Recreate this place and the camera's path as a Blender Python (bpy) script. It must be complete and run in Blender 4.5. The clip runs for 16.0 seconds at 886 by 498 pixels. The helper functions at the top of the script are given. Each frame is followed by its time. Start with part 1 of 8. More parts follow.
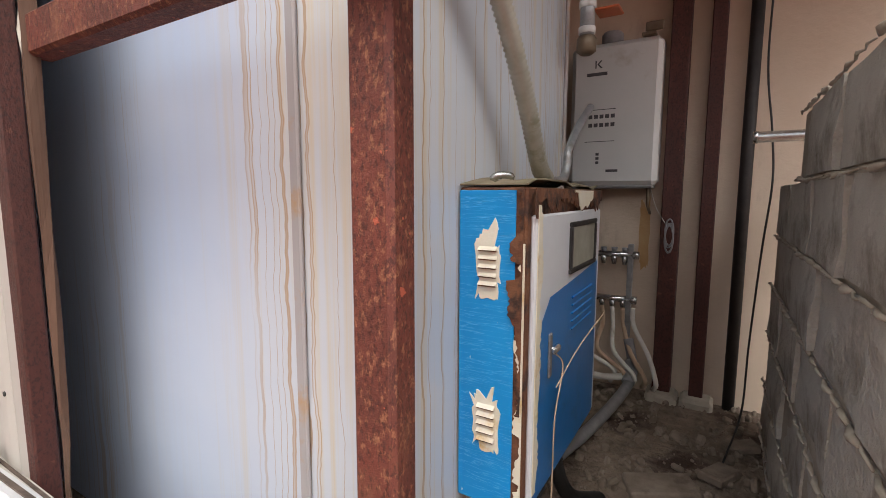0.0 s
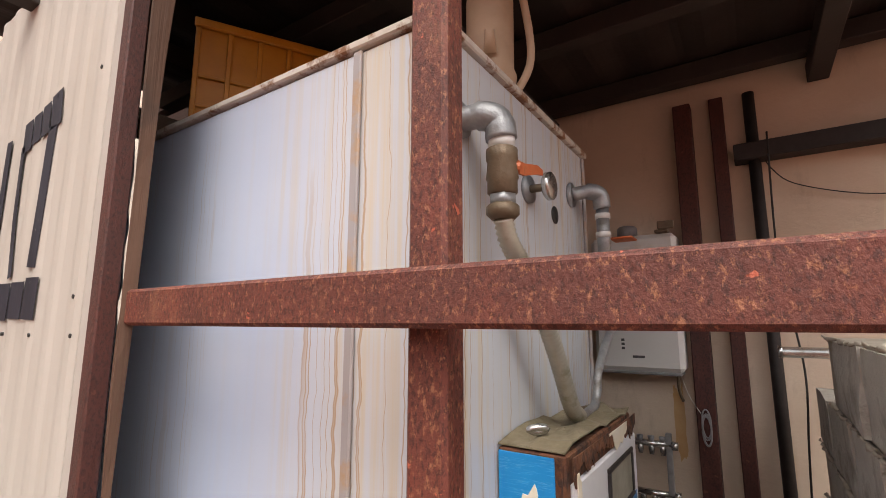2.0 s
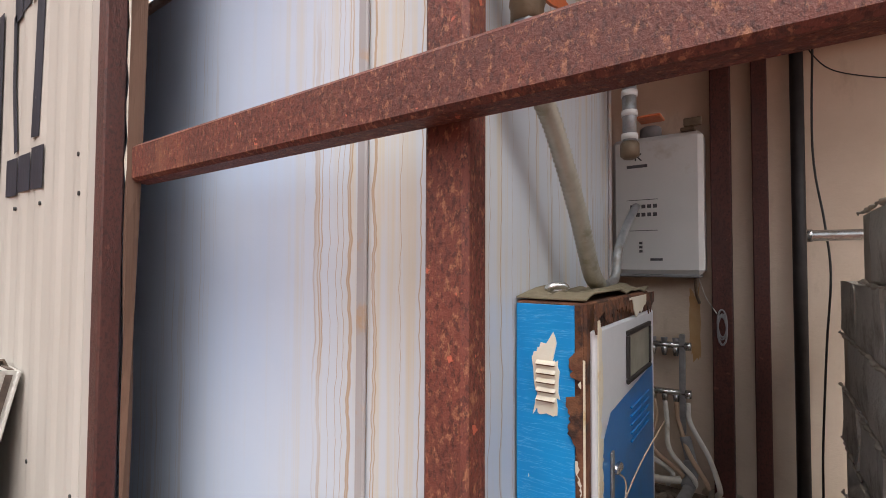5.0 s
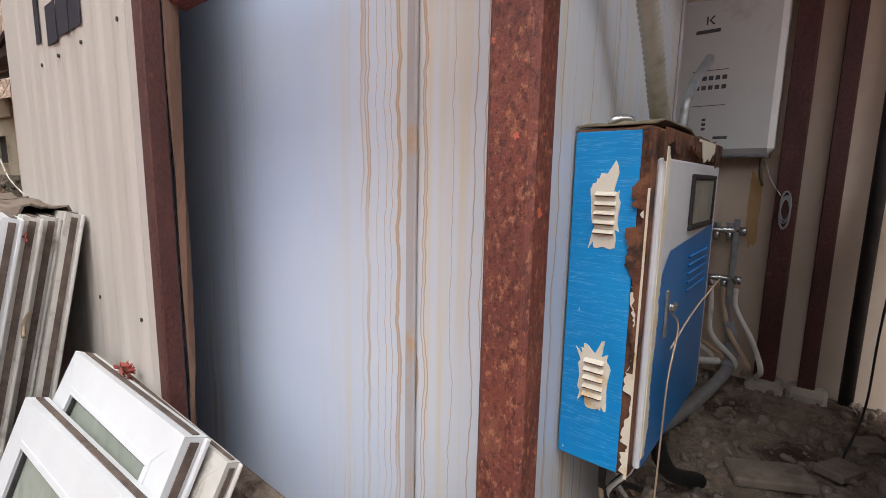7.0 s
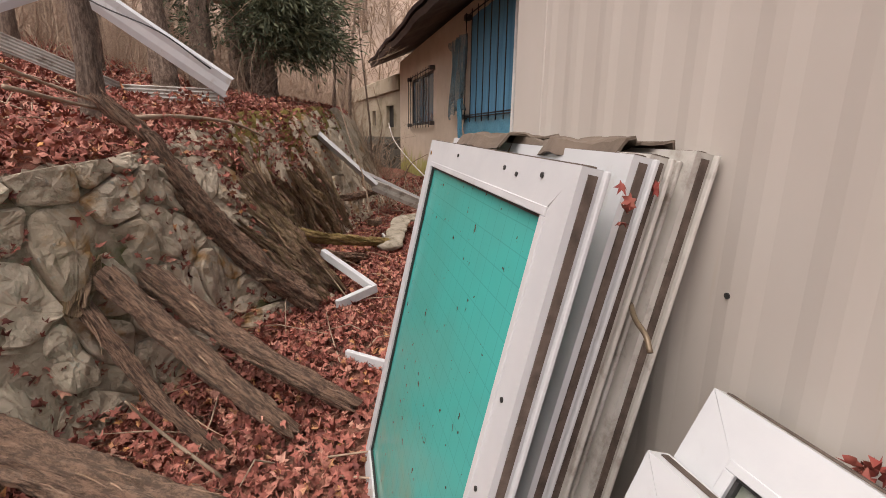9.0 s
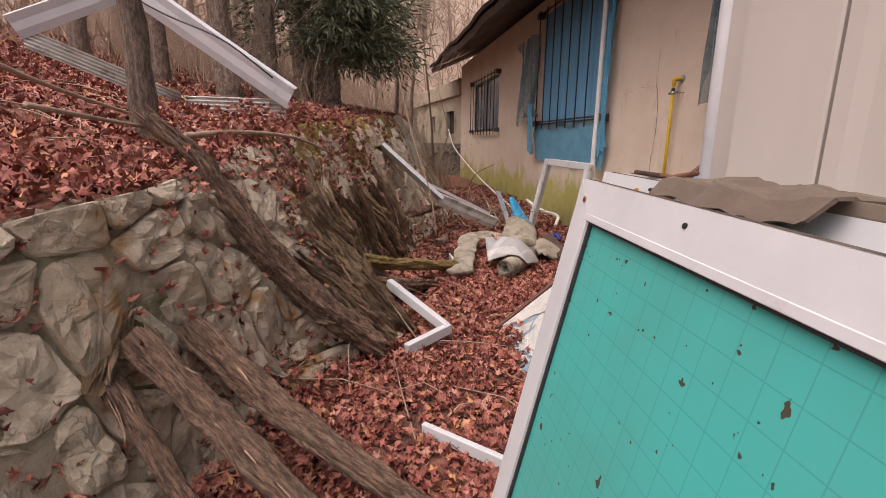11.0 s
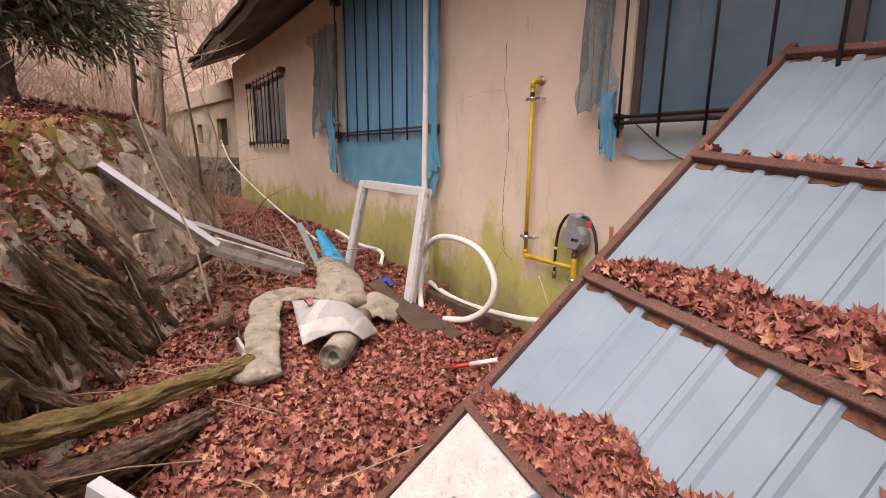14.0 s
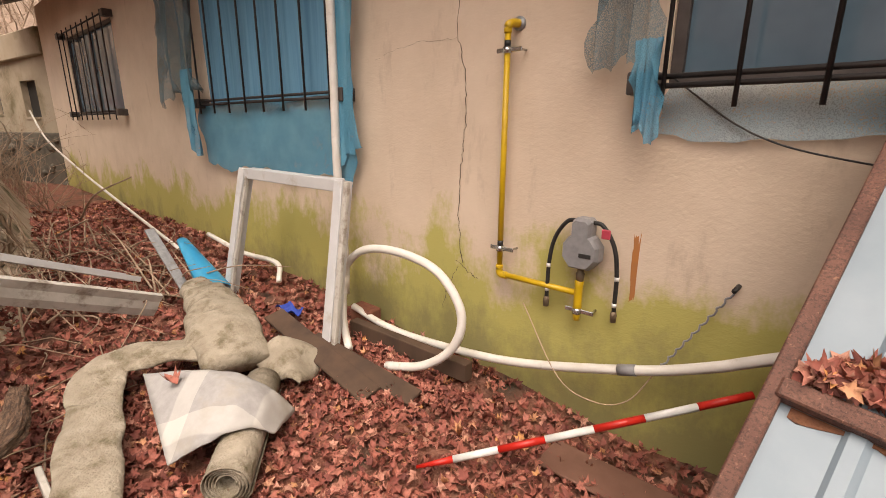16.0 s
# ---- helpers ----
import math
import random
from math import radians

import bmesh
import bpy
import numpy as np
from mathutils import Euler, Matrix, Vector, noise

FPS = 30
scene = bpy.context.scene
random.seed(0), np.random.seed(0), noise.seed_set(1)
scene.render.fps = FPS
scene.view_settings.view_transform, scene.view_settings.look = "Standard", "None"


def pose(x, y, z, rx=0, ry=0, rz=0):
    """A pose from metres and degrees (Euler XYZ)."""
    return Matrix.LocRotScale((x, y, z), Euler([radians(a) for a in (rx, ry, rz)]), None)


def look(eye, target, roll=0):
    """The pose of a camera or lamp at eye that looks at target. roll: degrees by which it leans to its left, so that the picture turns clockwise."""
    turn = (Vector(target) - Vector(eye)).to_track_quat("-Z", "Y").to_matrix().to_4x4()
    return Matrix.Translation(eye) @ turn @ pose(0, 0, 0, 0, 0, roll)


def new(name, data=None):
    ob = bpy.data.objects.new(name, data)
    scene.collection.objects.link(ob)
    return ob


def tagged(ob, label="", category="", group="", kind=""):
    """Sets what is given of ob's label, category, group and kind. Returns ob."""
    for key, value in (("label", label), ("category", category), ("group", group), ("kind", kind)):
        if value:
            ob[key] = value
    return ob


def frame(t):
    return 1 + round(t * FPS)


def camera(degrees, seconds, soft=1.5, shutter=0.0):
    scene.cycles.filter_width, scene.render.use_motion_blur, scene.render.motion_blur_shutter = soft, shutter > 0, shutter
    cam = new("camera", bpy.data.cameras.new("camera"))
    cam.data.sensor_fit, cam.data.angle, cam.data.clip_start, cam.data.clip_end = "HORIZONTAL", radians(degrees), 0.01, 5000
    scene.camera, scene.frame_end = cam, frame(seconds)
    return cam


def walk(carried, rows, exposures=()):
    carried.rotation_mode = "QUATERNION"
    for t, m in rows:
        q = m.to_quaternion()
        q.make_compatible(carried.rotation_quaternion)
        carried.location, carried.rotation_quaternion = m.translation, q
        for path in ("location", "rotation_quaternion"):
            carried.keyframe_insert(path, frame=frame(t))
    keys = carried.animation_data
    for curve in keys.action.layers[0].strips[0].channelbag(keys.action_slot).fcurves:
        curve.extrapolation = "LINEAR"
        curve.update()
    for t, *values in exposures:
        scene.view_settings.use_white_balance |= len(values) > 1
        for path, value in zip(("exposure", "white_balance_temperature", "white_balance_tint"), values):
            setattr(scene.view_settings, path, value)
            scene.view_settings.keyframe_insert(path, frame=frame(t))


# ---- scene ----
cam = camera(87.3, 16.0, soft=0.9)
METRES, EYE, TILT, LEAN, TURN = 5.4, 1.49, 0.0, 0.0, 30.9
ROWS = [
    (0.0, 0.0, 0.0, 0.0, 0.02, -6.69, -0.14),
    (0.5, 0.0014, -0.0053, 0.0209, 0.14, -2.1, -0.12),
    (1.0, 0.0006, -0.0117, 0.0377, 0.58, 2.64, -0.11),
    (1.5, -0.0029, -0.0157, 0.0476, 1.47, 6.56, -0.09),
    (2.0, -0.0066, -0.0169, 0.0519, 2.66, 8.97, -0.07),
    (2.5, -0.0102, -0.016, 0.0513, 3.97, 9.69, -0.11),
    (3.0, -0.0147, -0.0122, 0.0467, 5.04, 9.21, -0.13),
    (5.5, -0.008, -0.0038, 0.0098, 3.48, -0.68, -0.33),
    (6.0, -0.0066, -0.0043, 0.0033, 3.13, -3.33, -0.39),
    (6.5, -0.009, -0.0045, -0.0056, 3.98, -6.16, -0.51),
    (7.0, -0.0159, 0.0013, -0.0158, 8.46, -8.6, -1.04),
    (7.5, -0.0524, 0.0133, -0.0199, 16.95, -10.4, -1.08),
    (8.0, -0.0989, 0.0163, -0.0244, 26.55, -11.75, -1.15),
    (8.5, -0.1383, 0.0221, -0.0288, 35.93, -12.94, -0.98),
    (9.0, -0.1974, 0.0489, -0.0334, 43.79, -13.55, -0.71),
    (11.5, -0.34, 0.1154, -0.0151, 50.33, -13.13, -0.36),
    (12.0, -0.3845, 0.1505, -0.0128, 47.86, -12.58, -0.39),
    (12.5, -0.4207, 0.1779, -0.0207, 42.98, -13.19, -0.37),
    (13.0, -0.4727, 0.2161, -0.0292, 36.08, -12.96, -0.38),
    (13.5, -0.5064, 0.2572, -0.0237, 29.5, -11.96, -0.42),
    (14.0, -0.5378, 0.3032, -0.0105, 24.83, -11.53, -0.51),
    (14.5, -0.5827, 0.3456, -0.0062, 20.3, -11.84, -0.49),
    (15.0, -0.6284, 0.3864, 0.0044, 16.35, -12.6, -0.38),
    (15.5, -0.6541, 0.4328, -0.0027, 13.18, -13.49, -0.27),
    (16.0, -0.6787, 0.4823, -0.0047, 10.38, -14.77, -0.28),
]
walk(cam, [(t, pose(0, 0, EYE, TILT, LEAN, TURN) @ pose(METRES * x, METRES * y, METRES * z, 90 + pitch, roll, yaw)) for t, x, y, z, yaw, pitch, roll in ROWS],
     exposures=[(0.0, 1.2, 6600, 10), (2.0, 1.3, 6900, 12), (5.0, 1.18, 6450, 10), (6.0, 1.15, 6350, 10), (7.2, 0.95, 6300, 10), (8.0, 0.5, 6400, 10), (9.0, 0.75, 6900, 16), (11.4, 0.75, 6950, 26), (12.0, 0.78, 7700, 30), (12.6, 0.88, 7300, 30), (13.2, 0.98, 7000, 29), (14.5, 1.12, 7200, 22), (16.0, 1.1, 7800, 18)])

# ---------- world and light ----------
world = bpy.data.worlds.new("overcast_sky")
scene.world = world
world.use_nodes = True
wn, wl = world.node_tree.nodes, world.node_tree.links
sky = wn.new("ShaderNodeTexSky")
sky.sky_type, sky.sun_disc = "NISHITA", False
sky.sun_elevation, sky.sun_rotation = radians(62), radians(143)
sky.air_density, sky.dust_density = 1.0, 3.0
hazy = wn.new("ShaderNodeHueSaturation")
hazy.inputs["Saturation"].default_value = 0.2
wl.new(sky.outputs[0], hazy.inputs["Color"])
wl.new(hazy.outputs[0], wn["Background"].inputs["Color"])
wn["Background"].inputs["Strength"].default_value = 0.15
sun = new("sun", bpy.data.lights.new("sun", "SUN"))
sun.data.energy, sun.data.angle, sun.data.color = 1.3, radians(50), (1.0, 0.95, 0.89)
sun.matrix_world = look((0, 0, 20), (-6, 7.2, 0))

# ---------- mesh helpers ----------


class Mesh:
    """Vertices and faces gathered for one mesh."""

    def __init__(self):
        self.v, self.f, self.smooth = [], [], False

    def add(self, verts, faces, m=None):
        n = len(self.v)
        self.v += [tuple(m @ Vector(p)) if m else tuple(p) for p in verts]
        self.f += [tuple(i + n for i in f) for f in faces]
        return self

    def box(self, a, b, m=None, c=0.004):
        """A box from corner a to corner b with chamfered edges."""
        lo = [min(p, q) for p, q in zip(a, b)]
        hi = [max(p, q) for p, q in zip(a, b)]
        c = min([c] + [0.4 * (h - l) for l, h in zip(lo, hi)])
        verts, index = [], {}
        for sx in (0, 1):
            for sy in (0, 1):
                for sz in (0, 1):
                    corner = [(lo, hi)[s][k] for k, s in enumerate((sx, sy, sz))]
                    for axis in range(3):
                        p = list(corner)
                        for k, s in enumerate((sx, sy, sz)):
                            if k != axis:
                                p[k] += c if s == 0 else -c
                        index[sx, sy, sz, axis] = len(verts)
                        verts.append(p)
        faces = []
        for axis in range(3):
            u, w = [k for k in range(3) if k != axis]
            for s in (0, 1):
                quad = []
                for a1, a2 in ((0, 0), (1, 0), (1, 1), (0, 1)):
                    key = [0, 0, 0]
                    key[axis], key[u], key[w] = s, a1, a2
                    quad.append(index[(*key, axis)])
                faces.append(quad if (s == 1) == (axis != 1) else quad[::-1])
            for su in (0, 1):
                for sw in (0, 1):
                    k0, k1 = [0, 0, 0], [0, 0, 0]
                    k0[u] = k1[u] = su
                    k0[w] = k1[w] = sw
                    k1[axis] = 1
                    quad = [index[(*k0, u)], index[(*k1, u)], index[(*k1, w)], index[(*k0, w)]]
                    p = [Vector(verts[i]) for i in quad]
                    nrm = (p[1] - p[0]).cross(p[2] - p[0])
                    mid = sum(p, Vector()) / 4 - Vector([(l + h) / 2 for l, h in zip(lo, hi)])
                    faces.append(quad if nrm.dot(mid) > 0 else quad[::-1])
        for sx in (0, 1):
            for sy in (0, 1):
                for sz in (0, 1):
                    tri = [index[sx, sy, sz, k] for k in range(3)]
                    faces.append(tri if (sx + sy + sz) % 2 else tri[::-1])
        return self.add(verts, faces, m)

    def tube(self, points, radii, n=10, caps=True, squash=1.0, rough=0.0, m=None, seed=0):
        """A round bar along points; radii is one number or one for each point."""
        pts = [Vector(p) for p in points]
        if not hasattr(radii, "__len__"):
            radii = [radii] * len(pts)
        rnd = random.Random(seed)
        verts, faces = [], []
        up = Vector((0, 0, 1))
        if abs((pts[-1] - pts[0]).normalized().z) > 0.9:
            up = Vector((0, 1, 0))
        for i, p in enumerate(pts):
            d = (pts[min(i + 1, len(pts) - 1)] - pts[max(i - 1, 0)]).normalized()
            side = d.cross(up)
            if side.length < 1e-4:
                side = d.cross(Vector((1, 0, 0)))
            side.normalize()
            top = side.cross(d)
            for k in range(n):
                a = 2 * math.pi * k / n
                r = radii[i] * (1 + rough * (rnd.random() - 0.5) * 2)
                verts.append(p + side * (math.cos(a) * r) + top * (math.sin(a) * r * squash))
        for i in range(len(pts) - 1):
            for k in range(n):
                a, b = i * n + k, i * n + (k + 1) % n
                faces.append((a, b, b + n, a + n))
        if caps:
            faces.append(tuple(range(n))[::-1])
            faces.append(tuple((len(pts) - 1) * n + k for k in range(n)))
        self.smooth = True
        return self.add(verts, faces, m)

    def sheet(self, rows, thick=0.0, m=None):
        """A surface through a grid of points, with thickness if wanted."""
        nu, nv = len(rows), len(rows[0])
        verts = [Vector(p) for row in rows for p in row]
        faces = [(i * nv + j, i * nv + j + 1, (i + 1) * nv + j + 1, (i + 1) * nv + j) for i in range(nu - 1) for j in range(nv - 1)]
        if thick:
            normals = [Vector() for _ in verts]
            for f in faces:
                nrm = (verts[f[1]] - verts[f[0]]).cross(verts[f[3]] - verts[f[0]])
                for k in f:
                    normals[k] += nrm
            n = len(verts)
            verts += [p - q.normalized() * thick for p, q in zip(verts, normals)]
            faces += [tuple(k + n for k in f[::-1]) for f in faces]
            rim = [j for j in range(nv)] + [i * nv + nv - 1 for i in range(1, nu)] + [(nu - 1) * nv + j for j in range(nv - 2, -1, -1)] + [i * nv for i in range(nu - 2, 0, -1)]
            for a, b in zip(rim, rim[1:] + rim[:1]):
                faces.append((b, a, a + n, b + n))
        return self.add(verts, faces, m)

    def data(self, name, material=None):
        me = bpy.data.meshes.new(name)
        me.from_pydata(self.v, [], self.f)
        if material:
            me.materials.append(material)
        if self.smooth:
            me.polygons.foreach_set("use_smooth", [True] * len(me.polygons))
        me.update()
        return me


PLACED = {}


def thing(name, base=(0, 0, 0), label="", category="", group="", m=None):
    """An empty at the thing's base, to parent its parts."""
    ob = new(name)
    ob.empty_display_size = 0.05
    ob.matrix_basis = m if m else Matrix.Translation(base)
    PLACED[ob] = ob.matrix_basis.copy()
    return tagged(ob, label, category, group)


def part(name, mesh, material, parent, label="", local=False):
    """One mesh object under a thing or a part; its points are in world metres, or in its parent's if local."""
    ob = new(name, mesh.data(name, material) if isinstance(mesh, Mesh) else mesh)
    ob.parent = parent
    here = PLACED.get(parent, Matrix())
    if not local:
        ob.matrix_parent_inverse = here.inverted()
        PLACED[ob] = Matrix()
    else:
        PLACED[ob] = here
    return tagged(ob, label)


def single(name, mesh, material, label="", category="", kind="", group=""):
    ob = new(name, mesh.data(name, material) if isinstance(mesh, Mesh) else mesh)
    PLACED[ob] = Matrix()
    return tagged(ob, label, category, group, kind)


def lerp(a, b, t):
    return Vector(a) + (Vector(b) - Vector(a)) * t


def smoothline(points, steps=8):
    """A smooth curve through points."""
    p = [Vector(q) for q in points]
    p = [2 * p[0] - p[1]] + p + [2 * p[-1] - p[-2]]
    out = []
    for i in range(1, len(p) - 2):
        for k in range(steps):
            t = k / steps
            out.append(0.5 * (2 * p[i] + (p[i + 1] - p[i - 1]) * t + (2 * p[i - 1] - 5 * p[i] + 4 * p[i + 1] - p[i + 2]) * t * t + (3 * p[i] - p[i - 1] - 3 * p[i + 1] + p[i + 2]) * t ** 3))
    return out + [p[-2]]


# ---------- materials ----------


def rgb(c):
    return (c[0], c[1], c[2], 1.0)


class Nodes:
    """A small builder for a node material."""

    def __init__(self, name, rough=0.7, metal=0.0):
        self.mat = bpy.data.materials.new(name)
        self.mat.use_nodes = True
        self.n, self.l = self.mat.node_tree.nodes, self.mat.node_tree.links
        self.b = self.n["Principled BSDF"]
        self.b.inputs["Roughness"].default_value, self.b.inputs["Metallic"].default_value = rough, metal
        self.co = self.n.new("ShaderNodeTexCoord").outputs["Object"]

    def mapped(self, scale):
        node = self.n.new("ShaderNodeMapping")
        node.inputs["Scale"].default_value = scale
        self.l.new(self.co, node.inputs["Vector"])
        return node.outputs[0]

    def noise(self, scale, stretch=None, detail=4.0, rough=0.6):
        node = self.n.new("ShaderNodeTexNoise")
        node.inputs["Scale"].default_value, node.inputs["Detail"].default_value, node.inputs["Roughness"].default_value = scale, detail, rough
        self.l.new(self.mapped(stretch) if stretch else self.co, node.inputs["Vector"])
        return node.outputs["Fac"]

    def voronoi(self, scale, stretch=None, feature="F1", out="Distance"):
        node = self.n.new("ShaderNodeTexVoronoi")
        node.feature = feature
        node.inputs["Scale"].default_value = scale
        self.l.new(self.mapped(stretch) if stretch else self.co, node.inputs["Vector"])
        return node.outputs[out]

    def ramp(self, fac, lo, hi, invert=False):
        node = self.n.new("ShaderNodeMapRange")
        node.clamp = True
        for key, value in (("From Min", lo), ("From Max", hi), ("To Min", 1.0 if invert else 0.0), ("To Max", 0.0 if invert else 1.0)):
            node.inputs[key].default_value = value
        self.l.new(fac, node.inputs["Value"])
        return node.outputs[0]

    def math(self, op, a, b):
        node = self.n.new("ShaderNodeMath")
        node.operation = op
        for k, x in enumerate((a, b)):
            if isinstance(x, (int, float)):
                node.inputs[k].default_value = x
            else:
                self.l.new(x, node.inputs[k])
        return node.outputs[0]

    def mix(self, fac, a, b):
        node = self.n.new("ShaderNodeMix")
        node.data_type = "RGBA"
        for socket, x in ((node.inputs["Factor"], fac), (node.inputs["A"], a), (node.inputs["B"], b)):
            if isinstance(x, (int, float)):
                socket.default_value = x
            elif isinstance(x, (tuple, list)):
                socket.default_value = rgb(x)
            else:
                self.l.new(x, socket)
        return node.outputs["Result"]

    def axis(self, k):
        node = self.n.new("ShaderNodeSeparateXYZ")
        self.l.new(self.co, node.inputs[0])
        return node.outputs[k]

    def color(self, socket):
        self.l.new(socket, self.b.inputs["Base Color"])
        return self

    def rough(self, socket):
        self.l.new(socket, self.b.inputs["Roughness"])
        return self

    def bump(self, fac, strength=0.3, distance=0.01):
        node = self.n.new("ShaderNodeBump")
        node.inputs["Strength"].default_value, node.inputs["Distance"].default_value = strength, distance
        self.l.new(fac, node.inputs["Height"])
        self.l.new(node.outputs[0], self.b.inputs["Normal"])
        return self

    def random(self, island=True):
        if island:
            return self.n.new("ShaderNodeNewGeometry").outputs["Random Per Island"]
        return self.n.new("ShaderNodeObjectInfo").outputs["Random"]


def plain(name, c1, c2, scale=6.0, rough=0.7, metal=0.0, bump=0.2, fine=60.0, stretch=None, dirt=None, dirt_scale=2.5, dirt_lo=0.55, dirt_hi=0.75, depth=0.004):
    """Two tones of a surface mixed by noise, with larger stains and fine relief."""
    s = Nodes(name, rough, metal)
    col = s.mix(s.ramp(s.noise(scale, stretch), 0.3, 0.7), c1, c2)
    if dirt:
        col = s.mix(s.ramp(s.noise(dirt_scale, None, 6.0, 0.65), dirt_lo, dirt_hi), col, dirt)
    s.color(col)
    s.bump(s.noise(fine, stretch, 3.0), bump, depth)
    return s.mat


def rusty(name, paint, paint2, rust, speck, amount=0.5):
    """Old red oxide paint on steel, rusted through in spots."""
    s = Nodes(name, 0.62)
    col = s.mix(s.ramp(s.noise(9, (1, 1, 0.5)), 0.35, 0.65), paint, paint2)
    col = s.mix(s.math("MULTIPLY", s.ramp(s.noise(150, (1, 1, 0.55), 4, 0.7), 0.50, 0.60), 0.75), col, [0.42 * c for c in paint2])
    col = s.mix(s.ramp(s.noise(105, (1, 1, 0.6), 5, 0.75), amount + 0.02, amount + 0.12), col, rust)
    col = s.mix(s.math("MULTIPLY", s.ramp(s.noise(5, (1, 1, 0.4), 6, 0.75), 0.56, 0.72), 0.5), col, rust)
    col = s.mix(s.ramp(s.noise(30, None, 3), 0.68, 0.70), col, speck)
    s.color(col)
    s.bump(s.noise(110, (1, 1, 0.6), 5, 0.75), 0.8, 0.004)
    return s.mat


M_RUST = rusty("red_oxide_steel", (0.165, 0.042, 0.028), (0.105, 0.030, 0.022), (0.30, 0.125, 0.065), (0.46, 0.11, 0.06), 0.52)
M_MAROON = rusty("maroon_steel", (0.085, 0.022, 0.016), (0.060, 0.017, 0.013), (0.11, 0.04, 0.028), (0.12, 0.04, 0.027), 0.62)
M_ANGLE = rusty("brown_angle_iron", (0.165, 0.072, 0.050), (0.105, 0.044, 0.031), (0.26, 0.13, 0.085), (0.28, 0.14, 0.09), 0.56)
M_BLACKSTEEL = plain("black_steel", (0.02, 0.018, 0.018), (0.035, 0.03, 0.03), 20, 0.6, 0.2, 0.3, 90)
M_DARKROOF = plain("dark_roof_steel", (0.022, 0.017, 0.016), (0.04, 0.03, 0.027), 5, 0.7, 0.0, 0.3, 40)
M_GALV = plain("galvanised_iron", (0.26, 0.27, 0.28), (0.38, 0.39, 0.40), 30, 0.45, 0.6, 0.3, 120, None, (0.2, 0.17, 0.14), 12)
M_CHROME = plain("dull_chrome", (0.5, 0.5, 0.5), (0.62, 0.62, 0.6), 40, 0.25, 0.9, 0.1, 120, None, (0.3, 0.26, 0.2), 30)
M_BRASS = plain("brown_brass", (0.14, 0.10, 0.065), (0.2, 0.15, 0.1), 30, 0.5, 0.4, 0.3, 120)
M_WOOD = plain("grey_wood", (0.10, 0.058, 0.036), (0.05, 0.03, 0.02), 5, 0.85, 0.0, 0.7, 24, (1, 1, 0.12))
M_PVC = plain("white_upvc", (0.50, 0.51, 0.52), (0.56, 0.565, 0.57), 7, 0.38, 0.0, 0.06, 60, None, (0.36, 0.32, 0.26), 6, 0.58, 0.80)
M_PVCDIRTY = plain("grimy_upvc", (0.40, 0.38, 0.34), (0.52, 0.50, 0.46), 9, 0.5, 0.0, 0.15, 60, None, (0.16, 0.12, 0.09), 8, 0.52, 0.7)
M_CHANNEL = plain("grimy_channel", (0.05, 0.035, 0.027), (0.13, 0.095, 0.075), 30, 0.8, 0.0, 0.5, 80)
M_GASKET = plain("black_gasket", (0.015, 0.015, 0.015), (0.03, 0.03, 0.028), 40, 0.6)
M_BRICK = plain("old_brick", (0.25, 0.09, 0.05), (0.16, 0.06, 0.04), 20, 0.9, 0, 0.6, 60)
M_WHITEPIPE = plain("white_hose", (0.74, 0.72, 0.68), (0.64, 0.61, 0.56), 12, 0.5, 0, 0.1, 60, None, (0.35, 0.3, 0.22), 9, 0.62, 0.8)
M_YELLOW = plain("yellow_gas_paint", (0.62, 0.40, 0.015), (0.52, 0.33, 0.012), 14, 0.4, 0, 0.15, 80, None, (0.2, 0.12, 0.03), 22, 0.66, 0.76)
M_GREYPLASTIC = plain("grey_cast", (0.20, 0.20, 0.21), (0.26, 0.26, 0.27), 30, 0.45, 0, 0.15, 90)
M_RUBBER = plain("black_rubber", (0.012, 0.012, 0.012), (0.022, 0.021, 0.02), 30, 0.55)
M_REDP = plain("red_paint", (0.55, 0.02, 0.012), (0.45, 0.02, 0.012), 30, 0.4, 0, 0.1, 90, None, (0.5, 0.35, 0.3), 40, 0.7, 0.75)
M_WHITEP = plain("white_paint", (0.72, 0.72, 0.71), (0.62, 0.62, 0.6), 30, 0.4, 0, 0.1, 90, None, (0.4, 0.25, 0.2), 40, 0.68, 0.75)
M_CRATE = plain("amber_plastic", (0.55, 0.22, 0.015), (0.45, 0.17, 0.012), 9, 0.45, 0, 0.1, 60)
M_IVORY = plain("ivory_plastic", (0.52, 0.38, 0.27), (0.44, 0.31, 0.21), 9, 0.5, 0, 0.1, 60)
M_FOAM = plain("white_foam", (0.58, 0.54, 0.47), (0.42, 0.38, 0.32), 20, 0.9, 0, 0.6, 50)
M_CORE = plain("torn_foam_core", (0.45, 0.43, 0.39), (0.55, 0.535, 0.50), 18, 0.95, 0, 0.9, 55, None, (0.3, 0.22, 0.15), 9, 0.6, 0.75, 0.012)


def glass(name, tint, rough=0.05, trans=1.0):
    s = Nodes(name, rough)
    s.b.inputs["Transmission Weight"].default_value = trans
    s.b.inputs["IOR"].default_value = 1.45
    s.color(s.mix(s.ramp(s.noise(3.0, None, 6), 0.4, 0.75), tint, [0.75 * c for c in tint]))
    s.bump(s.noise(12), 0.05, 0.003)
    return s.mat

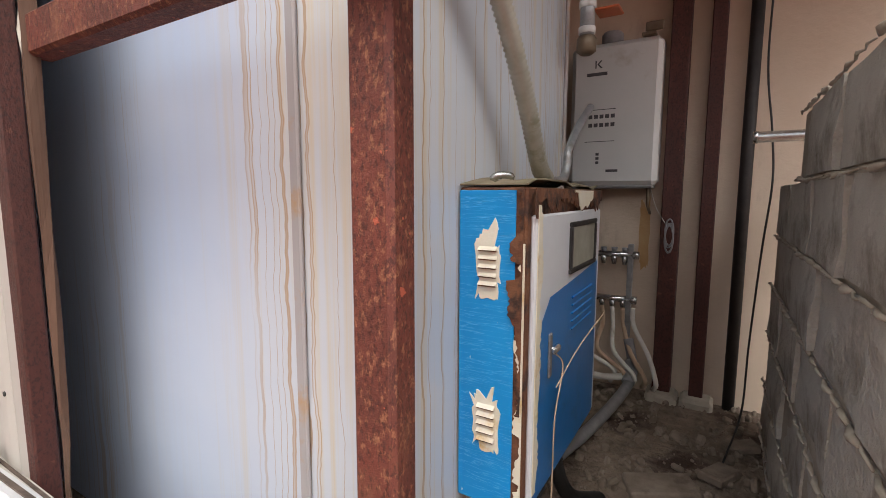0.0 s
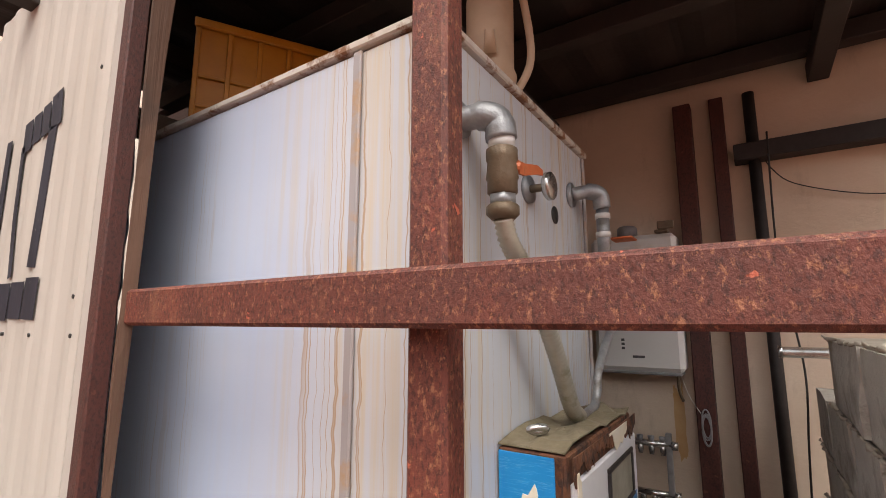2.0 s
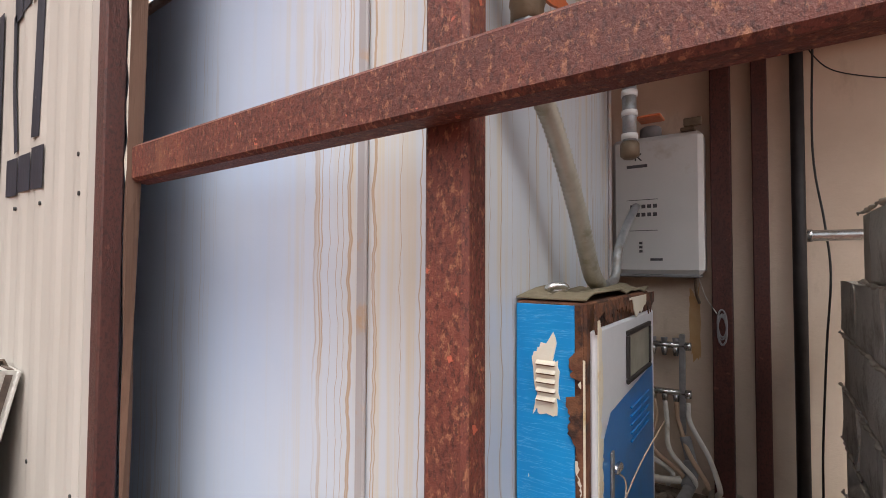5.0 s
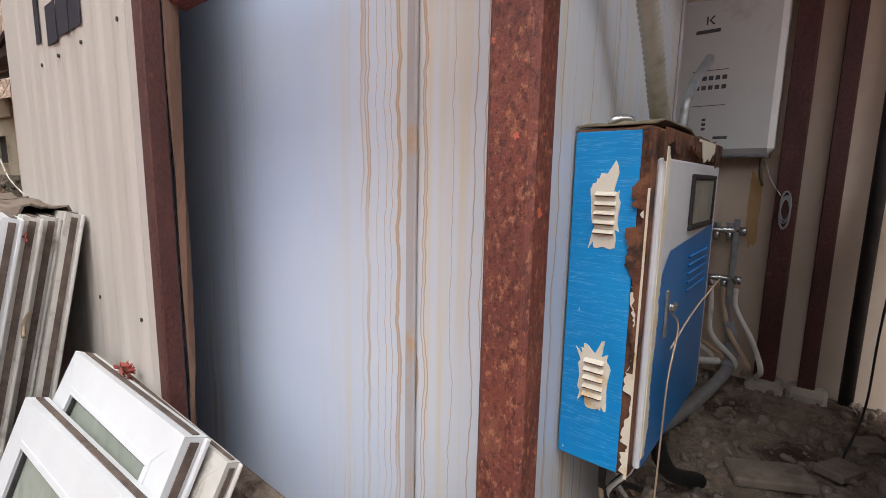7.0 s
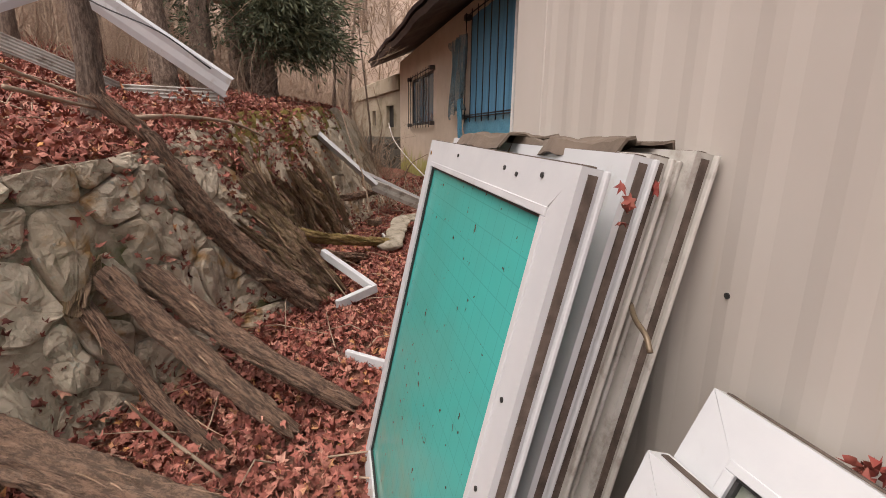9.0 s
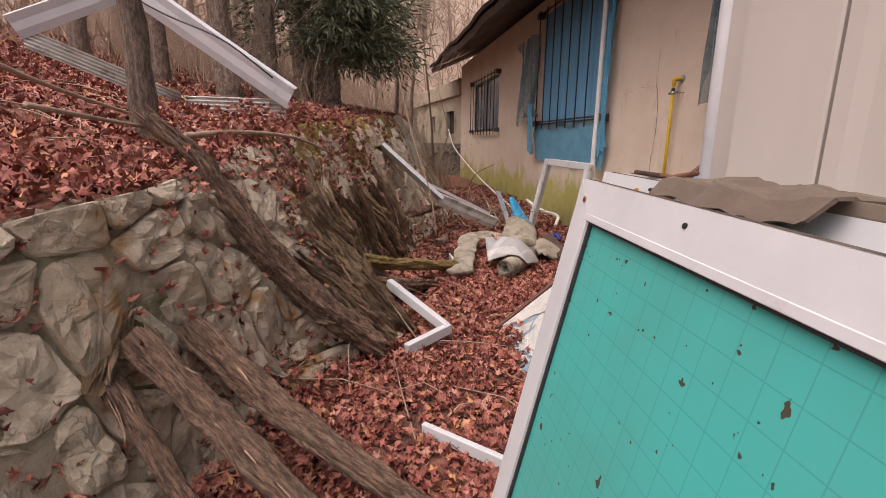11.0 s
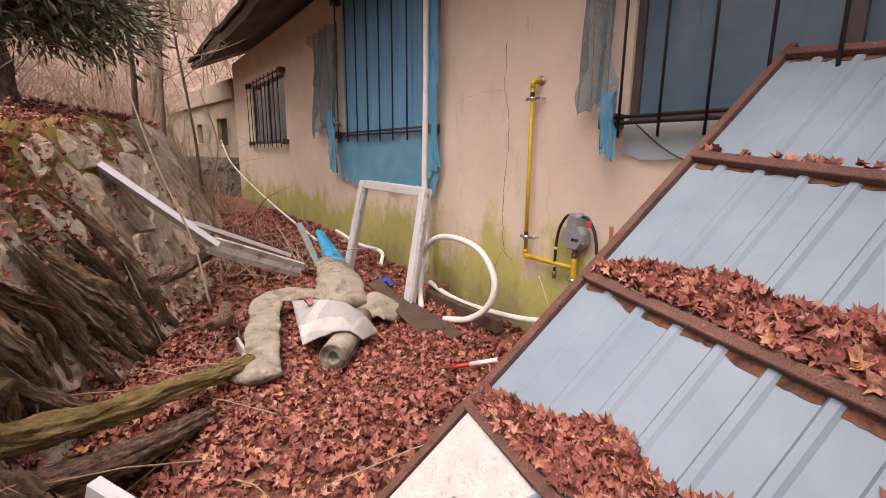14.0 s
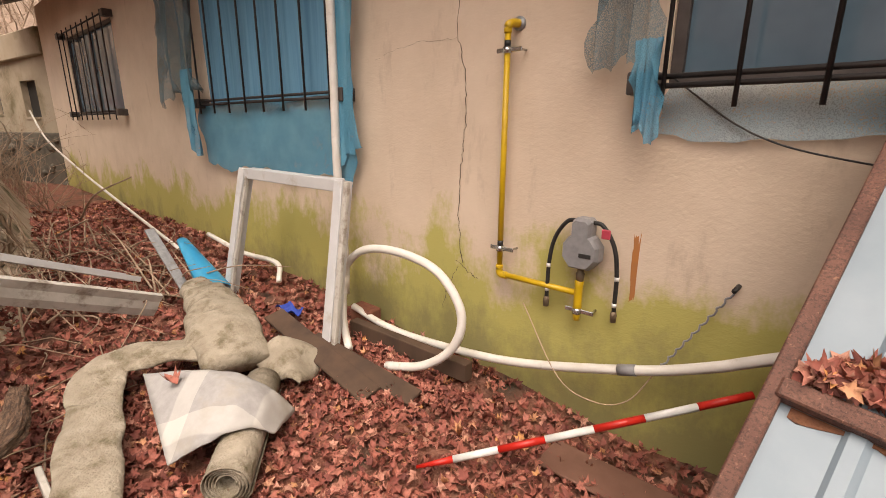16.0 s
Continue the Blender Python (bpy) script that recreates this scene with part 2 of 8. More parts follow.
# ---------- ground ----------
BASE_X = np.array([-60, -16, -13, -11, -9, -8, -7, -6.5, -5.8, -5.3, -4.9, -4.5, -4.2, -3.8, -3.4, -2.6, -1.5, 2, 40], float)
BASE_Y = np.array([1.8, 1.6, 1.5, 1.2, 0.75, 0.3, -0.08, -0.35, -0.48, -0.32, -0.15, -0.55, -0.85, -1.0, -1.2, -1.5, -1.9, -2.4, -3], float)
TOP_Y = np.array([1.2, 0.9, 0.5, 0.2, -0.15, -0.45, -0.78, -0.92, -1.08, -1.2, -1.25, -1.22, -1.26, -1.28, -1.4, -1.9, -2.7, -4.2, -8], float)
TOP_Z = np.array([1.9, 1.9, 1.85, 1.8, 1.7, 1.6, 1.5, 1.47, 1.42, 1.36, 1.30, 1.26, 1.22, 1.18, 1.15, 1.08, 1.0, 0.9, 0.7], float)


def waves(x, y, s, seed=0.0):
    """Soft noise made of a few waves, about -1 to 1."""
    return (np.sin(x * s * 1.3 + seed) * np.cos(y * s * 1.1 - seed) + 0.5 * np.sin(x * s * 2.7 + y * s * 1.9 + 2 * seed) + 0.25 * np.cos(x * s * 5.1 - y * s * 6.3 + seed)) / 1.75


def ground_z(x, y):
    x, y = np.asarray(x, float), np.asarray(y, float)
    base, top, zt = (np.interp(x, BASE_X, c) for c in (BASE_Y, TOP_Y, TOP_Z))
    base = base + 0.05 * waves(x, y * 0, 2.0, 1.0)
    s = np.clip((base - y) / (base - top), 0, 1)
    s = 0.35 * s + 0.65 * s * s * (3 - 2 * s)
    low = 0.03 * waves(x, y, 2.2) + 0.25 * np.clip((x + 2.4) / 2.0, 0, 1) + 0.14 * np.clip((-7.5 - x) / 3.0, 0, 1) + 0.1 * np.clip((y - 1.5) / 0.9, 0, 1) * np.clip((-6 - x) / 2, 0, 1)
    low = low - 0.05 * np.clip((y - 1.9) / 0.5, 0, 1) * np.clip((x + 6) / 0.8, 0, 1)
    back = np.clip(top - y, 0, None)
    up = zt + 0.16 * np.clip(back, 0, 3) + 0.25 * np.clip(back - 3, 0, None) + 0.04 * waves(x, y, 1.7, 2.0)
    z = low * (1 - s) + up * s + s * (1 - s) * 0.28 * waves(x, y, 3.3, 0.5)
    return z + 0.75 * np.clip(-22 - x, 0, 60) + 0.1 * np.clip(np.abs(y) - 30, 0, None)


def gz(x, y):
    return float(ground_z(x, y))


def spaced(lo, a, b, hi, fine, grow=1.16):
    mid = list(np.arange(a, b + fine / 2, fine))
    left, right, step, p, q = [], [], fine, a, b
    while p > lo or q < hi:
        step *= grow
        p, q = max(p - step, lo), min(q + step, hi)
        if not left or p < left[-1]:
            left.append(p)
        if not right or q > right[-1]:
            right.append(q)
    return np.array(left[::-1] + mid + right)


gx, gy = spaced(-900, -9.6, -0.5, 900, 0.06), spaced(-900, -2.4, 2.5, 900, 0.06)
GX, GY = np.meshgrid(gx, gy, indexing="ij")
GZ = ground_z(np.clip(GX, -90, 90), np.clip(GY, -90, 90))
m_ground = Mesh()
m_ground.v = [tuple(p) for p in np.stack([GX, GY, GZ], -1).reshape(-1, 3)]
nv = len(gy)
m_ground.f = [(i * nv + j, (i + 1) * nv + j, (i + 1) * nv + j + 1, i * nv + j + 1) for i in range(len(gx) - 1) for j in range(nv - 1)]
m_ground.smooth = True
s = Nodes("leaf_litter_soil_with_haze", 0.95)
litter = s.mix(s.ramp(s.noise(14, None, 6, 0.7), 0.35, 0.65), (0.15, 0.05, 0.032), (0.28, 0.12, 0.08))
litter = s.mix(s.ramp(s.noise(3.0, None, 5), 0.5, 0.7), litter, (0.075, 0.05, 0.034))
rock = s.mix(s.ramp(s.noise(5, None, 8, 0.7), 0.35, 0.65), (0.30, 0.235, 0.175), (0.46, 0.37, 0.28))
rock = s.mix(s.ramp(s.noise(2.2, None, 6), 0.52, 0.66), rock, (0.10, 0.095, 0.035))
rock = s.mix(s.ramp(s.noise(11, None, 8, 0.75), 0.62, 0.78), rock, (0.08, 0.055, 0.04))
tilt = s.n.new("ShaderNodeSeparateXYZ")
s.l.new(s.n.new("ShaderNodeNewGeometry").outputs["True Normal"], tilt.inputs[0])
# beyond x = -21 the ground pales: distance haze put into its colour
litter = s.mix(s.ramp(s.axis(0), -30, -21, True), litter, s.mix(s.ramp(s.noise(0.6, None, 8, 0.8), 0.4, 0.65), (0.42, 0.32, 0.25), (0.30, 0.22, 0.17)))
far_haze = s.ramp(s.axis(0), -30, -21, True)
s.color(s.mix(s.math("MAXIMUM", far_haze, s.ramp(tilt.outputs[2], 0.72, 0.86)), rock, litter))
s.bump(s.math("ADD", s.noise(24, None, 6, 0.7), s.math("MULTIPLY", s.noise(5), 2.0)), 0.9, 0.03)
M_GROUND = s.mat
single("ground", m_ground, M_GROUND, "leaf-strewn soil rising to a rocky bank and hillside", "ground", "structure")

# ---------- the house ----------
WALL = 2.5
s = Nodes("cream_plaster", 0.88)
zz = s.axis(2)
plaster = s.mix(s.ramp(s.noise(1.6, None, 6, 0.65), 0.35, 0.7), (0.59, 0.475, 0.365), (0.69, 0.57, 0.455))
plaster = s.mix(s.ramp(s.noise(7, (1, 1, 0.35), 6, 0.7), 0.58, 0.8), plaster, (0.47, 0.37, 0.28))
moss_edge = s.math("ADD", zz, s.math("MULTIPLY", s.math("SUBTRACT", s.noise(1.5, (1, 1, 0.7), 6, 0.7), 0.5), 2.2))
plaster = s.mix(s.math("MULTIPLY", s.math("MULTIPLY", s.ramp(moss_edge, 0.60, 0.86, True), s.ramp(s.axis(0), -3.0, -2.3, True)), 0.85), plaster, (0.40, 0.375, 0.075))
grime = s.math("ADD", zz, s.math("MULTIPLY", s.math("SUBTRACT", s.noise(2.6, (1, 1, 0.6), 7, 0.75), 0.5), 1.6))
plaster = s.mix(s.math("MULTIPLY", s.ramp(grime, 0.1, 0.45, True), 0.6), plaster, (0.17, 0.15, 0.085))
s.color(plaster)
s.bump(s.math("ADD", s.noise(38, None, 6, 0.7), s.noise(4)), 0.35, 0.01)
M_PLASTER = s.mat

HOUSE_L, HOUSE_R, WALL_TOP = -16.7, 4.0, 3.62
WINDOWS = [(-14.75, -12.25, 1.62, 2.86), (-9.5, -7.3, 1.66, 3.35), (-5.13, -3.05, 1.625, 3.3)]
house = thing("house", (-6, WALL, 0), "old single-storey house with stained cream plaster walls", "house")


def wall_pieces(x0, x1, z0, z1, openings):
    """The solid parts of a wall round its openings."""
    xs = sorted({x0, x1, *[o[0] for o in openings], *[o[1] for o in openings]})
    out = []
    for a, b in zip(xs, xs[1:]):
        inside = [o for o in openings if o[0] <= a and b <= o[1]]
        out += [(a, b, z0, inside[0][2]), (a, b, inside[0][3], z1)] if inside else [(a, b, z0, z1)]
    return out


for a, b, z0, z1 in wall_pieces(HOUSE_L, HOUSE_R, -0.4, WALL_TOP, WINDOWS):
    part("wall", Mesh().box((a, WALL, z0), (b, WALL + 0.2, z1), c=0), M_PLASTER, house)
part("wall", Mesh().box((HOUSE_L, WALL + 0.2, -0.4), (HOUSE_L + 0.2, 8.5, WALL_TOP), c=0), M_PLASTER, house)
part("wall", Mesh().box((HOUSE_R - 0.2, WALL + 0.2, -0.4), (HOUSE_R, 8.5, WALL_TOP), c=0), M_PLASTER, house)
part("wall", Mesh().box((HOUSE_L, 8.5, -0.4), (HOUSE_R, 8.7, WALL_TOP), c=0), M_PLASTER, house)
M_ROOF = plain("brown_roof", (0.045, 0.028, 0.026), (0.075, 0.048, 0.042), 3, 0.85, 0, 0.5, 30, None, (0.12, 0.10, 0.08), 4)
M_SOFFIT = plain("weathered_soffit", (0.05, 0.032, 0.028), (0.12, 0.085, 0.07), 4, 0.9, 0, 0.6, 30, (0.3, 1, 1))
EAVE_Y, EAVE_Z = 1.62, 3.56
rise = 0.42
for mesh, mat, name in ((Mesh(), M_ROOF, "roof"), (Mesh(), M_SOFFIT, "soffit")):
    off = 0.12 if name == "roof" else 0.0
    th = 0.06 if name == "roof" else 0.115
    rows = []
    for x in np.linspace(HOUSE_L - 0.55, HOUSE_R + 0.4, 40):
        sag = 0.03 * math.sin(x * 1.7) + 0.02 * math.sin(x * 4.1) - 0.012 * (x + 16)
        rows.append([(x, y, EAVE_Z + off + sag + (y - EAVE_Y) * rise) for y in (EAVE_Y - (0.06 if name == "roof" else 0), 2.2, 3.5, 5.6)])
    mesh.sheet(rows, -th)
    part(name, mesh, mat, house)
back = Mesh()
back.sheet([[(x, y, EAVE_Z + 0.12 + (5.6 - EAVE_Y) * rise - (y - 5.6) * rise) for y in (5.6, 9.4)] for x in (HOUSE_L - 0.55, HOUSE_R + 0.4)], -0.06)
part("roof", back, M_ROOF, house)
for x in np.arange(HOUSE_L - 0.3, HOUSE_R + 0.3, 0.62):
    sag = 0.03 * math.sin(x * 1.7) + 0.02 * math.sin(x * 4.1) - 0.012 * (x + 16)
    r = Mesh().box((x - 0.045, EAVE_Y + 0.03, EAVE_Z - 0.1 + sag), (x + 0.045, WALL + 0.05, EAVE_Z - 0.0 + sag), Matrix.Translation((0, EAVE_Y, EAVE_Z + sag)) @ Matrix.Rotation(math.atan(rise), 4, "X") @ Matrix.Translation((0, -EAVE_Y, -EAVE_Z - sag)))
    part("rafter", r, M_SOFFIT, house)
# unseen added wall; its near-black colour stands for the unlit room
M_DARKIN = plain("unlit_room_tone", (0.05, 0.05, 0.05), (0.08, 0.075, 0.07), 3, 0.9)
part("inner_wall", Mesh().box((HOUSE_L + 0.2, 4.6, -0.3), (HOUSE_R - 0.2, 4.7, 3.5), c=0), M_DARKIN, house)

# ---------- the shed ----------
s = Nodes("ivory_sandwich_panel", 0.5)
col = s.mix(s.ramp(s.noise(2.0, (1, 1, 0.4), 5), 0.35, 0.7), (0.46, 0.42, 0.375), (0.52, 0.48, 0.435))
col = s.mix(s.ramp(s.noise(9, (1, 1, 0.08), 5, 0.7), 0.62, 0.85), col, (0.45, 0.38, 0.28))
s.color(col)
s.bump(s.noise(30), 0.1, 0.003)
M_PANEL = s.mat
FLOOR = 0.5


def ribbed(x0, x1, y, z0, z1, pitch=0.145, depth=0.0035, thick=0.05):
    """A wall panel with shallow upright ribs."""
    xs = []
    x = x0
    while x < x1 - 1e-6:
        xs += [(x, 0), (x + pitch * 0.2, 0), (x + pitch * 0.4, depth), (x + pitch * 0.8, depth)]
        x += pitch
    xs = [p for p in xs if p[0] < x1] + [(x1, 0)]
    return Mesh().sheet([[(px, y + d, z0), (px, y + d, z1)] for px, d in xs], -thick)


PANEL_Y = 0.342
shed = thing("shed", (-1.0, 1.4, 0.3), "lean-to shed of ivory panels on rusty steel posts", "shed")
part("front_panel", ribbed(-2.362, -1.270, PANEL_Y, 0.02, 2.93), M_PANEL, shed)
# added dark sheet; deepens the shade between front panel and tank
part("backing_board", Mesh().box((-2.52, PANEL_Y + 0.066, 0.3), (-1.34, PANEL_Y + 0.08, 2.92)), M_DARKROOF, shed, "dark sheet added behind the panel to dim the tank gap")
part("corner_panel", Mesh().box((-2.58, PANEL_Y + 0.004, 0.0), (-2.376, PANEL_Y + 0.05, 2.88)), M_PANEL, shed)
part("return_panel", Mesh().box((-2.728, 0.425, 0.0), (-2.535, 0.455, 2.90)), M_PANEL, shed)
part("side_panel", Mesh().box((-2.78, 0.505, 0.0), (-2.73, WALL - 0.002, 2.95)), M_PANEL, shed)
part("rain_pipe", Mesh().tube([(-2.765, 0.465, 0.0), (-2.765, 0.465, 1.5), (-2.765, 0.465, 2.93)], 0.032, 18), M_PVC, shed, "white upright rain pipe at the shed corner")
part("steel_post", Mesh().box((-1.31, PANEL_Y + 0.012, 0.05), (-1.226, PANEL_Y + 0.055, 2.95)), M_MAROON, shed, "dark maroon steel corner post")
part("steel_post", Mesh().box((-0.417, 0.455, 0.2), (-0.346, 0.512, 2.96), c=0.008), M_RUST, shed, "rusted square steel post")
part("cross_beam", Mesh().box((-1.225, 0.40, 1.762), (0.93, 0.452, 1.845), c=0.007), M_RUST, shed, "rusted horizontal steel beam")
part("steel_post", Mesh().box((0.81, 0.455, 0.2), (0.89, 0.535, 2.85), c=0.008), M_RUST, shed)
M_SLAB = plain("dirty_concrete", (0.15, 0.11, 0.082), (0.30, 0.24, 0.185), 6, 0.95, 0, 0.9, 34, None, (0.065, 0.040, 0.030), 4, 0.50, 0.64, 0.025)
single("shed_floor", Mesh().box((-2.66, 0.56, -0.2), (1.9, WALL - 0.004, FLOOR), c=0.02), M_SLAB, "damp broken concrete floor with dirt and rubble", "floor", "structure")
M_CEIL = M_DARKROOF
roof = Mesh()
roof.sheet([[(x, y, 3.06 + 0.012 * math.sin(x * 26) - (y - WALL) * 0.01) for y in (0.28, WALL - 0.01)] for x in np.linspace(-2.8, 0.9, 120)], 0.02)
single("ceiling", roof, M_CEIL, "dark corrugated shed roof seen from below", "ceiling", "structure")
for y in (0.48, 1.1, 1.75, 2.38):
    part("purlin", Mesh().box((-2.66, y - 0.04, 2.951), (0.88, y + 0.04, 3.04)), M_DARKROOF, shed)
for x in (-2.0, -0.9, 0.35, 0.85):
    part("rafter", Mesh().box((x - 0.04, 0.2, 2.86), (x + 0.04, WALL - 0.01, 2.948)), M_DARKROOF, shed)
part("steel_column", Mesh().box((-0.245, 2.41, FLOOR), (-0.165, 2.495, 2.86)), M_MAROON, shed)
part("steel_column", Mesh().box((-0.085, 2.42, FLOOR), (-0.025, 2.495, 2.86)), M_MAROON, shed)
part("drain_pipe", Mesh().tube([(0.08, 2.455, FLOOR), (0.08, 2.455, 2.86)], 0.025, 14), M_BLACKSTEEL, shed, "black drain pipe")
part("wall_beam", Mesh().box((0.0, 2.40, 2.52), (1.9, 2.495, 2.60)), M_BLACKSTEEL, shed)

# ---------- the collapsed panel against the house ----------
RAIL0 = Vector((-4.712, 0.512, 0.06))
U = Vector((0.215, 1.018, 0.939)).normalized()
V = (Vector((1, 0, 0)) - U * U.x).normalized()
NRM = V.cross(U).normalized()
FRAME_M = Matrix.Translation(RAIL0) @ Matrix((V, U, NRM)).transposed().to_4x4()
s = Nodes("pale_blue_sheet", 0.55)
col = s.mix(s.ramp(s.noise(2.5, None, 6), 0.35, 0.7), (0.175, 0.235, 0.28), (0.235, 0.295, 0.34))
col = s.mix(s.ramp(s.noise(6, (1, 0.3, 1), 6, 0.7), 0.6, 0.85), col, (0.19, 0.21, 0.21))
s.color(col)
s.bump(s.noise(20), 0.12, 0.004)
M_BLUESHEET = s.mat
fallen = thing("collapsed_lean_to", m=FRAME_M, label="collapsed pale blue corrugated panel leaning on the house", category="lean-to")
LEN, WID = 2.72, 1.85
sheet = Mesh()
rows, x = [], 0.0
while x < WID:
    for dx, h in ((0, 0), (0.105, 0), (0.118, 0.012), (0.132, 0.012), (0.145, 0)):
        rows.append([(x + dx, y, h) for y in (0.02, 0.62, 1.3, 2.0, LEN)])
    x += 0.15
sheet.sheet([[p for p in r] for r in rows], 0.012, m=None)
part("corrugated_sheet", sheet, M_BLUESHEET, fallen, "pale blue ribbed metal sheet", local=True)
for y in (0.60, 1.30, 2.02, 2.70):
    part("purlin", Mesh().box((-0.01, y - 0.022, 0.014), (WID, y + 0.022, 0.05)), M_ANGLE, fallen, local=True)
part("edge_rail", Mesh().box((-0.034, -0.02, -0.035), (0.002, LEN + 0.05, 0.042)), M_ANGLE, fallen, "brown rusted edge rail", local=True)
part("edge_rail", Mesh().box((WID, -0.02, -0.035), (WID + 0.036, LEN + 0.05, 0.042)), M_ANGLE, fallen, local=True)

# ---------- materials of the shed's things ----------
s = Nodes("streaked_white_sheet", 0.36)
base = s.mix(s.ramp(s.noise(1.4, None, 4), 0.35, 0.7), (0.47, 0.55, 0.70), (0.55, 0.615, 0.735))
xx, yy = s.axis(0), s.axis(1)
along = s.math("ADD", xx, yy)
warm = s.ramp(s.math("ADD", along, s.math("MULTIPLY", s.noise(3, (1, 1, 0.3)), 0.5)), -0.22, 0.22)
wide = s.ramp(s.noise(30, (1, 1, 0.02), 4, 0.65), 0.50, 0.72)
base = s.mix(s.math("MULTIPLY", wide, s.math("ADD", s.math("MULTIPLY", warm, 0.85), 0.08)), base, (0.58, 0.46, 0.29))
base = s.mix(s.math("MULTIPLY", warm, 0.32), base, (0.66, 0.60, 0.45))
sway = s.math("MULTIPLY", s.math("SUBTRACT", s.noise(7, (0.4, 0.4, 1.0), 3, 0.6), 0.5), 0.035)
run = s.n.new("ShaderNodeCombineXYZ")
s.l.new(s.math("MULTIPLY", s.math("ADD", along, sway), 30.0), run.inputs[0])
s.l.new(s.math("MULTIPLY", s.axis(2), 0.12), run.inputs[2])
strip = s.n.new("ShaderNodeTexNoise")
strip.inputs["Scale"].default_value, strip.inputs["Detail"].default_value = 1.0, 1.5
s.l.new(run.outputs[0], strip.inputs["Vector"])
thin = s.math("ABSOLUTE", s.math("SUBTRACT", strip.outputs["Fac"], 0.5), 0.0)
lines = s.math("MULTIPLY", s.ramp(thin, 0.005, 0.022, True), s.ramp(s.math("ADD", s.noise(2.0, (1, 1, 0.35), 3), s.math("MULTIPLY", warm, 0.30)), 0.56, 0.72))
base = s.mix(s.math("MULTIPLY", lines, 0.75), base, (0.40, 0.235, 0.095))
s.color(base)
s.bump(s.noise(3), 0.12, 0.01)
M_TANK = s.mat
M_TANKTRIM = plain("grey_trim", (0.34, 0.32, 0.33), (0.42, 0.39, 0.38), 12, 0.5, 0.0, 0.2, 60, (1, 1, 0.1), (0.45, 0.27, 0.12), 9, 0.5, 0.7)
M_MOSSTRIM = plain("algae_stained_trim", (0.26, 0.25, 0.13), (0.36, 0.35, 0.22), 9, 0.6, 0.0, 0.2, 60, (1, 1, 0.1), (0.13, 0.13, 0.05), 6, 0.45, 0.65)
M_TANKRIM = plain("rusty_white_rim", (0.55, 0.50, 0.44), (0.64, 0.60, 0.55), 12, 0.5, 0.0, 0.2, 60, None, (0.24, 0.12, 0.06), 16, 0.52, 0.62)

s = Nodes("peeling_blue_film", 0.33)
blue = s.mix(s.ramp(s.noise(4), 0.35, 0.65), (0.004, 0.25, 0.62), (0.006, 0.30, 0.70))
crack = s.ramp(s.math("ABSOLUTE", s.math("SUBTRACT", s.noise(30, (0.25, 0.25, 4.2), 3, 0.6), 0.5), 0.0), 0.004, 0.018, True)
crack = s.math("MULTIPLY", crack, s.ramp(s.noise(6), 0.25, 0.5))
blue = s.mix(s.math("MULTIPLY", crack, 0.38), blue, (0.22, 0.52, 0.80))
chip = s.ramp(s.noise(22, (1.6, 1.6, 0.35), 4, 0.7), 0.675, 0.685)
blue = s.mix(chip, blue, (0.66, 0.64, 0.60))
s.color(blue)
s.bump(s.math("SUBTRACT", 1.0, s.math("MAXIMUM", crack, chip)), 0.35, 0.003)
M_BLUEFILM = s.mat
M_DOORBLUE = plain("smooth_blue_film", (0.006, 0.15, 0.44), (0.008, 0.17, 0.48), 4, 0.3, 0.0, 0.1, 40, None, (0.02, 0.12, 0.3), 8)
M_CREAM = plain("peeled_cream_paint", (0.74, 0.66, 0.50), (0.78, 0.72, 0.61), 12, 0.6, 0, 0.3, 60, None, (0.60, 0.37, 0.09), 14, 0.55, 0.72)
M_WHITEDOOR = plain("white_enamel", (0.70, 0.71, 0.74), (0.64, 0.65, 0.68), 8, 0.4, 0, 0.1, 60, None, (0.45, 0.25, 0.08), 9, 0.66, 0.78)
M_FLAKE = plain("flaking_rust", (0.11, 0.04, 0.022), (0.20, 0.085, 0.04), 24, 0.9, 0, 0.9, 60, None, (0.05, 0.025, 0.018), 14, 0.5, 0.6, 0.006)
M_BOILER = plain("white_boiler_steel", (0.60, 0.60, 0.58), (0.66, 0.65, 0.63), 3, 0.42, 0, 0.05, 40, None, (0.42, 0.36, 0.28), 5, 0.62, 0.85)
M_INK = plain("grey_print", (0.05, 0.05, 0.055), (0.09, 0.09, 0.095), 60, 0.6)
M_DIRTYGLASS = plain("cloudy_glass", (0.28, 0.27, 0.22), (0.40, 0.39, 0.33), 8, 0.2, 0, 0.1, 60)
M_BLOCK = plain("cement_block", (0.44, 0.42, 0.375), (0.58, 0.555, 0.50), 5, 0.95, 0, 0.9, 45, None, (0.25, 0.225, 0.185), 4, 0.5, 0.65, 0.012)
M_MORTAR = plain("pale_mortar", (0.36, 0.32, 0.26), (0.50, 0.45, 0.37), 12, 0.95, 0, 0.9, 50)
M_HANDLE = plain("orange_lever", (0.48, 0.10, 0.03), (0.55, 0.16, 0.06), 30, 0.5, 0, 0.2, 90, None, (0.25, 0.1, 0.05), 30)
M_HOSE = plain("ribbed_steel_hose", (0.42, 0.40, 0.32), (0.55, 0.53, 0.46), 20, 0.4, 0.5, 0.2, 90, None, (0.22, 0.2, 0.1), 9)
M_RUBBLE = plain("rubble", (0.17, 0.13, 0.10), (0.31, 0.255, 0.205), 12, 0.95, 0, 0.8, 60, None, (0.09, 0.06, 0.045), 9)

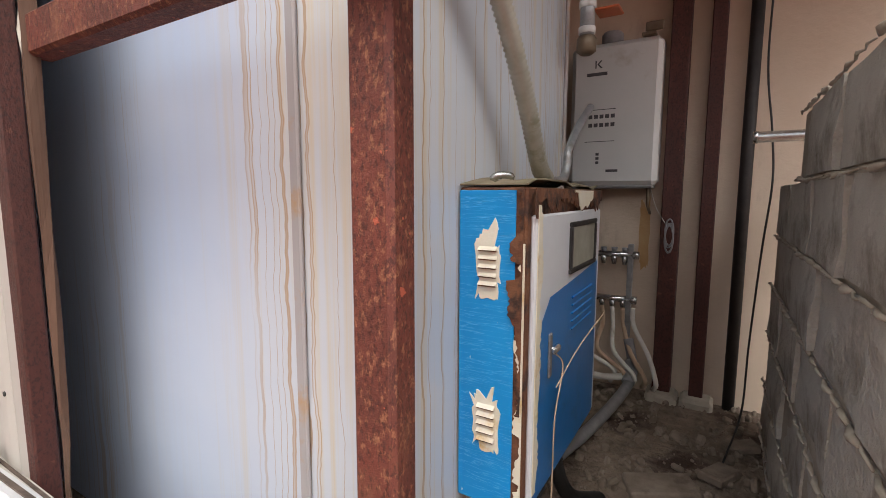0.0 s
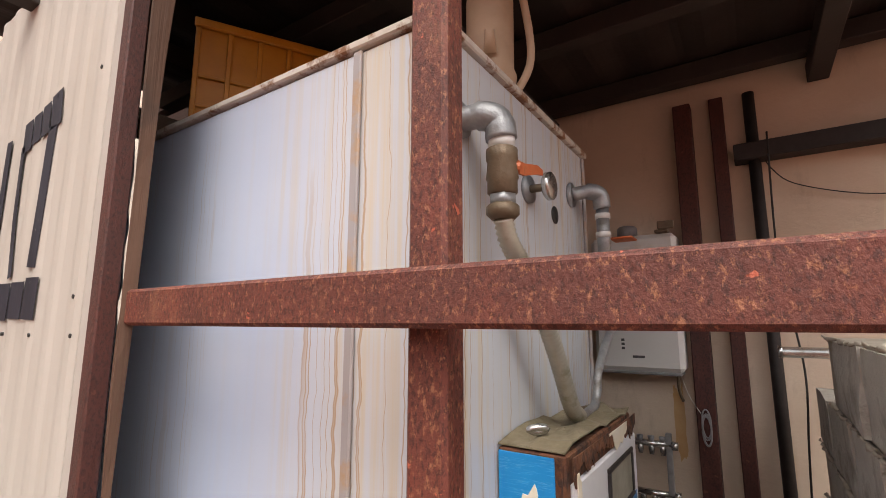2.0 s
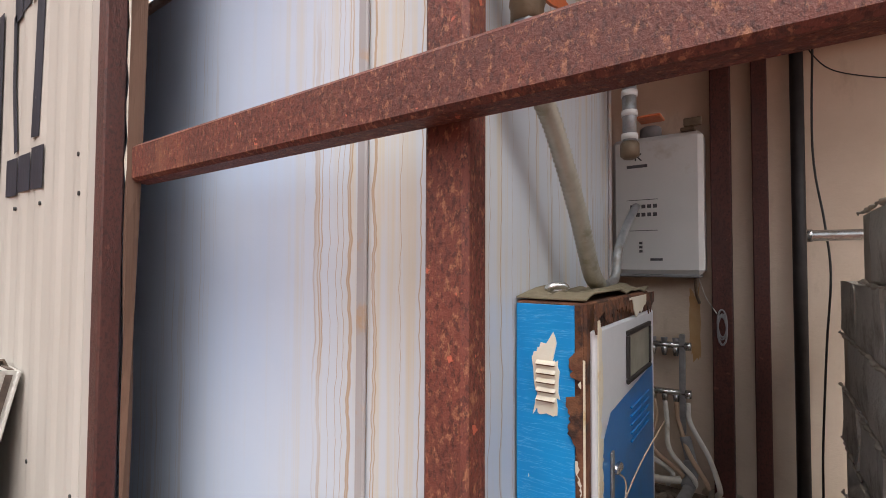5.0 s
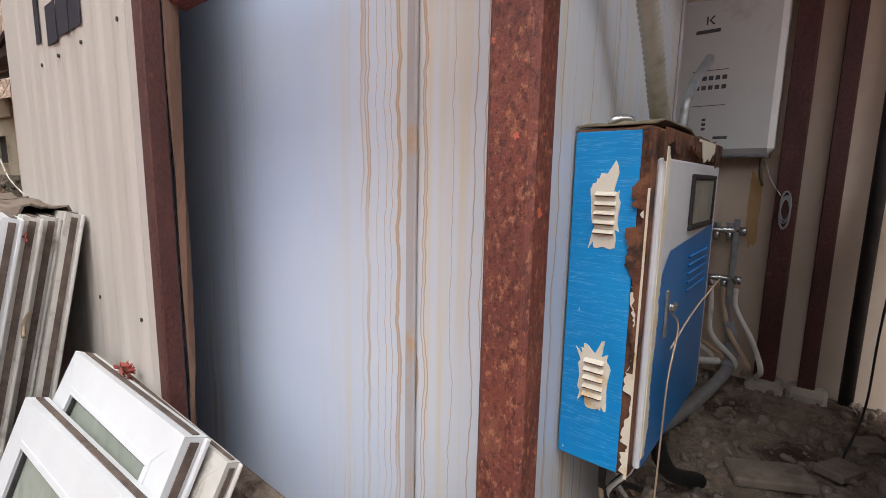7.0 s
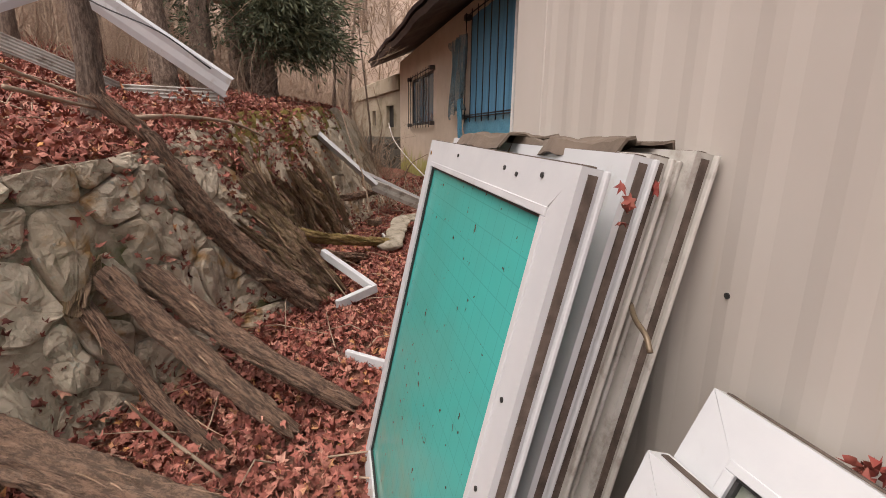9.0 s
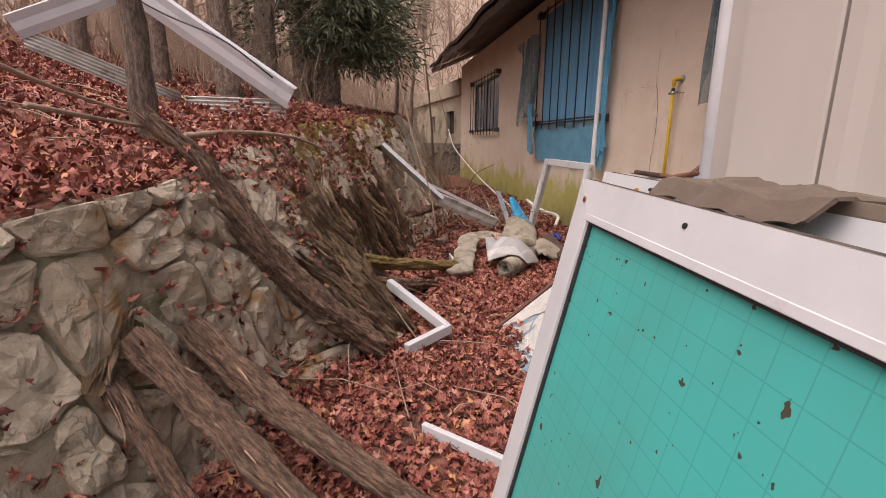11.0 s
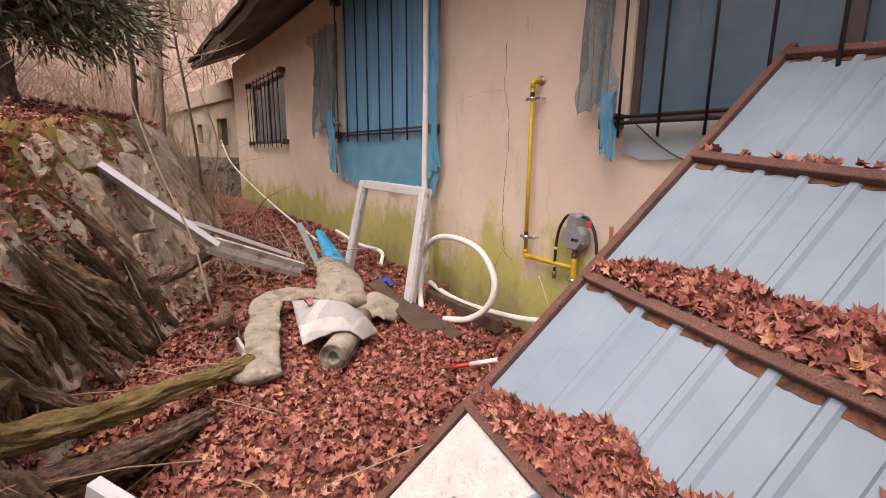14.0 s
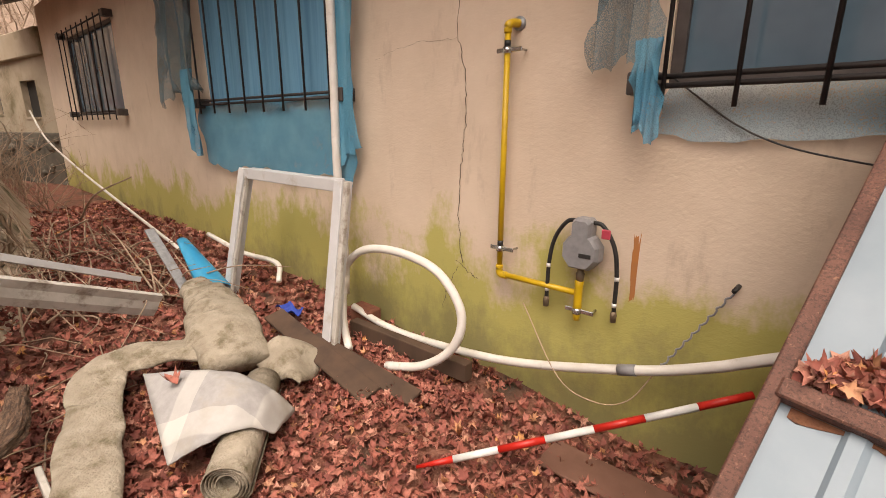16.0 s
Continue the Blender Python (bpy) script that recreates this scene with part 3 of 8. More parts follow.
# ---------- water tank ----------
TX0, TX1, TY0, TY1, TZ = -1.9, -0.475, 0.612, 1.60, 2.405
tank = thing("water_tank", (-1.1, 1.1, FLOOR), "tall box-shaped water tank in rust-streaked white sheet steel", "water tank")
part("body", Mesh().box((TX0, TY0, FLOOR), (TX1, TY1, TZ - 0.025), c=0.006), M_TANK, tank)
part("rim", Mesh().box((TX0 - 0.01, TY0 - 0.012, TZ - 0.022), (TX1 + 0.012, TY1 + 0.012, TZ), c=0.004), M_TANKRIM, tank, "rust-spotted top rim")
part("seam_trim", Mesh().box((-0.692, TY0 - 0.012, FLOOR), (-0.668, TY0 - 0.002, TZ - 0.03), c=0.003), M_TANKTRIM, tank, "grey upright seam strip")
part("corner_trim", Mesh().box((TX1 - 0.03, TY0 - 0.006, FLOOR), (TX1 + 0.004, TY0 + 0.03, TZ - 0.03), c=0.003), M_MOSSTRIM, tank, "corner strip stained with olive algae")
part("seam_trim", Mesh().box((TX1, 1.565, FLOOR), (TX1 + 0.008, 1.59, TZ - 0.03), c=0.003), M_TANKTRIM, tank)
for y, z, r in ((1.06, 2.13, 0.032),):
    part("gauge_flange", Mesh().tube([(TX1, y, z), (TX1 + 0.012, y, z)], r * 1.2, 20), M_GALV, tank)
    gauge = part("gauge", Mesh().tube([(TX1 + 0.012, y, z), (TX1 + 0.055, y, z)], 0.011, 12), M_BRASS, tank)
    part("dial", Mesh().tube([(TX1 + 0.052, y, z), (TX1 + 0.058, y, z), (TX1 + 0.072, y, z), (TX1 + 0.075, y, z)], [0.03, 0.038, 0.038, 0.034], 24), M_CHROME, gauge, "round grey dial")
part("cut_hole", Mesh().tube([(TX1 + 0.0005, 1.27, 2.1), (TX1 + 0.003, 1.27, 2.1)], 0.028, 16), M_GASKET, tank, "dark ragged hole")


def ribs(points, r, pitch=0.012, depth=0.24):
    """Radii and points of a ribbed hose."""
    pts = smoothline(points, 40)
    total = sum((b - a).length for a, b in zip(pts, pts[1:]))
    n = max(8, int(total / pitch * 2))
    out, d, i, acc = [], total / n, 0, 0.0
    for k in range(n + 1):
        want = k * d
        while i < len(pts) - 2 and acc + (pts[i + 1] - pts[i]).length < want:
            acc += (pts[i + 1] - pts[i]).length
            i += 1
        seg = (pts[i + 1] - pts[i]).length or 1e-6
        out.append(pts[i].lerp(pts[i + 1], min(1, (want - acc) / seg)))
    return out, [r * (1 + (depth if k % 2 else 0)) for k in range(n + 1)]


px, py = -0.39, 0.735
part("wall_flange", Mesh().tube([(TX1, 0.70, 2.195), (TX1 + 0.012, 0.70, 2.195)], 0.04, 20), M_GALV, tank)
supply = thing("supply_pipe", (px, py, 1.5), "galvanised elbow with brass ball valve and ribbed steel hose", "pipe")
part("elbow", Mesh().tube(smoothline([(TX1 + 0.004, 0.70, 2.195), (px - 0.035, 0.715, 2.198), (px - 0.005, py - 0.005, 2.185), (px, py, 2.145)], 6), [0.026] * 5 + [0.031] * 9 + [0.033] * 5, 18), M_GALV, supply)
part("collar", Mesh().tube([(px, py, 2.15), (px, py, 2.125)], 0.028, 18), M_WHITEP, supply, "white thread tape collar")
part("valve_body", Mesh().tube([(px, py, z) for z in (2.128, 2.122, 2.10, 2.095, 2.06, 2.055, 2.03, 2.025)], [0.024, 0.033, 0.033, 0.03, 0.034, 0.031, 0.031, 0.024], 16), M_BRASS, supply)
part("collar", Mesh().tube([(px, py, 2.026), (px, py, 2.006)], 0.029, 6), M_GALV, supply)
part("coupling", Mesh().tube([(px, py, z) for z in (2.008, 2.002, 1.985, 1.975)], [0.026, 0.034, 0.034, 0.024], 12), M_BRASS, supply)
lever = Mesh().tube([(px, py, 2.085), (px + 0.03, py + 0.02, 2.085)], 0.012, 10)
lever.add([(px + 0.022, py + a, z) for a, z in ((0.0, 2.07), (0.055, 2.078), (0.12, 2.098), (0.155, 2.105), (0.155, 2.118), (0.12, 2.12), (0.055, 2.104), (0.0, 2.10))] + [(px + 0.028, py + a, z) for a, z in ((0.0, 2.07), (0.055, 2.078), (0.12, 2.098), (0.155, 2.105), (0.155, 2.118), (0.12, 2.12), (0.055, 2.104), (0.0, 2.10))],
          [tuple(range(8))[::-1], tuple(range(8, 16))] + [(k, (k + 1) % 8, (k + 1) % 8 + 8, k + 8) for k in range(8)])
lever.smooth = False
part("lever", lever, M_HANDLE, supply, "worn orange valve lever")
pts, rad = ribs([(px, py, 1.98), (px, 0.765, 1.93), (-0.388, 0.86, 1.86), (-0.385, 0.99, 1.705), (-0.385, 1.09, 1.565), (-0.387, 1.15, 1.53)], 0.0178)
part("hose", Mesh().tube(pts, rad, 12), M_HOSE, supply)
part("bend", Mesh().tube(smoothline([(-0.387, 1.13, 1.535), (-0.388, 1.2, 1.525), (-0.39, 1.31, 1.535), (-0.39, 1.345, 1.575), (-0.39, 1.36, 1.62), (-0.39, 1.46, 1.70), (-0.39, 1.59, 1.775)], 6), 0.0125, 12), M_GALV, supply)
outlet = thing("outlet_pipe", (-0.4, 1.5, 1.95), "grey elbow pipe with tape collars and red valve lever", "pipe")
part("flange", Mesh().tube([(TX1, 1.43, 2.2), (TX1 + 0.01, 1.43, 2.2)], 0.042, 20), M_GALV, outlet)
part("elbow", Mesh().tube(smoothline([(TX1 + 0.005, 1.43, 2.2), (-0.425, 1.47, 2.215), (-0.395, 1.5, 2.205), (-0.39, 1.51, 2.16)], 6), [0.024] * 6 + [0.029] * 13, 16), M_GALV, outlet)
part("pipe", Mesh().tube([(-0.39, 1.51, 2.165), (-0.39, 1.51, 1.96)], 0.022, 16), M_GALV, outlet)
for z in (2.14, 2.075, 2.0):
    part("collar", Mesh().tube([(-0.39, 1.51, z), (-0.39, 1.51, z - 0.018)], 0.0255, 16), M_WHITEP, outlet, "white tape collar")
part("valve_body", Mesh().tube([(-0.39, 1.51, z) for z in (1.975, 1.965, 1.93, 1.92)], [0.024, 0.03, 0.03, 0.018], 14), M_BRASS, outlet)
part("lever", Mesh().box((-0.375, 1.52, 2.05), (-0.30, 1.60, 2.058), Matrix.Translation((0, 0, 0))), M_HANDLE, outlet, "faded red lever")
single("hose_clamp", Mesh().tube([(-0.42 + 0.015 * math.cos(a) + 0.006 * math.sin(a), 0.955 + 0.012 * math.cos(a), 1.517 + 0.006 * (1 + math.sin(a)) + 0.004) for a in np.linspace(0, 6.28, 20)], 0.009, 8), M_CHROME, "loose steel hose clamp on the cabinet top", "clamp")

# ---------- control cabinet ----------
CX0, CX1, CY0, CY1, CZ0, CZ1 = TX1 + 0.004, -0.322, 0.855, 1.425, 0.822, 1.505
cab = thing("control_cabinet", (-0.4, 1.14, CZ0), "wall-hung steel control cabinet with peeling blue film and rust", "cabinet")
part("body", Mesh().box((CX0, CY0, CZ0), (CX1, CY1, CZ1), c=0.004), M_FLAKE, cab)
part("side_film", Mesh().box((CX0 + 0.002, CY0 - 0.004, CZ0 + 0.004), (CX1 - 0.022, CY0 - 0.0005, CZ1 - 0.006), c=0.001), M_BLUEFILM, cab, "cracked bright blue film")


def ragged(cx, cz, w, h, y, seed, n=44):
    """A torn patch in an upright plane."""
    rnd = random.Random(seed)
    pts = []
    for k in range(n):
        a = 2 * math.pi * k / n
        spike = 1 + 0.13 * math.sin(2.3 * a + seed) + 0.09 * math.sin(5.1 * a + 2 * seed) + 0.10 * rnd.uniform(-1, 1) + 0.55 * (rnd.random() < 0.09) * rnd.random() + 0.5 * (abs(a - 1.35) < 0.09)
        e = 0.55
        x = math.copysign(abs(math.cos(a)) ** e, math.cos(a)) * w / 2 * spike
        z = math.copysign(abs(math.sin(a)) ** e, math.sin(a)) * h / 2 * spike
        pts.append((cx + x, y, cz + z))
    m = Mesh()
    m.add(pts + [(p[0], y + 0.002, p[2]) for p in pts], [tuple(range(n))] + [(k, k + n, (k + 1) % n + n, (k + 1) % n) for k in range(n)])
    return m


for cz, seed in ((1.345, 3), (1.01, 8)):
    patch = part("peeled_patch", ragged(-0.402, cz, 0.055, 0.125, CY0 - 0.006, seed), M_CREAM, cab, "bare cream patch where film has torn off")
    for k in range(5):
        z = cz + 0.036 - k * 0.018
        lou = Mesh().add([(-0.422, CY0 - 0.0062, z + 0.005), (-0.382, CY0 - 0.0062, z + 0.005), (-0.382, CY0 - 0.014, z - 0.002), (-0.422, CY0 - 0.014, z - 0.002), (-0.422, CY0 - 0.0062, z - 0.004), (-0.382, CY0 - 0.0062, z - 0.004)], [(0, 3, 2, 1), (3, 4, 5, 2), (0, 4, 3), (1, 2, 5)])
        part("louvre", lou, M_CREAM, patch)
        part("slot", Mesh().box((-0.421, CY0 - 0.0125, z - 0.0048), (-0.383, CY0 - 0.0063, z - 0.0030), c=0), M_FLAKE, patch)
rnd = random.Random(5)


def jagged_strip(a, b, side, w0, w1, push, n=30, seed=1):
    """A torn-edged strip from a to b, reaching towards side by w0 to w1."""
    r = random.Random(seed)
    a, b, side, push = Vector(a), Vector(b), Vector(side), Vector(push)
    rows = []
    w = 0.5
    for k in range(n + 1):
        p = a.lerp(b, k / n)
        w = min(1, max(0, w + r.uniform(-0.22, 0.22) if r.random() < 0.85 else r.random()))
        rows.append([p + push, p + side * (w0 + (w1 - w0) * w) + push])
    return Mesh().sheet(rows, 0.002)


part("peeled_edge", jagged_strip((CX1 + 0.0, CY0 - 0.003, CZ0), (CX1 + 0.0, CY0 - 0.003, CZ1 - 0.11), (-1, 0, 0), 0.003, 0.02, (0, -0.003, 0), 120, 4), M_CREAM, cab, "cream paint edge, flaking")
part("rust_edge", jagged_strip((CX1 - 0.004, CY0 - 0.003, CZ0 + 0.22), (CX1 - 0.004, CY0 - 0.003, CZ1), (-1, 0, 0), 0.003, 0.034, (0, -0.0045, 0), 80, 7), M_FLAKE, cab, "dark flaking rust along the edge")
door = part("door", Mesh().box((CX1, CY0 + 0.02, CZ0 + 0.012), (CX1 + 0.014, CY1 - 0.004, CZ1 - 0.055), c=0.004), M_WHITEDOOR, cab, "white enamel door, blue below")
low = Mesh()
low.add([(CX1 + 0.0155, CY0 + 0.024, CZ0 + 0.015), (CX1 + 0.0155, CY1 - 0.03, CZ0 + 0.015), (CX1 + 0.0155, CY1 - 0.03, 1.30), (CX1 + 0.0155, 1.2, 1.285), (CX1 + 0.0155, CY0 + 0.11, 1.27), (CX1 + 0.0155, CY0 + 0.05, 1.22), (CX1 + 0.0155, CY0 + 0.024, 1.20)], [(0, 1, 2, 3, 4, 5, 6)])
part("blue_film", low, M_DOORBLUE, door, "deep blue film")
part("rust_band", jagged_strip((CX1 + 0.004, CY0 + 0.005, CZ1 - 0.002), (CX1 + 0.004, CY1, CZ1 - 0.002), (0, 0, -1), 0.02, 0.085, (0.012, 0, 0), 70, 9), M_FLAKE, cab, "rusted-through band over the door")
part("peeled_edge", jagged_strip((CX1 + 0.0145, CY0 + 0.02, 0.86), (CX1 + 0.0145, CY0 + 0.02, 1.47), (0, 1, 0), 0.006, 0.032, (0.003, 0, 0), 90, 12), M_CREAM, door)
part("peeled_flake", jagged_strip((CX1 + 0.018, 1.12, CZ1 - 0.004), (CX1 + 0.018, 1.3, CZ1 - 0.004), (0, 0, -1), 0.005, 0.05, (0.002, 0, 0), 12, 15), M_CREAM, cab)
wf = Mesh()
y0, y1, z0, z1 = 1.10, 1.352, 1.30, 1.425
for a, b in (((y0, z0), (y1, z0 + 0.012)), ((y0, z1 - 0.012), (y1, z1)), ((y0, z0 + 0.012), (y0 + 0.014, z1 - 0.012)), ((y1 - 0.014, z0 + 0.012), (y1, z1 - 0.012))):
    wf.box((CX1 + 0.0145, a[0], a[1]), (CX1 + 0.022, b[0], b[1]), c=0.002)
part("window_frame", wf, M_BLACKSTEEL, door, "black rubber window surround")
part("pane", Mesh().box((CX1 + 0.0145, y0 + 0.014, z0 + 0.012), (CX1 + 0.018, y1 - 0.014, z1 - 0.012), c=0.001), M_DIRTYGLASS, door, "clouded viewing pane")
for k in range(5):
    part("louvre", Mesh().box((CX1 + 0.0157, 1.13, 1.155 + k * 0.02), (CX1 + 0.021, 1.33, 1.161 + k * 0.02), pose(0, 0, 0)), M_DOORBLUE, door)
lock = part("lock_plate", Mesh().box((CX1 + 0.0157, 0.955, 1.09), (CX1 + 0.021, 0.975, 1.19), c=0.003), M_GALV, door)
part("lock_handle", Mesh().box((CX1 + 0.021, 0.957, 1.145), (CX1 + 0.034, 0.995, 1.162), pose(0, 0, 0)), M_CHROME, lock, "chrome swing handle")
part("top_lid", Mesh().sheet([[(CX0 - 0.0 + (CX1 - CX0) * u, CY0 + (CY1 - CY0) * v, CZ1 + 0.004 + 0.008 * math.sin(7 * u + 5 * v) * (v > 0.1) + 0.012 * rnd.random() * (v > 0.05)) for v in np.linspace(0, 1, 12)] for u in np.linspace(0, 1, 7)], 0.003), plain("lid_dirt", (0.16, 0.13, 0.08), (0.25, 0.21, 0.14), 14, 0.95, 0, 0.9, 60), cab, "dirt-covered lid")
for k in range(7):
    y = 0.95 + k * 0.03
    c = [(-0.40 + 0.01 * rnd.random(), y, 0.825), (-0.40 + 0.05 * rnd.uniform(-1, 1), y + 0.04, 0.75), (-0.41, y + 0.1 * rnd.uniform(-0.4, 1), 0.66), (-0.42 + 0.06 * rnd.random(), y + 0.1, 0.56)]
    part("cable", Mesh().tube(smoothline(c, 5), 0.006 + 0.003 * (k % 3 == 0), 8), (M_RUBBER, M_WHITEPIPE, M_IVORY)[k % 3], cab)
pts, rad = ribs([(-0.36, 1.2, 0.83), (-0.35, 1.21, 0.72), (-0.33, 1.3, 0.6), (-0.28, 1.45, 0.52)], 0.018)
part("conduit", Mesh().tube(pts, rad, 10), M_RUBBER, cab, "black ribbed conduit")
part("dangling_wire", Mesh().tube(smoothline([(-0.300, 0.99, 1.14), (-0.29, 1.02, 1.1), (-0.29, 0.97, 1.0), (-0.295, 0.98, 0.85), (-0.30, 0.99, 0.6)], 6), 0.002, 6), M_IVORY, cab)
part("dangling_wire", Mesh().tube(smoothline([(-0.295, 0.99, 1.06), (-0.28, 1.12, 1.12), (-0.26, 1.3, 1.17)], 6), 0.0018, 6), M_IVORY, cab)

# ---------- boiler ----------
boiler = thing("gas_boiler", (-0.47, 2.4, 1.535), "white wall-hung gas boiler with grey print, dusty", "boiler")
part("casing", Mesh().box((-0.676, 2.355, 1.535), (-0.268, 2.49, 2.205), c=0.022), M_BOILER, boiler)
part("base_tray", Mesh().box((-0.66, 2.365, 1.522), (-0.285, 2.485, 1.536), c=0.004), M_GREYPLASTIC, boiler)
part("bracket", Mesh().box((-0.36, 2.35, 2.206), (-0.30, 2.42, 2.222), pose(0, 0, 0)), M_BRASS, boiler)
part("bracket", Mesh().box((-0.345, 2.345, 2.222), (-0.27, 2.36, 2.262), pose(0, 0, 0)), M_BRASS, boiler)
part("flue_stub", Mesh().tube([(-0.5, 2.42, 2.205), (-0.5, 2.42, 2.25), (-0.5, 2.42, 2.262)], [0.05, 0.05, 0.04], 18), M_GREYPLASTIC, boiler)
YB = 2.3535
for a, b in (((-0.562, 2.09), (-0.556, 2.125)), ((-0.6, 2.055), (-0.505, 2.07))):
    part("print_mark", Mesh().box((a[0], YB, a[1]), (b[0], YB + 0.002, b[1]), c=0), M_INK, boiler)
part("print_mark", Mesh().add([(-0.553, YB, 2.108), (-0.535, YB, 2.126), (-0.53, YB, 2.122), (-0.545, YB, 2.108), (-0.528, YB, 2.09), (-0.535, YB, 2.088)], [(0, 1, 2, 3), (0, 3, 4, 5)]), M_INK, boiler)
for z in (1.895, 1.745):
    part("print_mark", Mesh().box((-0.60, YB, z), (-0.46, YB + 0.002, z + 0.003), c=0), M_INK, boiler)
for z in (1.855, 1.815):
    for k in range(5):
        part("print_mark", Mesh().box((-0.585 + k * 0.026, YB, z), (-0.567 + k * 0.026, YB + 0.002, z + 0.018), c=0), M_INK, boiler)
for k, z in enumerate((1.68, 1.66, 1.64, 1.60)):
    part("print_mark", Mesh().box((-0.545 + 0.05 * (k == 3), YB, z), (-0.53 + 0.09 * (k == 3), YB + 0.002, z + 0.012), c=0), M_INK, boiler)
part("gas_tail", Mesh().tube(smoothline([(-0.31, 2.42, 1.525), (-0.31, 2.43, 1.45), (-0.3, 2.46, 1.4)], 5), 0.007, 8), M_BRASS, boiler)

manifold = thing("heating_manifold", (-0.43, 2.45, 0.6), "chrome heating manifold with valves and plastic pipes", "manifold")
for z, l in ((1.195, 0.2), (0.97, 0.22)):
    part("bar", Mesh().tube([(-0.57, 2.43, z), (-0.36, 2.43, z)], 0.016, 14), M_CHROME, manifold)
    part("end_cap", Mesh().tube([(-0.362, 2.43, z), (-0.335, 2.43, z)], 0.021, 6), M_CHROME, manifold)
    for k in range(4):
        x = -0.55 + k * 0.05
        v = part("valve", Mesh().tube([(x, 2.43, z), (x, 2.43, z - 0.025), (x, 2.425, z - 0.05)], [0.013, 0.015, 0.01], 10), M_CHROME, manifold)
        if z > 1:
            part("knob", Mesh().tube([(x, 2.425, z + 0.012), (x, 2.425, z + 0.035)], [0.012, 0.016], 8), M_GREYPLASTIC, v)
part("bracket", Mesh().box((-0.385, 2.415, 0.78), (-0.36, 2.445, 1.25), c=0.003), M_GALV, manifold)
for k in range(5):
    x = -0.55 + k * 0.05
    c = [(x, 2.425, 0.93), (x + 0.01, 2.42, 0.84), (x + 0.05 * (k - 1) * 0.6, 2.36, 0.72), (x + 0.14, 2.32 - 0.02 * k, 0.64), (x + 0.12, 2.36, 0.56)]
    part("pipe", Mesh().tube(smoothline(c, 6), 0.011, 10), (M_WHITEPIPE, M_IVORY)[k % 2], manifold, "ivory plastic heating pipe")
drain = thing("drain_hose", (-0.35, 2.1, FLOOR), "dirty grey plastic drain pipe lying on rubble", "pipe")
part("pipe", Mesh().tube(smoothline([(-0.36, 2.4, 0.78), (-0.33, 2.37, 0.66), (-0.33, 2.3, 0.6), (-0.36, 2.1, 0.565), (-0.41, 1.8, 0.55), (-0.46, 1.6, 0.54)], 6), 0.024, 12), M_GREYPLASTIC, drain)
part("elbow", Mesh().tube(smoothline([(-0.335, 2.37, 0.68), (-0.33, 2.34, 0.64), (-0.335, 2.28, 0.6)], 5), 0.03, 12), M_GREYPLASTIC, drain)
part("branch", Mesh().tube(smoothline([(-0.33, 2.32, 0.62), (-0.45, 2.3, 0.60), (-0.6, 2.32, 0.6)], 5), 0.016, 10), M_WHITEPIPE, drain)
single("coiled_cable", Mesh().tube([(-0.205 + 0.018 * math.cos(a), 2.402 - 0.004 * (a % 6.28) / 6.28, 1.30 + 0.06 * math.sin(a) - 0.02 * math.sin(a * 0.31)) for a in np.linspace(0, 26, 90)], 0.0035, 6), M_GREYPLASTIC, "grey cable coiled on a steel column", "cable")
single("boiler_wire", Mesh().tube(smoothline([(-0.30, 2.44, 1.52), (-0.27, 2.43, 1.43), (-0.225, 2.40, 1.36)], 6), 0.002, 6), M_WHITEPIPE, "thin pale wire hanging from the boiler", "wire")
single("hanging_cable", Mesh().tube(smoothline([(0.13, 2.3, 2.6), (0.12, 2.3, 2.05), (0.15, 2.27, 1.75), (0.165, 2.262, 1.55), (0.15, 2.262, 1.3), (0.14, 2.26, 1.1), (0.13, 2.26, 0.85), (0.12, 2.2, 0.6), (0.06, 1.9, 0.515)], 6), 0.004, 6), M_RUBBER, "black cable hanging along the shed wall", "cable")
single("wall_wire", Mesh().tube(smoothline([(0.09, 2.44, 2.62), (0.14, 2.47, 2.48), (0.25, 2.48, 2.38), (0.55, 2.48, 2.3), (0.9, 2.48, 2.36)], 6), 0.0025, 6), M_RUBBER, "thin black wire drooping on the plaster wall", "wire")
for x, y, seed in ((-0.2, 2.42, 1), (-0.05, 2.43, 2)):
    single("footing", Mesh().box((x - 0.07, y - 0.07, FLOOR - 0.02), (x + 0.07, WALL - 0.006, FLOOR + 0.04), c=0.015), M_MORTAR, "rough mortar footing of a steel column", "footing")

# ---------- block wall ----------
block_wall = tagged(new("wall_blocks"), "unfinished grey cement block wall with rough mortar", "wall", "", "structure")
BX0, BX1, BYA, BYB = 0.188, 0.335, 0.5, 2.24
part("core", Mesh().box((BX0 + 0.008, BYA, 0.05), (BX1 - 0.006, BYB - 0.01, 1.52), c=0), M_MORTAR, block_wall)
part("core", Mesh().box((BX0 + 0.008, BYA, 1.5205), (BX1 - 0.006, 1.745, 1.725), c=0), M_MORTAR, block_wall)
part("steel_sleeve", Mesh().tube([(0.072, 1.825, 1.675), (0.085, 1.825, 1.675), (0.0851, 1.825, 1.675), (0.26, 1.825, 1.675)], [0.02, 0.02, 0.0175, 0.0175], 16), M_CHROME, block_wall, "galvanised pipe stub through the wall")

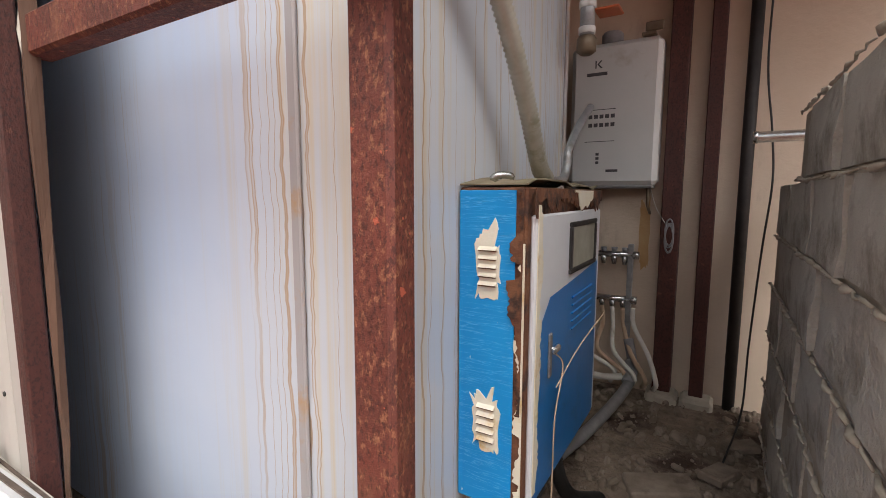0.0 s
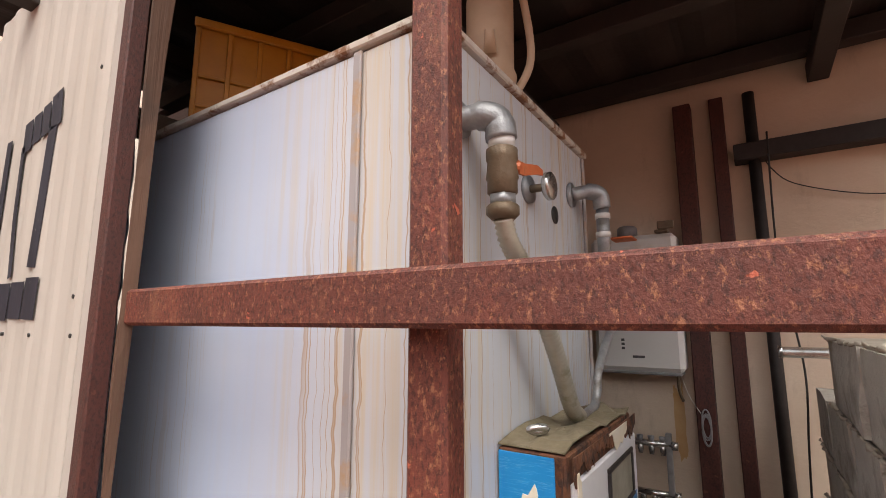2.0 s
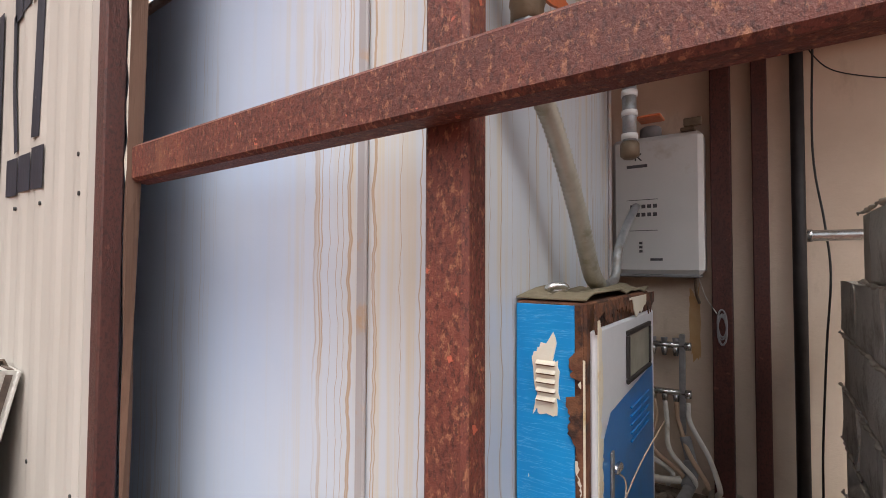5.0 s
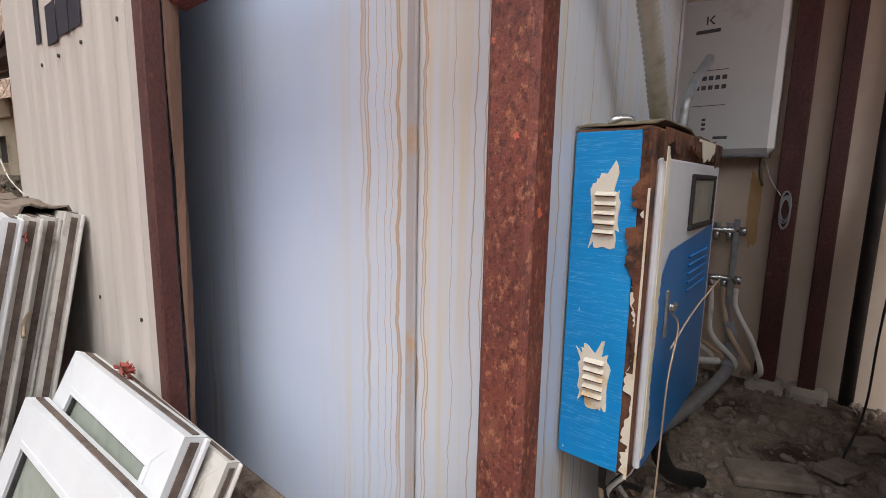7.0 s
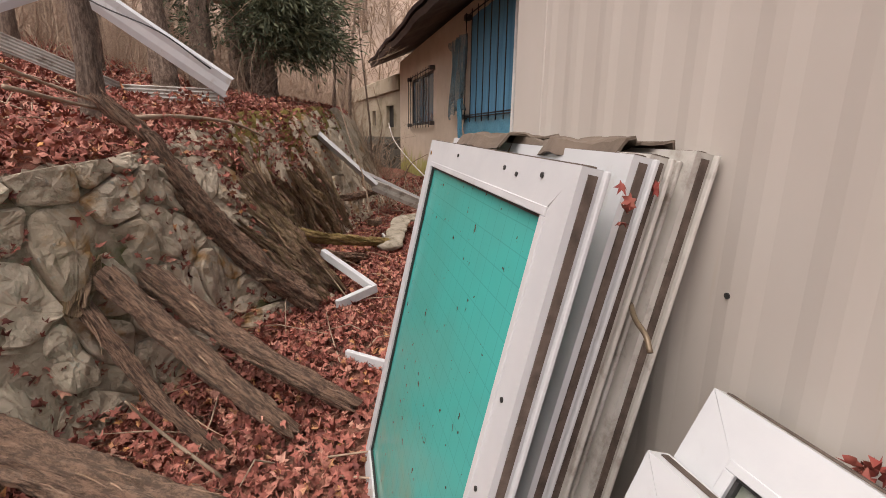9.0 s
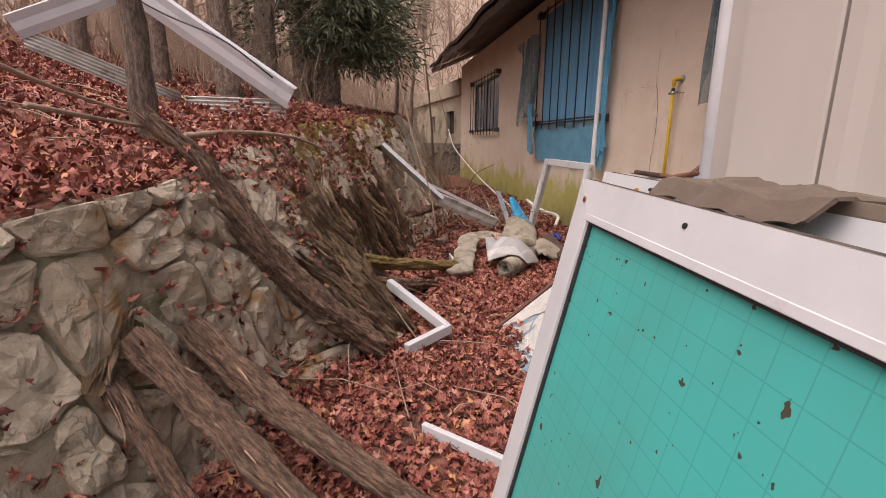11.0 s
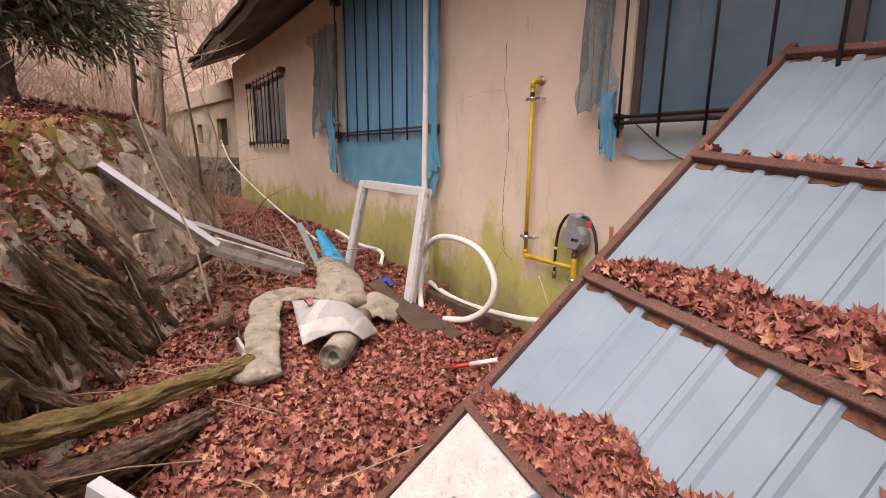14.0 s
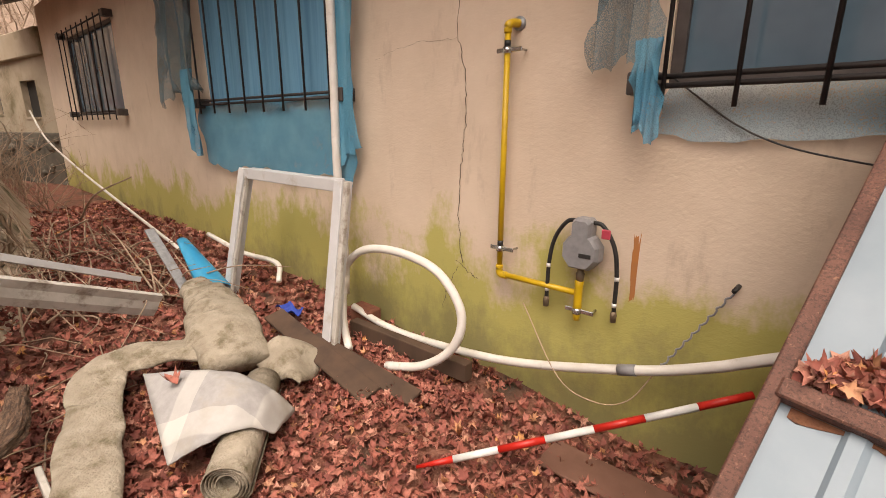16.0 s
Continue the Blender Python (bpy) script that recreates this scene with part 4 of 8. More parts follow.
# ---------- things on and beside the tank ----------
crate = thing("plastic_crate", label="amber plastic crate standing on the tank", category="crate", m=pose(-1.56, 0.69, TZ, 0, 0, 61))
K0, K1 = Vector((0, 0, 0)), Vector((0.52, 0.34, 0.44))
for name, a, b in (("long_side", (K0.x, K0.y, K0.z), (K1.x, K0.y + 0.012, K1.z)), ("long_side", (K0.x, K1.y - 0.012, K0.z), (K1.x, K1.y, K1.z)), ("short_side", (K0.x, K0.y + 0.012, K0.z), (K0.x + 0.012, K1.y - 0.012, K1.z)), ("short_side", (K1.x - 0.012, K0.y + 0.012, K0.z), (K1.x, K1.y - 0.012, K1.z)), ("bottom", (K0.x + 0.012, K0.y + 0.012, K0.z), (K1.x - 0.012, K1.y - 0.012, K0.z + 0.012))):
    part(name, Mesh().box(a, b, c=0.002), M_CRATE, crate, local=True)
part("top_lip", Mesh().box((K0.x - 0.015, K0.y - 0.02, K1.z - 0.03), (K1.x + 0.015, K0.y - 0.001, K1.z + 0.004), c=0.004), M_CRATE, crate, local=True)
for k in range(6):
    x = K0.x + (K1.x - K0.x) * k / 5
    part("rib", Mesh().box((x - 0.009, K0.y - 0.016, K0.z), (x + 0.009, K0.y - 0.001, K1.z - 0.031), c=0.003), M_CRATE, crate, local=True)
for z in (0.11, 0.22):
    part("rib", Mesh().box((K0.x, K0.y - 0.012, K0.z + z), (K1.x, K0.y - 0.0005, K0.z + z + 0.012), c=0.002), M_CRATE, crate, local=True)
jug = thing("expansion_vessel", (-0.55, 1.0, TZ), "ivory plastic vessel with side spout on the tank", "vessel")
part("body", Mesh().tube([(-0.56, 1.02, z) for z in (TZ, TZ + 0.015, TZ + 0.06, TZ + 0.08, TZ + 0.3, TZ + 0.34, TZ + 0.5)], [0.05, 0.07, 0.075, 0.068, 0.07, 0.062, 0.06], 24), M_IVORY, jug)
part("spout", Mesh().tube([(-0.53, 0.96, TZ + 0.1), (-0.515, 0.93, TZ + 0.15)], [0.018, 0.014], 12), M_IVORY, jug)
part("hose", Mesh().tube(smoothline([(-0.50, 1.05, TZ + 0.0), (-0.46, 1.08, TZ + 0.12), (-0.47, 1.06, TZ + 0.3), (-0.5, 1.04, TZ + 0.45)], 6), 0.012, 8), M_IVORY, jug)
plank = Mesh()
plank.sheet([[(-1.198 + 0.004 * math.sin(z * 9), 0.392, z), (-1.192 + 0.004 * math.sin(z * 7), 0.391 + 0.026 * (z - 0.8) + 0.004 * math.sin(z * 5), z)] for z in np.linspace(0.32, 2.93, 30)], 0.014)
M_PLANK = plain("raw_brown_wood", (0.13, 0.066, 0.040), (0.07, 0.038, 0.025), 7, 0.85, 0.0, 0.7, 26, (1, 3, 0.08), (0.055, 0.035, 0.025), 4)
single("wooden_plank", plank, M_PLANK, "weathered brown upright plank beside the steel post", "plank")
foam = Mesh().tube([(-1.212 - 0.003 * (k > 6), 0.3985, 1.72 + k * 0.045) for k in range(12)], [0.0025 + 0.0022 * ((k * 7) % 3) for k in range(12)], 8, rough=0.35)
single("insulation_strip", foam, M_FOAM, "torn white foam insulation strip beside the post", "insulation")
# painted marks on the panel
YP = PANEL_Y - 0.0015


def stroke(pts, w):
    m = Mesh()
    rows = []
    for i, p in enumerate(pts):
        d = Vector(pts[min(i + 1, len(pts) - 1)]) - Vector(pts[max(i - 1, 0)])
        nrm = Vector((-d.y, d.x)).normalized() * w / 2
        rows.append([(p[0] - nrm.x, YP, p[1] - nrm.y), (p[0] + nrm.x, YP, p[1] + nrm.y)])
    return m.sheet(rows, 0.001)


M_BLACKPAINT = plain("black_lettering", (0.012, 0.012, 0.02), (0.03, 0.03, 0.045), 12, 0.6, 0, 0.2, 60, (1, 1, 0.2), (0.35, 0.32, 0.28), 18, 0.68, 0.75)
for pts, w in (([(-2.03, 2.37), (-2.03, 2.1), (-2.035, 1.80)], 0.05), ([(-2.13, 2.07), (-2.06, 2.07)], 0.11), ([(-1.875, 2.32), (-1.865, 2.1), (-1.83, 1.90)], 0.03), ([(-1.88, 2.345), (-1.81, 2.35)], 0.10), ([(-1.80, 2.355), (-1.735, 2.36)], 0.095), ([(-1.725, 2.365), (-1.665, 2.37)], 0.10), ([(-1.655, 2.375), (-1.58, 2.385)], 0.11), ([(-1.63, 2.33), (-1.64, 2.12), (-1.655, 1.92)], 0.065), ([(-1.92, 1.83), (-1.81, 1.828)], 0.11), ([(-1.80, 1.832), (-1.69, 1.83)], 0.105), ([(-1.68, 1.835), (-1.58, 1.832)], 0.115)):
    part("painted_stroke", stroke(pts, w), M_BLACKPAINT, shed, "black painted letter stroke")
for x, z in ((-1.32, 1.055), (-1.64, 1.055), (-1.32, 1.738), (-1.33, 1.83), (-1.60, 1.735), (-1.83, 1.735), (-2.03, 1.735), (-1.33, 2.42), (-1.62, 2.42)):
    pit = Mesh().tube([(x, YP - 0.001, z), (x, YP + 0.006, z)], 0.0055, 10)
    pit.smooth = False
    part("screw_hole", pit, M_GASKET, shed)

# ---------- rubble on the shed floor ----------
rnd = random.Random(11)
m = Mesh()
for k in range(1100):
    x, y = rnd.uniform(-0.5, 0.185), rnd.uniform(0.75, 2.45)
    r = 0.004 + 0.024 * rnd.random() ** 5
    q = Matrix.Translation((x, y, FLOOR + r * 0.4)) @ Euler((rnd.random() * 6, rnd.random() * 6, rnd.random() * 6)).to_matrix().to_4x4()
    m.box((-r, -r * 0.7, -r * 0.5), (r, r * 0.7, r * 0.5), q, c=r * 0.3)
single("rubble", m, M_RUBBLE, "broken concrete crumbs scattered on the shed floor", "rubble", "stuff")
for x, y, w in ((0.05, 1.8, 0.075), (-0.12, 1.62, 0.11), (0.12, 2.05, 0.06), (-0.05, 1.4, 0.09)):
    single("broken_slab", Mesh().box((-w, -w * 0.55, -0.014), (w, w * 0.55, 0.016), pose(x, y, FLOOR + 0.02, rnd.uniform(-8, 8), rnd.uniform(-8, 8), rnd.uniform(0, 180)), c=0.006), M_RUBBLE, "broken flat concrete piece on the shed floor", "rubble", "", "broken slabs")

# ---------- discarded window sashes ----------
s = Nodes("teal_wired_glass", 0.16)
teal = s.mix(s.ramp(s.noise(1.6, None, 4), 0.35, 0.7), (0.045, 0.40, 0.36), (0.06, 0.33, 0.29))
zz = s.axis(2)
dusty = s.math("MULTIPLY", s.ramp(s.math("ADD", zz, s.math("MULTIPLY", s.noise(4, None, 6), 0.9)), 0.55, 1.0, True), s.ramp(s.noise(5, None, 6, 0.7), 0.35, 0.7))
teal = s.mix(s.math("MULTIPLY", dusty, 0.85), teal, (0.20, 0.27, 0.19))
wire = s.math("MAXIMUM", s.ramp(s.math("FRACT", s.math("MULTIPLY", s.axis(0), 19.0), 0.0), 0.955, 0.965), s.ramp(s.math("FRACT", s.math("MULTIPLY", zz, 19.0), 0.0), 0.955, 0.965))
teal = s.mix(s.math("MULTIPLY", wire, 0.28), teal, (0.02, 0.14, 0.14))
teal = s.mix(s.ramp(s.noise(34, None, 2), 0.70, 0.715), teal, (0.06, 0.06, 0.04))
s.color(teal)
s.bump(s.noise(40), 0.05, 0.002)
M_TEAL = s.mat
M_GREENGLASS = plain("green_filmed_glass", (0.11, 0.30, 0.045), (0.17, 0.38, 0.08), 4, 0.85, 0, 0.05, 40)
M_GREENGLASS.node_tree.nodes["Principled BSDF"].inputs["Specular IOR Level"].default_value = 0.1
M_DARKGREEN = plain("dark_green_glass", (0.015, 0.06, 0.02), (0.03, 0.09, 0.03), 4, 0.2, 0, 0.05, 40)
s = Nodes("frosted_glass", 0.22)
col = s.mix(s.ramp(s.noise(6, None, 5), 0.35, 0.7), (0.19, 0.21, 0.17), (0.33, 0.34, 0.30))
col = s.mix(s.ramp(s.math("FRACT", s.math("MULTIPLY", s.math("ADD", s.axis(0), s.axis(2)), 14.0), 0.0), 0.4, 0.6), col, (0.25, 0.27, 0.23))
s.color(col)
s.bump(s.noise(130, (1, 1, 0.15)), 0.3, 0.002)
M_FROST = s.mat


def sash(m, w, h, t=0.042, fw=0.075, pane=None, label="", frame=None, rebate=True):
    """A window sash of four mitred bars with a pane; x along its width, z up, front at y = 0."""
    frame = frame or M_PVC
    ob = thing("discarded_window", m=m, label=label, category="window", group="discarded windows")

    def bar(p, name):
        n = len(p)
        inner = 0.008
        verts = [(x, inner * 0.3 if k in (2, 3) else 0.0, z) for k, (x, z) in enumerate(p)] + [(x, t, z) for x, z in p]
        return part(name, Mesh().add(verts, [(0, 1, 2, 3), (7, 6, 5, 4)] + [(k, k + 4, (k + 1) % 4 + 4, (k + 1) % 4) for k in range(4)]), frame, ob, local=True)

    g = 0.0006
    bar([(g, h), (w - g, h), (w - fw, h - fw), (fw, h - fw)][::-1], "top_rail")
    bar([(g, 0), (w - g, 0), (w - fw, fw), (fw, fw)], "bottom_rail")
    bar([(0, g), (0, h - g), (fw, h - fw), (fw, fw)][::-1], "left_stile")
    bar([(w, g), (w, h - g), (w - fw, h - fw), (w - fw, fw)], "right_stile")
    part("pane", Mesh().box((fw - 0.004, t * 0.35, fw - 0.004), (w - fw + 0.004, t * 0.35 + 0.005, h - fw + 0.004), c=0), pane or M_FROST, ob, local=True)
    b0, b1 = fw - 0.016, 0.0014
    for name, a, b in (("glazing_bead", (b0, h - fw), (w - b0, h - b0)), ("glazing_bead", (b0, b0), (w - b0, fw)), ("glazing_bead", (b0, fw + 0.0005), (fw, h - fw - 0.0005)), ("glazing_bead", (w - fw, fw + 0.0005), (w - b0, h - fw - 0.0005))):
        part(name, Mesh().box((a[0], -b1, a[1]), (b[0], 0.004, b[1]), c=0.0012), frame, ob, local=True)
    gk = Mesh()
    for a, b in (((fw, h - fw - 0.006), (w - fw, h - fw)), ((fw, fw), (w - fw, fw + 0.006)), ((fw, fw + 0.006), (fw + 0.006, h - fw - 0.006)), ((w - fw - 0.006, fw + 0.006), (w - fw, h - fw - 0.006))):
        gk.box((a[0], t * 0.12, a[1]), (b[0], t * 0.35 - 0.001, b[1]), c=0.001)
    part("gasket", gk, M_GASKET, ob, "black rubber gasket", local=True)
    if rebate:
        part("edge_channel", Mesh().box((w + 0.0005, t * 0.30, 0.01), (w + 0.003, t * 0.66, h - 0.01), c=0), M_CHANNEL, ob, "dirt-filled track", local=True)
        part("edge_lip", Mesh().box((w + 0.0005, t * 0.80, 0.0), (w + 0.012, t, h), c=0.002), frame, ob, local=True)
        part("top_channel", Mesh().box((0.01, t * 0.4, h + 0.0005), (w - 0.01, t * 0.7, h + 0.003), c=0), M_CHANNEL, ob, local=True)
    return ob


def hole(ob, x, z):
    pit = Mesh().tube([(x, -0.0013, z), (x, 0.004, z)], 0.0048, 10)
    pit.smooth = False
    part("screw_hole", pit, M_GASKET, ob, local=True)


def leaning(corner, w, h, lean, dip, turn):
    """The place of a sash whose upper left front corner is known."""
    m = pose(0, 0, 0, -lean, dip, turn)
    return Matrix.Translation(Vector(corner) - m @ Vector((0, 0, h))) @ m


def rusty_hole(ob, x, z, r=0.011):
    ring = Mesh().tube([(x, -0.0006, z), (x, 0.003, z)], r, 14)
    ring.smooth = False
    part("rust_ring", ring, M_RUSTRING, ob, "orange rust bloom round a screw hole", local=True)
    hole(ob, x, z)


M_RUSTRING = plain("rust_bloom", (0.40, 0.21, 0.05), (0.30, 0.12, 0.03), 60, 0.8)
STACK = [((-2.735, 0.097, 1.300), 1.10, 1.33, 12.0, 1.4, -2.8, M_TEAL, M_PVC), ((-2.87, 0.222, 1.308), 1.185, 1.31, 12.6, 1.0, -2.8, M_GREENGLASS, M_PVC), ((-2.60, 0.225, 1.30), 0.90, 1.30, 12.4, 0.8, -1.2, M_DARKGREEN, M_PVCDIRTY), ((-2.86, 0.268, 1.306), 1.125, 1.31, 12.2, 1.2, -0.8, M_DARKGREEN, M_PVCDIRTY), ((-2.60, 0.298, 1.302), 0.90, 1.30, 12.0, 0.6, -0.1, M_DARKGREEN, M_PVCDIRTY)]
for k, (corner, w, h, lean, dip, turn, pane, fr) in enumerate(STACK):
    ob = sash(leaning(corner, w, h, lean, dip, turn), w, h, 0.042, 0.088 if k == 0 else 0.08, pane, "white upvc window sash with %s glass leaning in a stack" % ("teal wired", "bright green", "dark green", "dark green", "dark green")[k], fr)
    if k == 0:
        for x, z in ((0.80, h - 0.03), (0.87, h - 0.036), (0.98, h - 0.026), (0.42, h - 0.03), (1.055, 0.93), (1.06, 0.52), (1.05, 0.75)):
            hole(ob, x, z)
        rusty_hole(ob, 0.045, h - 0.045, 0.008)
    if k == 1:
        rusty_hole(ob, 0.19, h - 0.035)
        latch = part("latch", Mesh().box((0.30, -0.016, h - 0.05), (0.345, -0.001, h - 0.008), c=0.004), M_FLAKE, ob, "rusted latch", local=True)
        part("latch_pin", Mesh().tube([(0.265, -0.012, h - 0.022), (0.31, -0.012, h - 0.020)], 0.004, 8), M_BLACKSTEEL, latch, local=True)
    if k == 3:
        part("bent_rod", Mesh().tube([(0.10, -0.02, h + 0.004), (0.2, 0.012, h + 0.008), (0.27, 0.02, h + 0.025)], 0.0055, 8), M_FLAKE, ob, "rusty rod lying over the frame", local=True)
        for z in (0.95, 0.6):
            rusty_hole(ob, 1.08, z, 0.009)
M_CLOTH = plain("brown_rag", (0.10, 0.075, 0.055), (0.17, 0.13, 0.10), 9, 0.95, 0, 0.8, 70)
rnd = random.Random(4)
for x0, x1, y0, y1, z in ((-2.50, -2.18, 0.12, 0.29, 1.322), (-2.24, -1.80, 0.19, 0.31, 1.312)):
    single("rag", Mesh().sheet([[(x0 + (x1 - x0) * u + 0.02 * math.sin(9 * v), y0 + (y1 - y0) * v + 0.02 * math.sin(8 * u), z - 0.012 + 0.005 * math.sin(13 * u + 7 * v) + 0.006 * rnd.random() - 0.03 * (abs(v - 0.5) > 0.45)) for v in np.linspace(0, 1, 10)] for u in np.linspace(0, 1, 22)], 0.006), M_CLOTH, "rotting brown cloth draped over the window stack", "rag")
single("bent_hook", Mesh().tube(smoothline([(-1.70, 0.20, 1.03), (-1.66, 0.18, 1.02), (-1.62, 0.17, 1.01), (-1.60, 0.165, 0.99)], 5), 0.005, 6), M_BRASS, "bent rusty metal strip hooked on a sash", "hook")

# smaller sashes heaped beside the stack
sash(leaning((-1.562, 0.256, 0.94), 0.60, 0.82, 26, 2.5, 3.0), 0.60, 0.82, 0.05, 0.088, M_FROST, "white upvc sash with frosted pane, leaning on the panel")
sash(leaning((-1.50, 0.315, 0.90), 0.60, 0.78, 26, 3.5, 2.0), 0.60, 0.78, 0.03, 0.07, M_FROST, "white upvc sash with frosted pane, wedged behind another", M_PVCDIRTY)
sash(leaning((-1.562, 0.148, 0.85), 0.62, 0.78, 22, 2.0, 4.0), 0.62, 0.78, 0.05, 0.092, M_FROST, "white upvc sash with rippled pane, front of the heap")
sash(pose(-0.655, 0.24 - 0.8 * math.sin(radians(20)), 1.0 - 0.8 * math.cos(radians(20)), -20, 15, 6), 0.40, 0.80, 0.05, 0.08, M_FROST, "small white upvc sash propped near the steel post", M_PVC)
sash(pose(-0.60, 0.32 - 0.8 * math.sin(radians(20)), 1.02 - 0.8 * math.cos(radians(20)), -20, 15, 6), 0.36, 0.80, 0.05, 0.08, M_FROST, "small white upvc sash propped near the steel post", M_PVCDIRTY)

# ---------- house windows ----------
M_WINGLASS = glass("window_glass", (0.35, 0.45, 0.55), 0.04)
M_WINGLASS2 = plain("blue_window_glass", (0.06, 0.11, 0.15), (0.12, 0.19, 0.24), 1.5, 0.06, 0, 0.03, 9)
M_ALU = plain("bronze_frame", (0.055, 0.045, 0.042), (0.09, 0.075, 0.07), 12, 0.5, 0.2, 0.2, 60)
s = Nodes("blue_netting", 0.8)
col = s.mix(s.ramp(s.noise(5, None, 5), 0.35, 0.7), (0.06, 0.26, 0.40), (0.11, 0.36, 0.50))
s.color(col)
weave = s.math("ADD", s.math("MULTIPLY", s.ramp(s.noise(220, None, 2), 0.42, 0.52), 0.35), 0.55)
s.l.new(weave, s.b.inputs["Alpha"])
M_NET = s.mat
s = Nodes("grey_netting", 0.85)
s.color(s.mix(s.ramp(s.noise(5, None, 5), 0.35, 0.7), (0.07, 0.135, 0.165), (0.12, 0.20, 0.23)))
s.l.new(s.math("ADD", s.math("MULTIPLY", s.ramp(s.noise(220, None, 2), 0.42, 0.52), 0.30), 0.38), s.b.inputs["Alpha"])
M_GREYNET = s.mat
s = Nodes("pale_netting", 0.85)
s.color(s.mix(s.ramp(s.noise(5, None, 5), 0.35, 0.7), (0.26, 0.38, 0.44), (0.36, 0.46, 0.50)))
s.l.new(s.math("ADD", s.math("MULTIPLY", s.ramp(s.noise(220, None, 2), 0.42, 0.52), 0.3), 0.45), s.b.inputs["Alpha"])
M_PALENET = s.mat
M_CURTAIN = plain("blue_curtain", (0.07, 0.22, 0.36), (0.13, 0.33, 0.48), 3, 0.85, 0, 0.2, 40, (6, 1, 0.2))
for k, (x0, x1, z0, z1) in enumerate(WINDOWS):
    win = part("window", Mesh().box((x0, WALL + 0.02, z0), (x1, WALL + 0.1, z0 + 0.05), c=0.003), M_ALU, house)
    for a, b in (((x0, z1 - 0.05), (x1, z1)), ((x0, z0 + 0.05), (x0 + 0.05, z1 - 0.05)), ((x1 - 0.05, z0 + 0.05), (x1, z1 - 0.05)), (((x0 + x1) / 2 - 0.03, z0 + 0.05), ((x0 + x1) / 2 + 0.03, z1 - 0.05))):
        part("frame", Mesh().box((a[0], WALL + 0.02, a[1]), (b[0], WALL + 0.09, b[1]), c=0.003), M_ALU, win)
    for a, b in ((x0 + 0.05, (x0 + x1) / 2 - 0.03), ((x0 + x1) / 2 + 0.03, x1 - 0.05)):
        part("pane", Mesh().box((a, WALL + 0.045, z0 + 0.05), (b, WALL + 0.05, z1 - 0.05), c=0), M_WINGLASS2, win)
    grille = thing("window_grille", ((x0 + x1) / 2, WALL, z0), "black iron bar grille over a house window", "grille", "window grilles")
    yb = WALL - 0.10
    lo, hi = z0 - 0.0, min(z1 + 0.02, 3.45)
    for z in (lo, lo + 0.035, hi):
        part("cross_bar", Mesh().tube([(x0 - 0.08, yb, z), (x1 + 0.08, yb, z)], 0.011, 8), M_BLACKSTEEL, grille)
    n = (9, 8, 9)[k]
    for i in range(n):
        x = x0 + 0.02 + (x1 - x0 - 0.04) * i / (n - 1)
        part("upright_bar", Mesh().tube([(x, yb - 0.012, lo - 0.085), (x, yb - 0.012, hi + 0.05)], 0.009, 6), M_BLACKSTEEL, grille)
    for x in (x0 - 0.07, x1 + 0.07):
        for z in (lo + 0.015, hi):
            part("wall_bracket", Mesh().box((x - 0.055, yb - 0.02, z - 0.045), (x + 0.055, WALL - 0.002, z + 0.045), c=0.006), M_ALU, grille, "dark timber bracket")


def cloth(x0, x1, z0, z1, y, fold, seed, nu=36, nv=24, side=0.08, bottom=0.08):
    """A hanging sheet with folds and an uneven edge."""
    r = random.Random(seed)
    pa, pb = r.uniform(0, 6), r.uniform(0, 6)
    eu = [0.5 + 0.28 * math.sin(k * 0.37 + pa) + 0.16 * math.sin(k * 0.83 + pb) + 0.1 * r.uniform(-1, 1) for k in range(nu + 1)]
    ev = [0.5 + 0.28 * math.sin(k * 0.45 + pb) + 0.16 * math.sin(k * 0.97 + pa) + 0.1 * r.uniform(-1, 1) for k in range(nv + 1)]
    rows = []
    for i in range(nu + 1):
        u = i / nu
        row = []
        for j in range(nv + 1):
            v = j / nv
            x = x0 + (x1 - x0) * u
            z = z1 + (z0 - z1) * v
            if i == 0:
                x += side * (ev[j] - 0.5) * 2.4
            if i == nu:
                x -= side * (ev[nv - j] - 0.5) * 2
            if j == nv:
                z += bottom * (eu[i] - 0.5) * 2
            row.append((x, y + fold * (math.sin(u * 23 + 2 * v) * 0.6 + math.sin(u * 9 + 5 * v + seed) * 0.4), z))
        rows.append(row)
    m = Mesh().sheet(rows)
    m.smooth = True
    return m


x0, x1, z0, z1 = WINDOWS[1]
single("window_curtain", cloth(x0 + 0.05, x1 - 0.05, z0 + 0.02, z1, WALL - 0.03, 0.018, 2, 60, 6, 0.0, 0.0), M_CURTAIN, "faded blue sheeting behind the window bars", "curtain")
net = thing("insect_net", (-8.4, WALL - 0.1, 1.1), "torn blue insect netting hanging over the house window", "netting")
part("lower_net", cloth(-9.66, -7.16, 1.07, 1.66, WALL - 0.055, 0.02, 3, 40, 12, 0.06, 0.06), M_NET, net)
part("side_net", cloth(-10.42, -9.44, 1.75, 3.1, WALL - 0.12, 0.07, 5, 30, 30, 0.14, 0.2), M_GREYNET, net, "grey faded flap of netting")
part("side_net", cloth(-7.26, -7.05, 1.25, 3.1, WALL - 0.10, 0.03, 6, 10, 24, 0.05, 0.1), M_NET, net)
part("corner_net", cloth(-9.75, -9.5, 1.2, 2.0, WALL - 0.15, 0.04, 8, 10, 16, 0.06, 0.06), M_NET, net)
net = thing("insect_net", (-4.6, WALL - 0.1, 1.4), "torn blue insect netting hanging below the window grille", "netting")
part("lower_net", cloth(-5.12, -2.95, 1.43, 1.63, WALL - 0.03, 0.012, 9, 40, 8, 0.03, 0.03), M_PALENET, net, "thin pale blue strip of netting")
